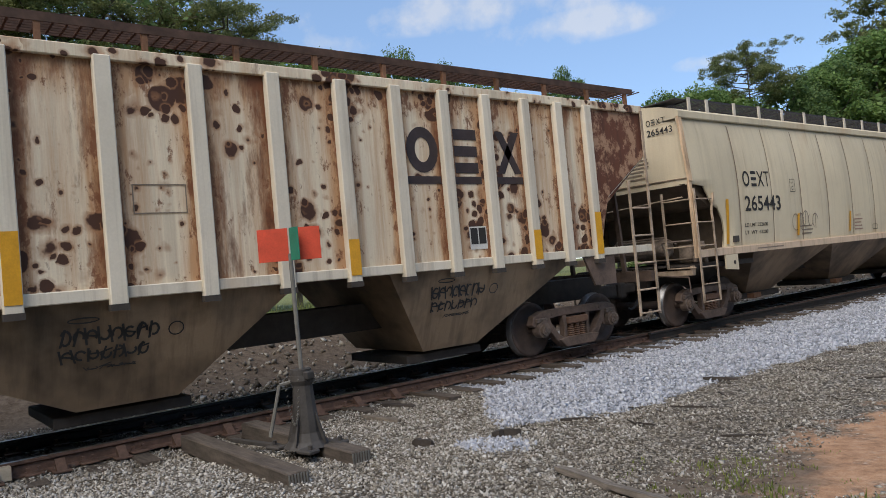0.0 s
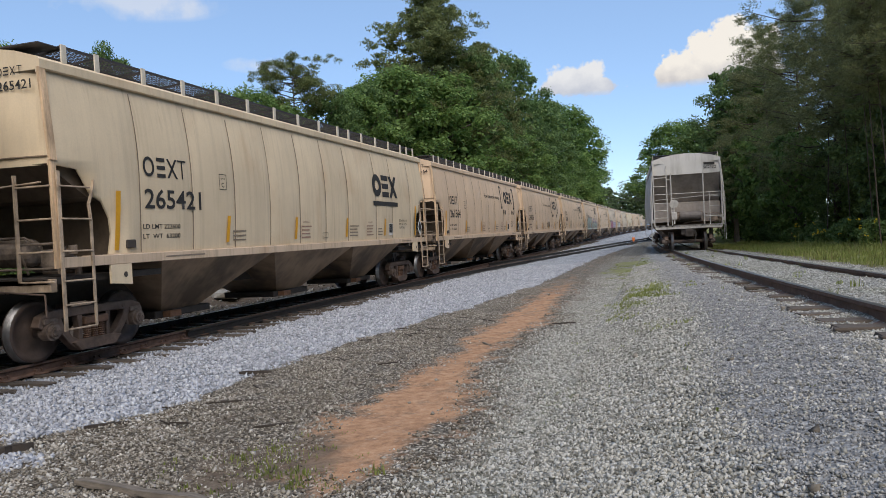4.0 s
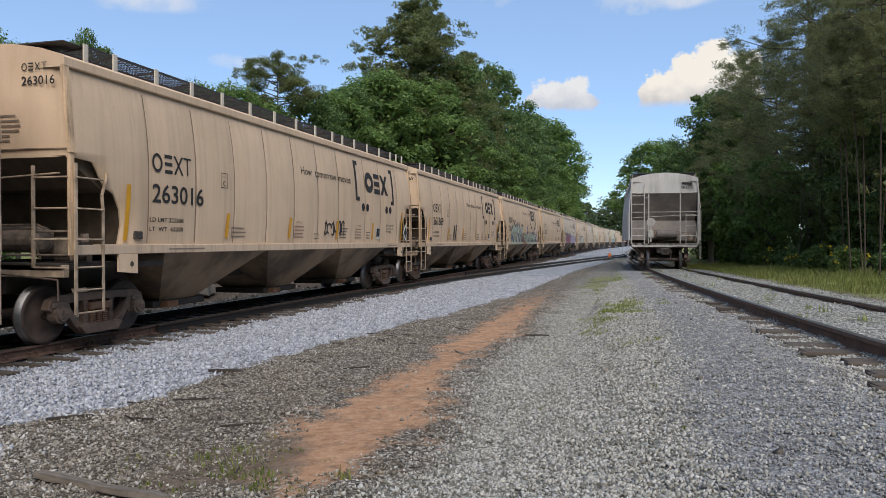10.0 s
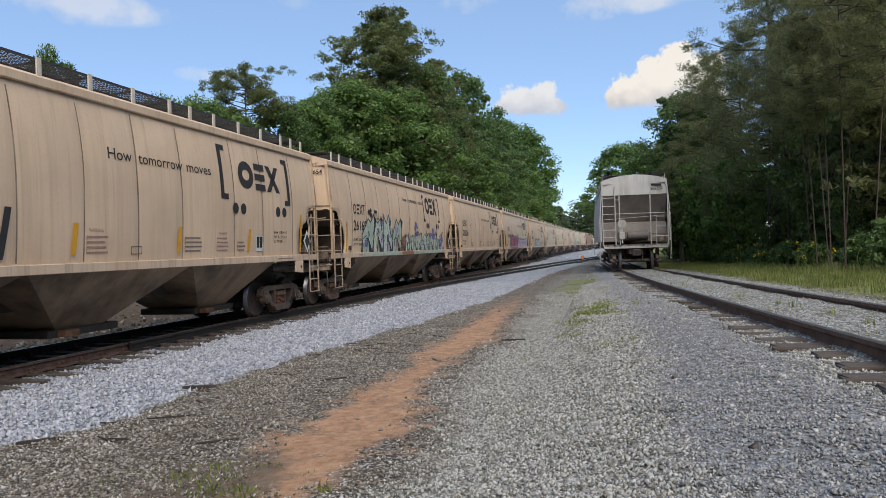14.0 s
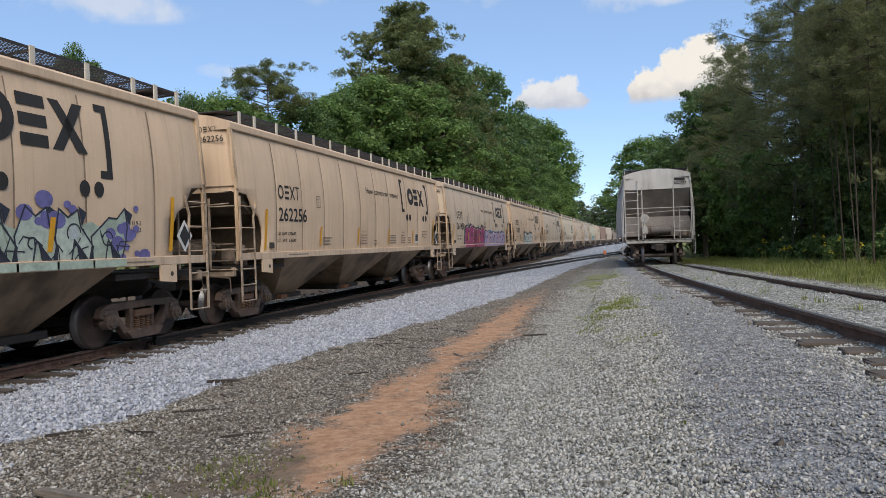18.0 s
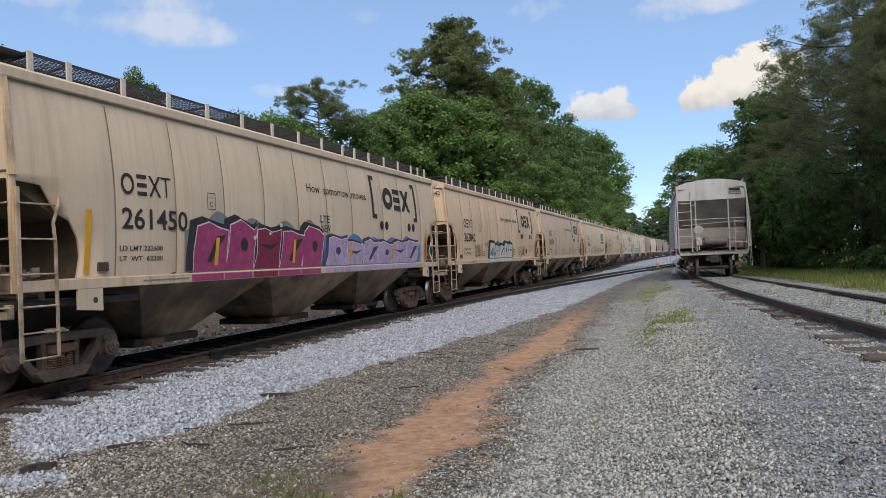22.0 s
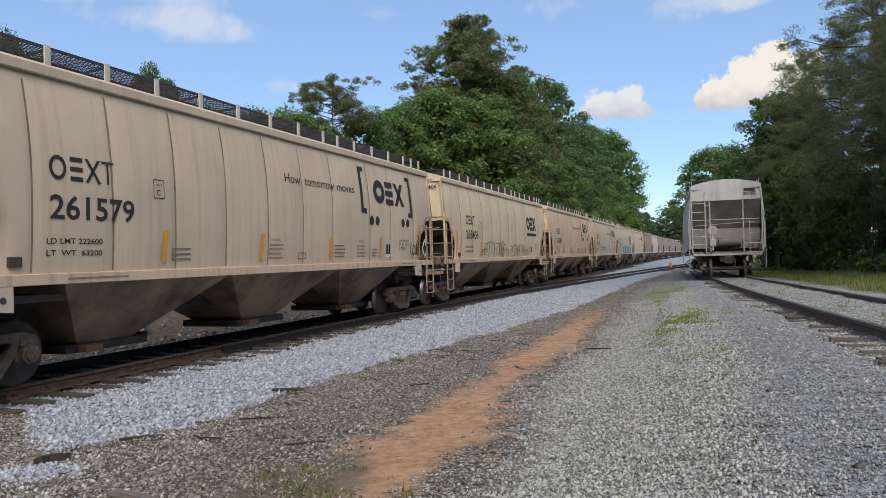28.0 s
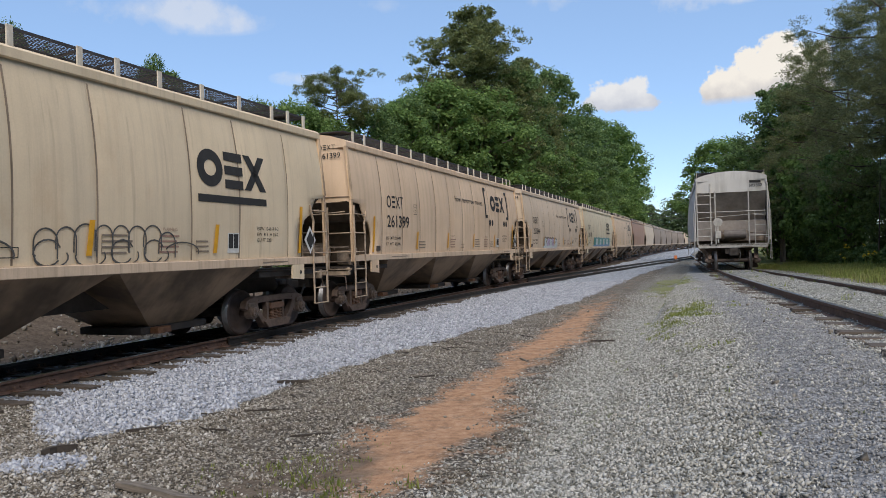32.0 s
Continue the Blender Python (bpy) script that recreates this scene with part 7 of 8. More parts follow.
# usual width and height of each kind against its full-grown form
HABIT = {"pine_tall": (0.97, 1.02), "leafy_a": (0.89, 0.81), "leafy_b": (1.147, 1.043), "leafy_c": (0.92, 0.968), "wood_pine": (1.02, 0.974), "wood_pine_b": (0.85, 0.94), "wood_leafy": (0.58, 0.58),
         "sapling": (0.86, 0.95), "deep_pine": (0.67, 0.64), "deep_leafy": (0.70, 0.667), "far_a": (1.3, 1.0), "far_b": (1.83, 1.41), "bush": (0.55, 0.55)}
NOMINAL = {"pine_tall": 22.0, "pine_thin": 19.0, "leafy_a": 17.0, "leafy_b": 14.0, "leafy_c": 19.0, "wood_pine": 19.0, "wood_pine_b": 17.0, "wood_leafy": 13.0, "bush": 3.2, "sapling": 8.0, "twiggy": 12.0,
           "far_a": 17.0, "far_b": 17.0, "deep_pine": 18.0, "deep_leafy": 12.0, "pole": 14.0}


def plant(kind, x, y, height, turn=0.0, widen=1.0, full=False):
    src = SPECIES[kind]
    first = kind not in USED
    kw, kz = (1.0, 1.0) if first or full else HABIT.get(kind, (1.0, 1.0))
    k = height / NOMINAL[kind]
    m = scaled(x, y, float(ground_z(x, y)) - 0.1, turn, k * widen * kw, k * kz)
    if first:
        USED.add(kind)
        src.matrix_world = m
        return src
    return copy_thing(src, m @ Matrix.Diagonal((1 / src.scale[0], 1 / src.scale[1], 1 / src.scale[2], 1)))


# left of the train: the tall pine, its neighbours, and the line of woods along the track
LEFT = [
    ("pine_tall", -19.0, 61.5, 22.3, 20, 1.08), ("leafy_c", -16.2, 66.0, 18.4, 0, 0.95), ("pine_tall", -16.8, 71.0, 19.6, 130, 0.75), ("leafy_c", -20.5, 57.5, 14.5, 230, 0.9), ("pine_tall", -15.4, 70.0, 15.2, 215, 0.72), ("pine_tall", -16.4, 63.0, 13.6, 80, 0.66),
    ("leafy_a", -22.2, 51.5, 12.9, 40, 1.1), ("leafy_b", -20.0, 55.0, 14.6, 80, 1.1), ("leafy_b", -17.0, 58.0, 13.8, 10, 1.1), ("leafy_a", -15.0, 66.0, 13.5, 200, 1.1),
    ("leafy_c", -15.0, 76.0, 20.5, 30, 1.0), ("leafy_a", -14.6, 83.0, 20.5, 80, 1.0), ("leafy_c", -14.3, 92.0, 18.5, 160, 1.1), ("leafy_a", -14.0, 101.0, 18.0, 250, 1.1),
    ("leafy_b", -14.0, 112.0, 19.0, 300, 1.1), ("leafy_c", -13.9, 124.0, 20.5, 20, 1.1), ("leafy_a", -16.5, 137.0, 21.0, 100, 1.1), ("leafy_b", -14.0, 72.0, 11.0, 55, 1.1),
    ("leafy_b", -13.6, 88.0, 11.0, 155, 1.1), ("leafy_b", -13.4, 106.0, 12.0, 255, 1.1), ("leafy_a", -19.0, 87.0, 19.5, 70, 0.9), ("leafy_c", -18, 152.0, 20.0, 140, 1.1), ("leafy_a", -19, 168.0, 19.0, 30, 1.1),
    ("leafy_a", -38.0, 52.0, 14.0, 10, 1.3), ("leafy_c", -42.0, 40.0, 14.0, 100, 1.3), ("leafy_a", -30.0, 56.0, 14.0, 70, 1.2), ("leafy_c", -26.0, 62.0, 16.0, 170, 1.1),
]
for row in LEFT:
    plant(*row)
# nearer woods behind the train: bearing left of the line, rise of the top in degrees, distance
NEAR_LEFT = [
    ("pine_thin", 83.0, 22.5, 28, 1.2), ("pine_thin", 79.5, 21.8, 27, 1.2), ("twiggy", 76.0, 22.5, 28, 1.2), ("twiggy", 72.8, 22.5, 29, 1.2), ("pine_thin", 70.4, 21.2, 28, 1.0),
    ("pine_thin", 66.8, 21.0, 27, 1.0), ("leafy_b", 78.0, 17.6, 31, 0.9), ("leafy_b", 69.0, 17.4, 32, 0.9), ("leafy_b", 63.0, 17.3, 31, 0.8), ("leafy_b", 59.8, 17.4, 32, 0.7), ("leafy_b", 57.1, 16.4, 33, 0.7),
    ("leafy_a", 54.4, 17.1, 34, 0.62), ("leafy_a", 51.0, 16.0, 35, 0.55), ("leafy_b", 48.2, 14.4, 36, 0.8), ("leafy_b", 45.4, 13.2, 38, 0.8), ("leafy_a", 40.6, 14.4, 38, 0.62), ("leafy_b", 38.2, 11.8, 41, 0.9),
    ("leafy_a", 34.8, 11.8, 44, 0.9), ("leafy_b", 31.5, 11.8, 47, 0.9), ("pine_thin", 27.9, 13.9, 50, 1.0), ("leafy_b", 29.4, 11.0, 49, 1.0), ("leafy_a", 25.3, 11.3, 52, 1.0), ("leafy_b", 22.8, 11.6, 55, 0.95),
]
for k, (kind, bearing, rise, dist, widen) in enumerate(NEAR_LEFT):
    plant(kind, -dist * math.sin(radians(bearing)), dist * math.cos(radians(bearing)), 1.0 + dist * math.tan(radians(rise)), k * 67.0, widen, True)
# the far end of the line
for k in range(16):
    plant(("far_a", "far_b")[k % 2], -26 + k * 5.5 + (k % 3) * 1.3, 300 + (k * 37) % 40, (11.5 + (k * 7) % 5) * (1.4, 1.0)[k % 2], k * 50, 1.1)
for k in range(8):
    plant(("far_b", "far_a")[k % 2], -20 - (k % 3) * 2, 170 + k * 16, (10 + (k * 5) % 4) * (0.9, 1.2)[k % 2], k * 70, 0.9)

# the dark wood right of the siding
wr = random.Random(12)
RIGHT = [("wood_pine", 8.9, 32.0, 18.5, 10, 1.05), ("wood_pine_b", 8.4, 25.5, 15.4, 80, 0.76), ("wood_pine", 7.9, 38.5, 16.8, 150, 0.98), ("wood_pine_b", 7.2, 44.0, 14.2, 220, 1.08),
         ("wood_pine", 10.6, 35.5, 13.0, 290, 1.0), ("wood_pine_b", 10.2, 43.0, 12.5, 20, 1.0), ("wood_pine", 6.6, 51.0, 14.2, 60, 1.08), ("wood_pine_b", 9.6, 29.5, 12.0, 170, 0.95),
         ("wood_leafy", 8.4, 31.0, 7.5, 0, 1.0), ("wood_leafy", 8.0, 26.5, 6.0, 90, 1.1), ("wood_leafy", 7.6, 38.0, 8.0, 190, 1.0), ("wood_leafy", 6.6, 46.0, 9.0, 20, 1.0),
         ("leafy_c", 7.8, 62.0, 14.0, 40, 0.9), ("leafy_a", 6.4, 68.0, 12.5, 140, 0.9), ("leafy_c", 6.5, 78.0, 14.0, 240, 0.9), ("leafy_b", 6.8, 55.0, 11.0, 30, 0.9), ("sapling", 4.9, 56.0, 7.6, 0, 0.9),
         ("sapling", 6.4, 41.0, 6.0, 100, 0.9), ("sapling", 5.9, 50.0, 7.5, 40, 0.9), ("leafy_c", 4.7, 54.0, 12.6, 70, 1.08), ("leafy_a", 3.5, 62.0, 11.6, 150, 1.15), ("leafy_b", 1.7, 76.0, 11.2, 20, 1.25)]
for row in RIGHT:
    plant(*row)
for k, (x, y, h, turn) in enumerate([(5.72, 22.9, 7.0, 0), (5.76, 21.9, 6.6, 80), (5.95, 22.4, 7.4, 160), (6.0, 21.3, 7.8, 240), (6.5, 26.8, 7.6, 300), (7.0, 25.0, 8.0, 200), (6.2, 32.5, 8.0, 90), (6.6, 30.4, 7.5, 190), (6.3, 20.2, 7.0, 20)]):
    trunk = plant("pole", x, y, h * (1.05, 1.2, 1.12)[k % 3], turn, (0.8, 0.6, 0.7)[k % 3], True)
    trunk.rotation_euler = (radians((1.5, -2.5, 3.0, -1.0)[k % 4]), radians((-3.0, 2.0, 1.0, 4.0, -1.5)[k % 5]), radians(turn))
for k in range(16):
    y = 25 + k * 3.6
    plant(("deep_pine", "deep_leafy")[k % 2], 0.30 * y + 1.5 + wr.uniform(-0.8, 0.8), y, (11.5, 8)[k % 2] * wr.uniform(0.9, 1.1), k * 47, 1.05)
for k in range(12):
    y = 26 + k * 3.0
    plant("wood_leafy", 0.27 * y + 1.6 + (k % 3) * 1.4, y, wr.uniform(3.5, 5.0), k * 33, 1.3)
for k in range(10):
    y = 24 + k * 6.0
    plant(("deep_leafy", "deep_pine")[k % 2], 0.33 * y + 7 + wr.uniform(-1.5, 1.5), y, 11 * wr.uniform(0.85, 1.1), k * 77, 1.1)
for k in range(14):
    y = 19 + k * 3.2
    plant("bush", float(siding_x(y)) + 5.6 + wr.uniform(-0.2, 1.4), y, wr.uniform(1.0, 2.2), k * 60, 1.0)
for k in range(9):
    plant("bush", -17.5 - (k % 3), 6 + k * 6.0, wr.uniform(2.0, 3.4), k * 60, 1.2)
for k in range(12):
    y = 66 + k * 6.0
    plant(("far_a", "deep_leafy")[k % 2], 0.2 * y + 3 + (k % 3) * 4.0, y, 12 + (k % 3), k * 61, 1.2)
# behind the camera
for k in range(16):
    plant(("far_a", "far_b")[k % 2], -60 + k * 8 + wr.uniform(-2, 2), -34 - (k % 3) * 5, 15 + (k % 4) * 2, k * 40, 1.3)
for k in range(10):
    plant(("far_a", "far_b")[k % 2], 34 + (k % 3) * 5, -30 + k * 4.5, 15 + (k % 3) * 2, k * 40, 1.2)
for k in range(8):
    plant((("far_a", "far_b") if k < 4 else ("pine_thin", "twiggy"))[k % 2], -30 - (k % 2) * 6, -32 + k * 4.5, 13 + (k % 3) * 2, k * 40, 1.2)


# ---- stones, grass, debris ----
def stones_mesh(name, pts, sizes, g, material):
    """Loose stones: rough angular lumps, one joined mesh."""
    n = len(pts)
    base = np.array([(1, 0, 0), (-0.5, 0.87, 0), (-0.5, -0.87, 0), (0, 0, 0.95), (0, 0, -0.95)], float)
    tris = np.array([(0, 1, 3), (1, 2, 3), (2, 0, 3), (1, 0, 4), (2, 1, 4), (0, 2, 4)])
    v = base[None] * g.uniform(0.7, 1.3, size=(n, 5, 1)) * (g.uniform(0.65, 1.2, size=(n, 1, 3)))
    v = v + g.normal(size=(n, 5, 3)) * 0.18
    q = g.normal(size=(n, 4))
    q /= np.linalg.norm(q, axis=1)[:, None]
    w, x, y, z = q.T
    rot = np.stack([1 - 2 * (y * y + z * z), 2 * (x * y - z * w), 2 * (x * z + y * w), 2 * (x * y + z * w), 1 - 2 * (x * x + z * z), 2 * (y * z - x * w),
                    2 * (x * z - y * w), 2 * (y * z + x * w), 1 - 2 * (x * x + y * y)], 1).reshape(n, 3, 3)
    v = np.einsum("nij,nkj->nki", rot, v) * sizes[:, None, None] + pts[:, None, :]
    f = (tris[None] + 5 * np.arange(n)[:, None, None]).reshape(-1, 3)
    me = bpy.data.meshes.new(name)
    me.vertices.add(5 * n)
    me.vertices.foreach_set("co", v.ravel())
    me.loops.add(f.size)
    me.loops.foreach_set("vertex_index", f.ravel())
    me.polygons.add(len(f))
    me.polygons.foreach_set("loop_start", np.arange(0, f.size, 3))
    me.polygons.foreach_set("loop_total", np.full(len(f), 3))
    me.update()
    me.materials.append(material)
    return me


def stone_material(name, stops):
    m, nt, b = graph(name)
    geo = nt.nodes.new("ShaderNodeNewGeometry")
    n = noise_node(nt, 60.0, 3.0)
    c = ramp(nt, geo.outputs["Random Per Island"], stops)
    c = mixed(nt, 0.5, c, ramp(nt, n.outputs["Fac"], [(0.3, grey3(0.75)), (0.7, grey3(1.0))]), "MULTIPLY")
    link(nt, c, b.inputs["Base Color"])
    b.inputs["Roughness"].default_value = 0.9
    b.inputs["Specular IOR Level"].default_value = 0.25
    return m


BALLAST_STONE = stone_material("ballast_stone", [(0.0, (0.25, 0.262, 0.295)), (0.4, (0.385, 0.40, 0.45)), (0.85, (0.48, 0.50, 0.555)), (1.0, (0.60, 0.62, 0.67))])
GRAVEL_STONE = stone_material("gravel_stone", [(0.0, (0.07, 0.058, 0.047)), (0.3, (0.20, 0.178, 0.148)), (0.65, (0.32, 0.292, 0.25)), (0.92, (0.43, 0.40, 0.355)), (1.0, (0.60, 0.57, 0.525))])
ROAD_STONE = stone_material("road_stone", [(0.0, (0.15, 0.147, 0.13)), (0.5, (0.375, 0.37, 0.34)), (1.0, (0.58, 0.57, 0.54))])
YARD_STONE = stone_material("yard_stone", [(0.0, (0.17, 0.155, 0.135)), (0.4, (0.36, 0.34, 0.31)), (0.8, (0.50, 0.48, 0.445)), (1.0, (0.66, 0.64, 0.61))])
LANE_STONE = stone_material("lane_stone", [(0.0, (0.18, 0.185, 0.195)), (0.5, (0.28, 0.283, 0.29)), (1.0, (0.42, 0.42, 0.42))])


def scatter(g, n, box_, weight):
    """Random ground points, kept with the given likelihood."""
    x0, x1, y0, y1 = box_
    out = np.zeros((0, 2))
    while len(out) < n:
        x = g.uniform(x0, x1, n)
        # denser near the camera, where the stones are seen singly
        y = y0 * (y1 / y0) ** g.uniform(0, 1, n)
        keep = g.uniform(0, 1, n) < weight(x, y)
        out = np.concatenate([out, np.stack([x[keep], y[keep]], 1)])
    return out[:n]


def lay(name, label, g, n, box_, weight, lo, hi, material, sink=0.2):
    p = scatter(g, n, box_, weight)
    s = lo * (hi / lo) ** (g.uniform(0, 1, n) ** 1.6)
    z = ground_z(p[:, 0], p[:, 1]) + 0.02 * wobble(p[:, 0], p[:, 1], 1.3) + 0.012 * wobble(p[:, 0], p[:, 1], 5.0)
    pts = np.stack([p[:, 0], p[:, 1], z + s * (0.5 - sink)], 1)
    ob = new(name, stones_mesh(name, pts, s, g, material))
    return tagged(ob, label, "gravel", kind="stuff")


gs = np.random.default_rng(21)
lay("ballast_stones", "pale blue-grey crushed ballast beside the main track", gs, 27000, (-8.6, -2.0, 4.6, 34.0), ballast_mask, 0.018, 0.042, BALLAST_STONE)
lay("gravel_stones", "mixed brown-grey weathered gravel", gs, 46000, (-8.6, -1.2, 3.0, 22.0),
    lambda x, y: (1 - ballast_mask(x, y)) * (1 - 1.3 * dirt_mask(x, y)) * (1 - pale_mask(x, y)) * (0.55 + 0.45 * wobble(x, y, 2.2)), 0.007, 0.021, GRAVEL_STONE)
lay("road_stones", "pale grey crushed stone of the yard", gs, 74000, (-2.4, 2.6, 2.6, 24.0), lambda x, y: (1 - 1.3 * dirt_mask(x, y)) * pale_mask(x, y) * (1 - 0.9 * road_mask(x, y)) * (1 - smooth(x - siding_x(y), -0.2, 0.1)), 0.009, 0.020, ROAD_STONE)
lay("lane_stones", "small dark grey stone packed in the wheel lane", gs, 24000, (-1.6, 2.2, 2.6, 24.0), lambda x, y: road_mask(x, y), 0.007, 0.015, LANE_STONE)
lay("siding_stones", "grey crushed stone between the siding rails", gs, 16000, (-0.5, 5.0, 4.0, 36.0), lambda x, y: smooth(x - siding_x(y), -0.75, -0.1) * (1 - smooth(x - siding_x(y), 2.2, 2.7)), 0.006, 0.016, ROAD_STONE)
lay("track_stones", "dark stained stones between the main rails", gs, 8000, (-12.4, -8.2, 1.0, 45.0), lambda x, y: 1.0 + 0 * x, 0.016, 0.035, GRAVEL_STONE)
lay("scattered_stones", "larger loose stones lying on the yard", gs, 170, (-8.0, 1.5, 3.0, 20.0), lambda x, y: (1 - ballast_mask(x, y)) * (0.3 + 0.7 * dirt_mask(x - 0.5, y)), 0.018, 0.036, GRAVEL_STONE, 0.15)
lay("coarse_gravel", "coarse pale gravel round the switch", gs, 15000, (-8.8, -3.0, 0.8, 7.0), lambda x, y: (1 - ballast_mask(x, y)) * smooth(-2.4 - x - 0.25 * y, 0.0, 1.0), 0.011, 0.026, YARD_STONE)
lay("spilled_ballast", "small spill of pale ballast on the brown gravel", gs, 520, (-6.0, -4.5, 4.0, 5.0), lambda x, y: smooth(1 - np.hypot((x + 5.2) / 0.55, (y - 4.5) / 0.34), 0.0, 0.6), 0.016, 0.034, BALLAST_STONE, 0.1)
lay("spoil_stones", "rubble on the spoil bank behind the train", gs, 6000, (-19.0, -11.5, 3.0, 70.0), lambda x, y: 1.0 + 0 * x, 0.02, 0.09, GRAVEL_STONE)


def blades(name, label, g, spots, per, height, material):
    """Thin bent grass blades."""
    base = []
    for x, y, r, h in spots:
        k = max(3, int(per * r * r))
        a, d = g.uniform(0, 2 * np.pi, k), r * np.sqrt(g.uniform(0, 1, k))
        base.append(np.stack([x + d * np.cos(a), y + d * np.sin(a), h * g.uniform(0.5, 1.2, k)], 1))
    b = np.concatenate(base)
    n = len(b)
    z = ground_z(b[:, 0], b[:, 1])
    a = g.uniform(0, 2 * np.pi, n)
    w = 0.004 + 0.004 * g.uniform(0, 1, n)
    lean = b[:, 2] * g.uniform(0.1, 0.6, n)
    c, s = np.cos(a), np.sin(a)
    p = np.zeros((n, 5, 3))
    for k, (f, l) in enumerate(((0.0, 0.0), (0.0, 0.0), (0.55, 0.3), (0.55, 0.3), (1.0, 1.0))):
        side = (-1, 1, -0.7, 0.7, 0)[k]
        p[:, k, 0] = b[:, 0] + lean * l * c - s * w * side
        p[:, k, 1] = b[:, 1] + lean * l * s + c * w * side
        p[:, k, 2] = z + b[:, 2] * f - 0.01
    f4 = np.array([0, 1, 3, 2])[None] + 5 * np.arange(n)[:, None]
    f3 = np.array([2, 3, 4])[None] + 5 * np.arange(n)[:, None]
    idx = np.concatenate([f4.ravel(), f3.ravel()])
    me = bpy.data.meshes.new(name)
    me.vertices.add(5 * n)
    me.vertices.foreach_set("co", p.ravel())
    me.loops.add(len(idx))
    me.loops.foreach_set("vertex_index", idx)
    me.polygons.add(2 * n)
    me.polygons.foreach_set("loop_start", np.concatenate([np.arange(0, 4 * n, 4), 4 * n + np.arange(0, 3 * n, 3)]))
    me.polygons.foreach_set("loop_total", np.concatenate([np.full(n, 4), np.full(n, 3)]))
    me.update()
    me.materials.append(material)
    return tagged(new(name, me), label, "grass", kind="stuff")


GRASS = leaf_material("grass_blade", (0.15, 0.19, 0.045), (0.42, 0.45, 0.15))
GRASS_DRY = leaf_material("grass_dry", (0.20, 0.19, 0.07), (0.42, 0.38, 0.18))
gg = np.random.default_rng(31)
verge = []
for k in range(900):
    y = 6 + 44 * gg.uniform() ** 1.4
    verge.append((float(siding_x(y)) + 2.6 + 3.4 * gg.uniform() ** 0.9, y, 0.35, gg.uniform(0.07, 0.24)))
blades("verge_grass", "tall yellow-green grass along the siding", gg, verge, 420, 1.0, GRASS)
blades("verge_grass", "dry straw-coloured grass along the siding", gg, verge[::3], 300, 1.0, GRASS_DRY)
tufts = [(-2.35 + gg.normal() * 0.30, 4.35 + gg.normal() * 0.22, 0.09, gg.uniform(0.02, 0.07)) for _ in range(20)]
tufts += [(-0.5 + gg.normal() * 0.35, 12.6 + gg.normal() * 1.6, 0.14, gg.uniform(0.02, 0.06)) for _ in range(60)]
tufts += [(-1.3 + gg.normal() * 0.5, 26 + gg.normal() * 4.0, 0.16, gg.uniform(0.02, 0.06)) for _ in range(40)]
tufts += [(-2.75 + gg.normal() * 0.22, 4.72 + gg.normal() * 0.2, 0.08, gg.uniform(0.02, 0.07)) for _ in range(26)]
tufts += [(-0.42 + gg.normal() * 0.25, 12.9 + gg.normal() * 1.0, 0.12, gg.uniform(0.03, 0.08)) for _ in range(90)]
tufts += [(-3.0 + gg.normal() * 0.35, 4.6 + gg.normal() * 0.35, 0.08, gg.uniform(0.015, 0.05)) for _ in range(20)]
tufts += [(gg.uniform(-1.3, 0.9), gg.uniform(4.5, 12), 0.06, gg.uniform(0.02, 0.05)) for _ in range(26)]
tufts += [(float(siding_x(y)) + gg.uniform(-0.4, 1.8), y, 0.08, gg.uniform(0.05, 0.16)) for y in gg.uniform(7, 34, 34)]
blades("yard_grass", "small green tufts growing through the gravel", gg, tufts, 1900, 1.0, GRASS)
back = [(gg.uniform(-24, -16.5), gg.uniform(0, 60), 0.6, gg.uniform(0.2, 0.6)) for _ in range(420)]
blades("bank_grass", "rough green grass on the bank behind the train", gg, back, 130, 1.0, GRASS)

STRAW = leaf_material("flower_yellow", (0.62, 0.42, 0.03), (0.85, 0.66, 0.06))
fg = np.random.default_rng(41)
heads = np.array([(float(siding_x(y)) + 4.7 + fg.uniform(-0.3, 0.5), y, 0) for y in fg.uniform(18, 34, 20)])
heads[:, 2] = ground_z(heads[:, 0], heads[:, 1]) + fg.uniform(0.35, 0.95, len(heads))
blooms = np.repeat(heads, 5, axis=0) + fg.normal(size=(len(heads) * 5, 3)) * 0.03
tagged(new("wildflowers", cards("wildflowers", blooms, 0.035, fg, STRAW, 0.4, 0.8)), "small yellow wildflowers at the wood's edge", "flowers", kind="stuff")
blades("flower_stems", "thin green flower stems at the wood's edge", fg, [(h[0], h[1], 0.05, h[2] - float(ground_z(h[0], h[1]))) for h in heads], 1300, 1.0, GRASS)

OLD_WOOD = plain("old_wood", (0.16, 0.135, 0.11), 0.9, scale=4.0, vary=0.45, bump=0.6, stretch=(1, 8, 8))
DARK_WOOD = plain("dark_wood", (0.045, 0.036, 0.03), 0.9, scale=4.0, vary=0.45, bump=0.6)


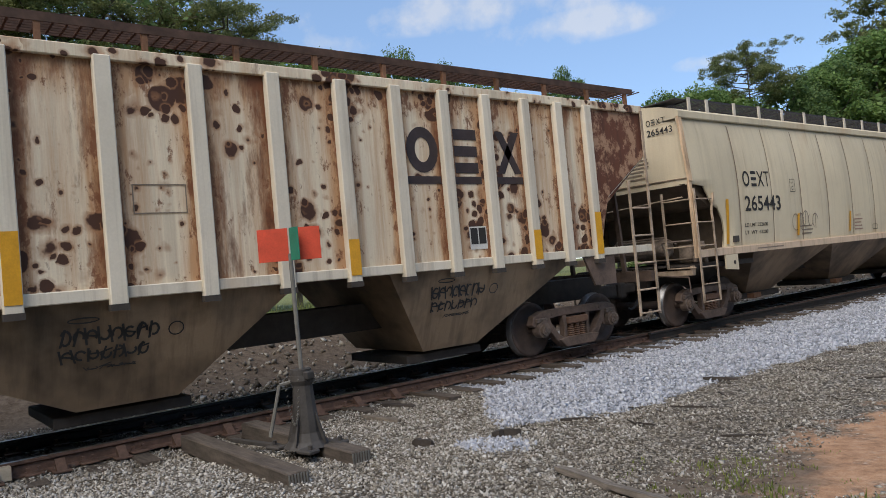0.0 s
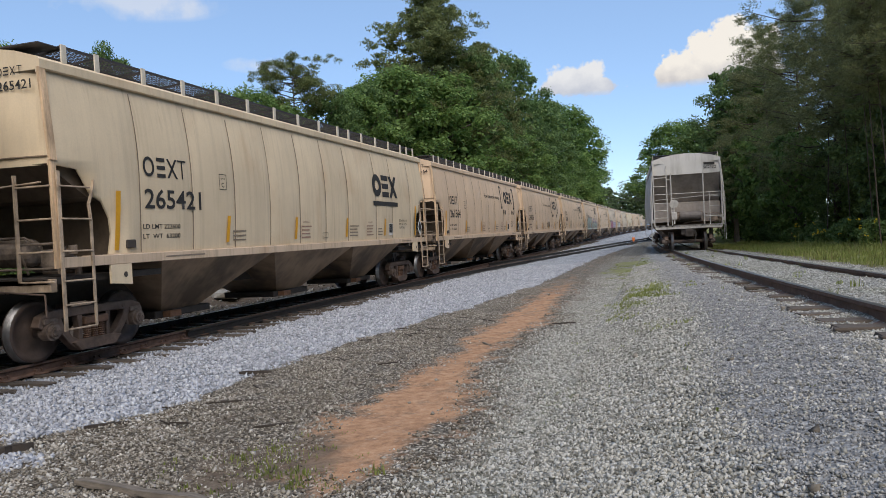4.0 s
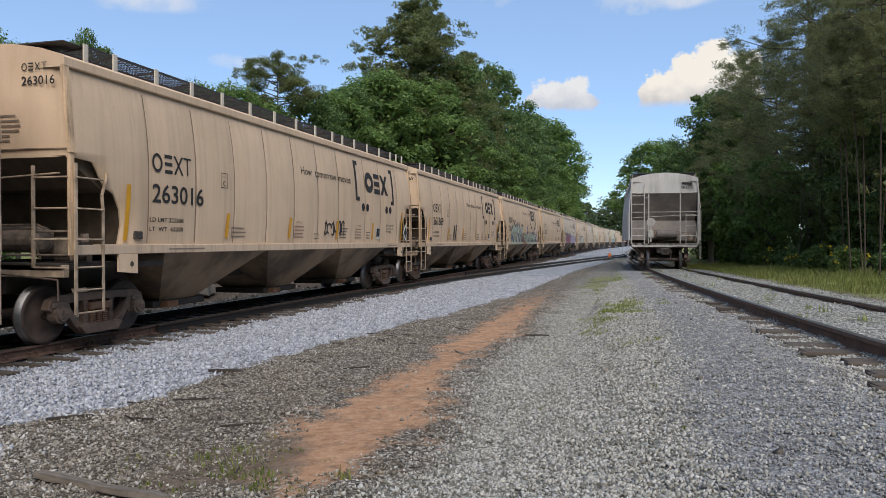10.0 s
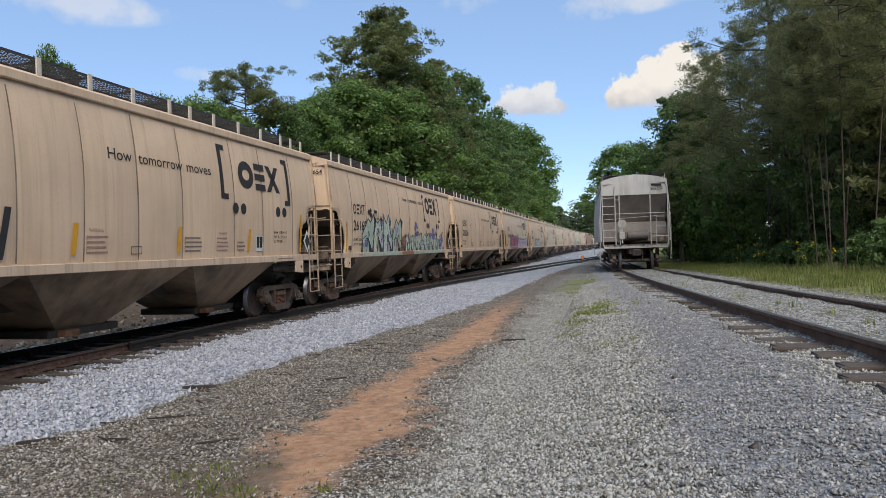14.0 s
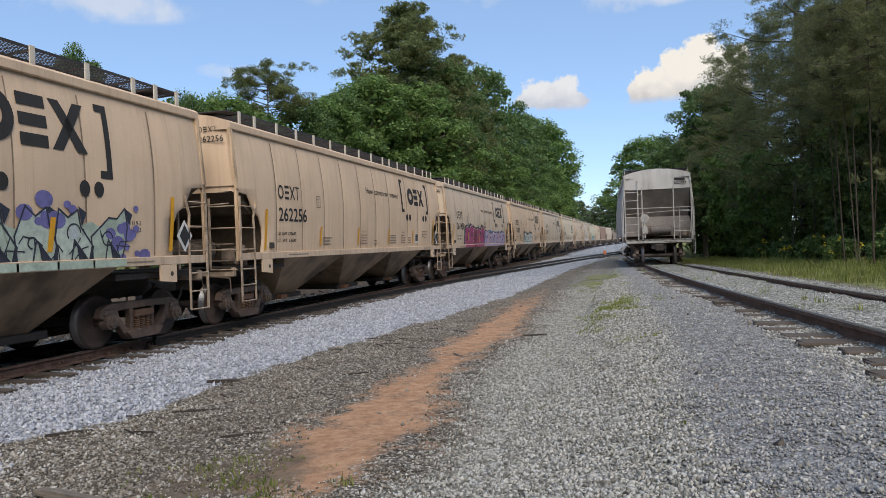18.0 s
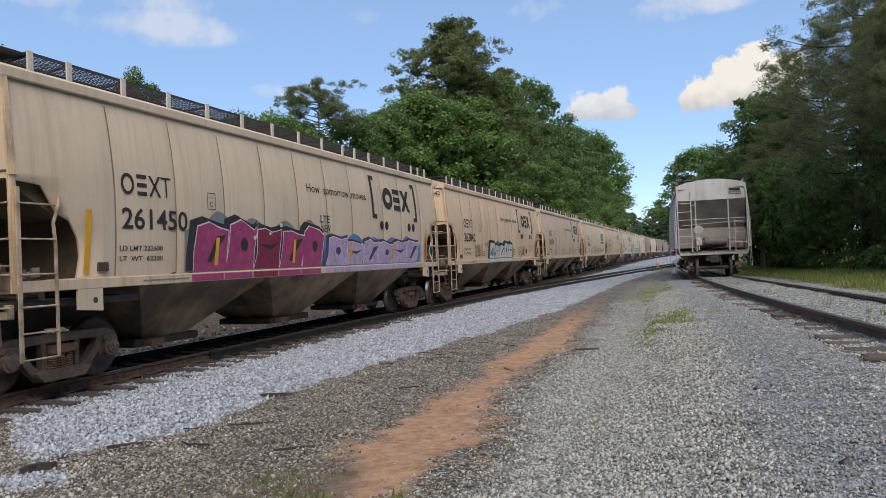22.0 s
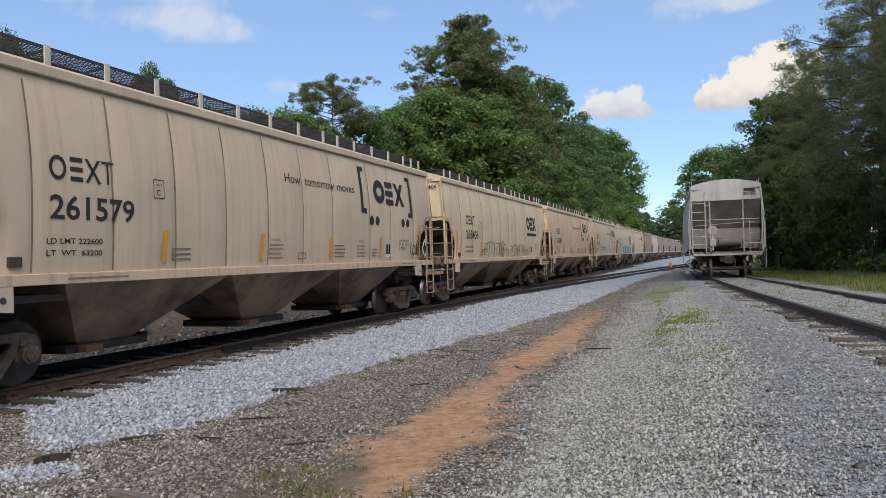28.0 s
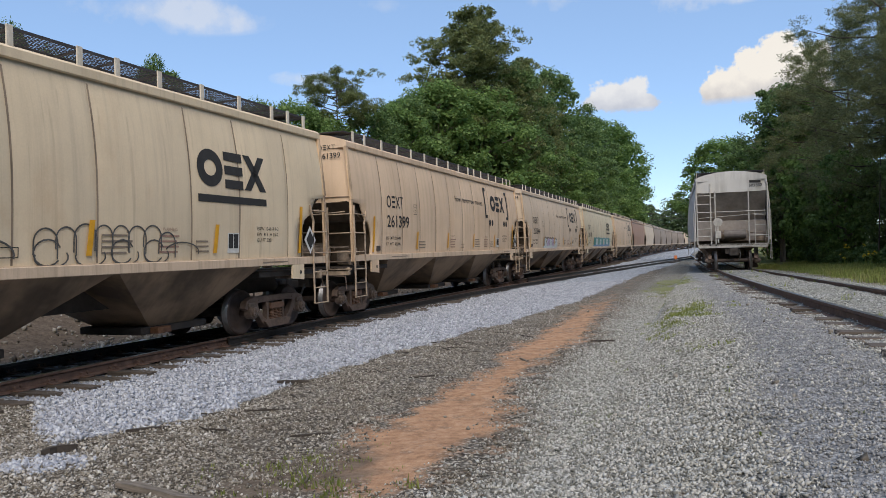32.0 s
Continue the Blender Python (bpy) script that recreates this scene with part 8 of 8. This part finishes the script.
def debris(name, label, x, y, length, w, h, turn, material, seed, lift=0.0, tilt=0.0):
    r = random.Random(seed)
    bm = bmesh.new()
    n = 5
    rings = []
    for k in range(n + 1):
        q = k / n
        dy = r.uniform(-0.15, 0.15) * w
        sc = r.uniform(0.75, 1.1) * (0.6 if k in (0, n) else 1)
        rings.append([bm.verts.new((length * (q - 0.5) + r.uniform(-0.02, 0.02) * length, dy + w * 0.5 * sc * c, h * 0.5 * sc * s + h * 0.4)) for c, s in ((-1, -0.8), (1, -0.8), (0.9, 0.7), (-0.8, 0.9))])
    for a, b in zip(rings, rings[1:]):
        for j in range(4):
            bm.faces.new((a[j], a[(j + 1) % 4], b[(j + 1) % 4], b[j]))
    bm.faces.new(rings[0][::-1])
    bm.faces.new(rings[-1])
    ob = part(name, bm, material, None)
    ob.matrix_world = pose(x, y, float(ground_z(x, y)) + lift, 0, tilt, turn)
    return tagged(ob, label, "debris")


debris("wood_plank", "weathered grey plank lying in the gravel", -3.55, 3.98, 0.85, 0.10, 0.05, -12, OLD_WOOD, 1)
debris("wood_plank", "weathered grey plank lying in the gravel", -3.05, 3.86, 0.55, 0.09, 0.05, -4, OLD_WOOD, 2)
debris("wood_block", "dark broken tie fragment", -5.36, 4.82, 0.28, 0.11, 0.10, 60, DARK_WOOD, 3)
debris("wood_block", "dark broken tie fragment", -5.9, 4.2, 0.22, 0.10, 0.09, 20, DARK_WOOD, 4)
debris("wood_block", "dark wood scrap beside the ballast", -5.16, 5.66, 0.40, 0.08, 0.05, 35, DARK_WOOD, 5)
debris("wood_block", "dark wood scrap beside the ballast", -5.12, 8.24, 0.42, 0.08, 0.05, 15, DARK_WOOD, 6)
debris("stick", "pale stick on the clay strip", -2.42, 9.8, 0.42, 0.035, 0.03, -60, OLD_WOOD, 7)
debris("stick", "dark stick on the gravel", -1.6, 11.7, 0.4, 0.03, 0.03, 10, DARK_WOOD, 8)
debris("stick", "dark stick in the gravel", -4.4, 6.6, 0.5, 0.025, 0.025, 25, DARK_WOOD, 9)
debris("stick", "dark stick in the gravel", -3.9, 7.6, 0.45, 0.02, 0.02, -20, DARK_WOOD, 10)
debris("stick", "dark stick in the gravel", -3.4, 8.6, 0.5, 0.02, 0.02, 40, DARK_WOOD, 11)
sr = random.Random(77)
for k in range(26):
    y = sr.uniform(5.0, 13.5)
    x = float(ballast_edge(y)) + sr.uniform(0.05, 0.9) if k % 3 else sr.uniform(-4.6, -3.0)
    debris("stick", "dark broken twig lying in the gravel", x, y, sr.uniform(0.18, 0.5), sr.uniform(0.012, 0.03), 0.02, sr.uniform(-50, 60), DARK_WOOD, 100 + k)
debris("tie_scrap", "splintered brown tie scrap beside the rail", -7.7, 4.9, 0.7, 0.12, 0.06, 4, OLD_WOOD, 12)
debris("tie_scrap", "splintered brown tie scrap beside the rail", -8.3, 5.55, 0.6, 0.14, 0.06, 10, DARK_WOOD, 13)
debris("concrete_slab", "broken concrete slab behind the train", -13.4, 14.0, 1.6, 0.7, 0.35, 80, plain("old_concrete", (0.34, 0.32, 0.29), 0.9), 14)
debris("concrete_slab", "broken concrete slab behind the train", -13.2, 20.0, 1.3, 0.8, 0.4, 110, plain("old_concrete_b", (0.36, 0.34, 0.31), 0.9), 15)


# ---- switch stands ----
RED_TARGET = plain("target_red", (0.62, 0.075, 0.035), 0.5, vary=0.15)
GREEN_TARGET = plain("target_green", (0.02, 0.20, 0.13), 0.5, vary=0.15)
IRON = plain("stand_iron", (0.05, 0.045, 0.042), 0.7, vary=0.4)
GREY_ROD = plain("grey_rod", (0.17, 0.165, 0.15), 0.6, vary=0.3)


def switch_stand(x, y, z):
    st = thing("switch_stand", "dark iron switch stand with red and green target plates", "switch stand", m=pose(x, y, z, 0, 0, 12))
    bm = bmesh.new()
    rings = []
    for z, rx, ry in ((0.10, 0.25, 0.23), (0.16, 0.19, 0.17), (0.24, 0.155, 0.135), (0.50, 0.125, 0.11), (0.70, 0.105, 0.095), (0.75, 0.125, 0.115), (0.80, 0.12, 0.11)):
        rings.append([bm.verts.new((rx * math.cos(k * math.pi / 6), ry * math.sin(k * math.pi / 6), z)) for k in range(12)])
    for r0, r1 in zip(rings, rings[1:]):
        for k in range(12):
            bm.faces.new((r0[k], r0[(k + 1) % 12], r1[(k + 1) % 12], r1[k]))
    bm.faces.new(rings[0][::-1])
    bm.faces.new(rings[-1])
    for a in (0.3, 1.87, 3.44, 5.0):
        beam(bm, (0.22 * math.cos(a), 0.20 * math.sin(a), 0.13), (0.12 * math.cos(a), 0.11 * math.sin(a), 0.42), 0.02, 0.03)
    part("column", bm, IRON, st, "black iron column casting")
    for cx, cy in ((-0.24, -0.19), (0.24, -0.19), (0.24, 0.19), (-0.24, 0.19)):
        bm = bmesh.new()
        box(bm, cx - 0.10, cx + 0.10, cy - 0.07, cy + 0.07, 0.085, 0.125, 0.012)
        rod(bm, (cx * 1.15, cy, 0.12), (cx * 1.15, cy, 0.165), 0.024, 6)
        part("bolted_foot", bm, IRON, st)
    bm = bmesh.new()
    rod(bm, (0, 0, 0.72), (0, 0, 0.86), 0.10, 14)
    box(bm, -0.14, 0.14, -0.05, 0.05, 0.76, 0.84, 0.01)
    part("cap", bm, IRON, st)
    bm = bmesh.new()
    rod(bm, (0, 0, 0.82), (-0.02, 0, 2.02), 0.022, 8)
    part("mast", bm, GREY_ROD, st, "grey target mast")
    bm = bmesh.new()
    rod(bm, (-0.16, -0.16, 0.72), (-0.24, -0.26, 0.22), 0.018, 6)
    rod(bm, (-0.10, -0.02, 0.74), (-0.16, -0.16, 0.72), 0.02, 6)
    part("lever", bm, GREY_ROD, st, "worn steel throw lever")
    bm = bmesh.new()
    for k in range(26):
        q = k / 25
        cx, cz = -0.06 + 0.20 * q, 0.78 - 0.44 * math.sin(math.pi * q) ** 0.7
        rod(bm, (cx - 0.008, -0.165, cz - 0.008), (cx + 0.008, -0.165, cz + 0.008), 0.008 if k % 2 else 0.005, 5)
    part("chain", bm, GREY_ROD, st, "hanging lock chain")
    bm = bmesh.new()
    box(bm, -1.3, -0.2, -0.03, 0.03, 0.03, 0.07, 0.005)
    part("connecting_rod", bm, IRON, st)
    for d, x0, x1, m_ in ((48, -0.31, -0.01, RED_TARGET), (48, 0.02, 0.31, RED_TARGET), (-5, 0.015, 0.17, GREEN_TARGET)):
        bm = bmesh.new()
        box(bm, x0, x1, -0.004, 0.004, 1.95, 2.28, 0.002)
        for v in bm.verts:
            c, s_ = math.cos(radians(d)), math.sin(radians(d))
            v.co = Vector((v.co.x * c - v.co.y * s_ - 0.02, v.co.x * s_ + v.co.y * c, v.co.z))
        part("target_plate", bm, m_, st, "red target plate" if m_ is RED_TARGET else "green target plate")
    return st


switch_stand(-6.70, 3.36, -0.12)
for y, x0, x1 in ((2.80, -8.5, -5.80), (3.52, -8.5, -5.95)):
    bm = bmesh.new()
    box(bm, x0, x1, -0.105, 0.105, -0.2, -0.02, 0.012)
    hb = part("head_block_tie", bm, TIE_WOOD, None)
    hb.matrix_world = pose(0, y, 0.015)
    tagged(hb, "long weathered head-block tie under the switch stand", "tie", "head-block ties")
    bm = bmesh.new()
    for k in range(7):
        box(bm, x1, x1 + 0.006, -0.095 + k * 0.028, -0.08 + k * 0.028, -0.17, -0.035)
    part("end_plate", bm, GREY_ROD, hb, "grey ribbed anti-split plate")
# rail braces along the switch
BRACE = None
bm = bmesh.new()
box(bm, -0.02, 0.22, -0.09, 0.09, -0.17, -0.15, 0.004)
prism(bm, [(0.05, -0.15), (0.2, -0.15), (0.05, -0.04)], -0.05, 0.05)
BRACE = mesh_of("rail_brace", bm, RAIL_RUST)
for k in range(9):
    b = shared("rail_brace", BRACE, None, pose(TRACK_X + 0.82, 0.9 + k * 0.62, 0.0))
    tagged(b, "rusty cast rail brace against the near rail", "rail brace", "rail braces")
bm = bmesh.new()
box(bm, -0.06, 0.06, -0.22, 0.22, -0.165, -0.02, 0.006)
jb = part("joint_bar", bm, plain("cream_joint_bar", (0.55, 0.47, 0.36), 0.8), None)
jb.matrix_world = pose(TRACK_X + 0.83, 0.85, 0.0)
tagged(jb, "cream-painted joint bar on the near rail", "joint bar")

far = thing("low_switch_stand", "low dark switch stand with an orange target", "switch stand", m=pose(-2.75, 68.0, float(ground_z(-2.75, 68.0))))
bm = bmesh.new()
box(bm, -0.6, 0.9, -0.25, 0.25, 0.0, 0.14, 0.02)
box(bm, -0.2, 0.25, -0.2, 0.2, 0.10, 0.26, 0.03)
part("base", bm, IRON, far)
bm = bmesh.new()
rod(bm, (0, 0, 0.2), (0, 0, 0.66), 0.03, 6)
box(bm, -0.12, 0.12, -0.01, 0.01, 0.36, 0.66)
part("target_plate", bm, plain("target_orange", (0.75, 0.22, 0.06), 0.5), far, "orange target plate")


# ---- wires across the far end ----
def wire(y, z, sag):
    bm = bmesh.new()
    pts = [(-90 + 180 * q, y, z - sag * 4 * q * (1 - q)) for q in np.linspace(0, 1, 13)]
    for a, b in zip(pts, pts[1:]):
        rod(bm, a, b, 0.05, 4)
    return tagged(part("overhead_wire", bm, SHADOW_STEEL, None), "thin dark overhead wire crossing the line", "wire", "overhead wires", kind="")


for z in (12.4, 11.2, 10.4):
    wire(255.0, z, 0.6)
for x in (-90.0, 90.0):
    bm = bmesh.new()
    rod(bm, (0, 0, 0), (0, 0, 13.0), 0.16, 10)
    pole = part("utility_pole", bm, BARK, None)
    pole.matrix_world = pose(x, 255.0, 0)
    tagged(pole, "wooden utility pole carrying the overhead wires", "utility pole", "utility poles")


# ---- what moves ----
def car_pose(s):
    """A car whose leading end stands s metres along the main track: its truck centres lie on the line."""
    x0, y0, _ = main_line(s + 1.25)
    x1, y1, _ = main_line(s + BODY - 1.25)
    d = Vector((x1 - x0, y1 - y0, 0)).normalized()
    a = math.degrees(math.atan2(d.y, d.x))
    return pose(x0 - d.x * 1.25, y0 - d.y * 1.25, 0.0, 0, 0, a)


def motions():
    times = [float(t) for t in range(33)]
    for car, s0 in TRAIN:
        walk(car, [(t, car_pose(s0 - travel(t))) for t in times])
    ticks = [k / 10 for k in range(321)]
    for w, number, x in WHEELSETS:
        walk(w, [(t, pose(x, 0, WHEEL_R, 0, -math.degrees(travel(t) / WHEEL_R), 0)) for t in ticks])


motions()
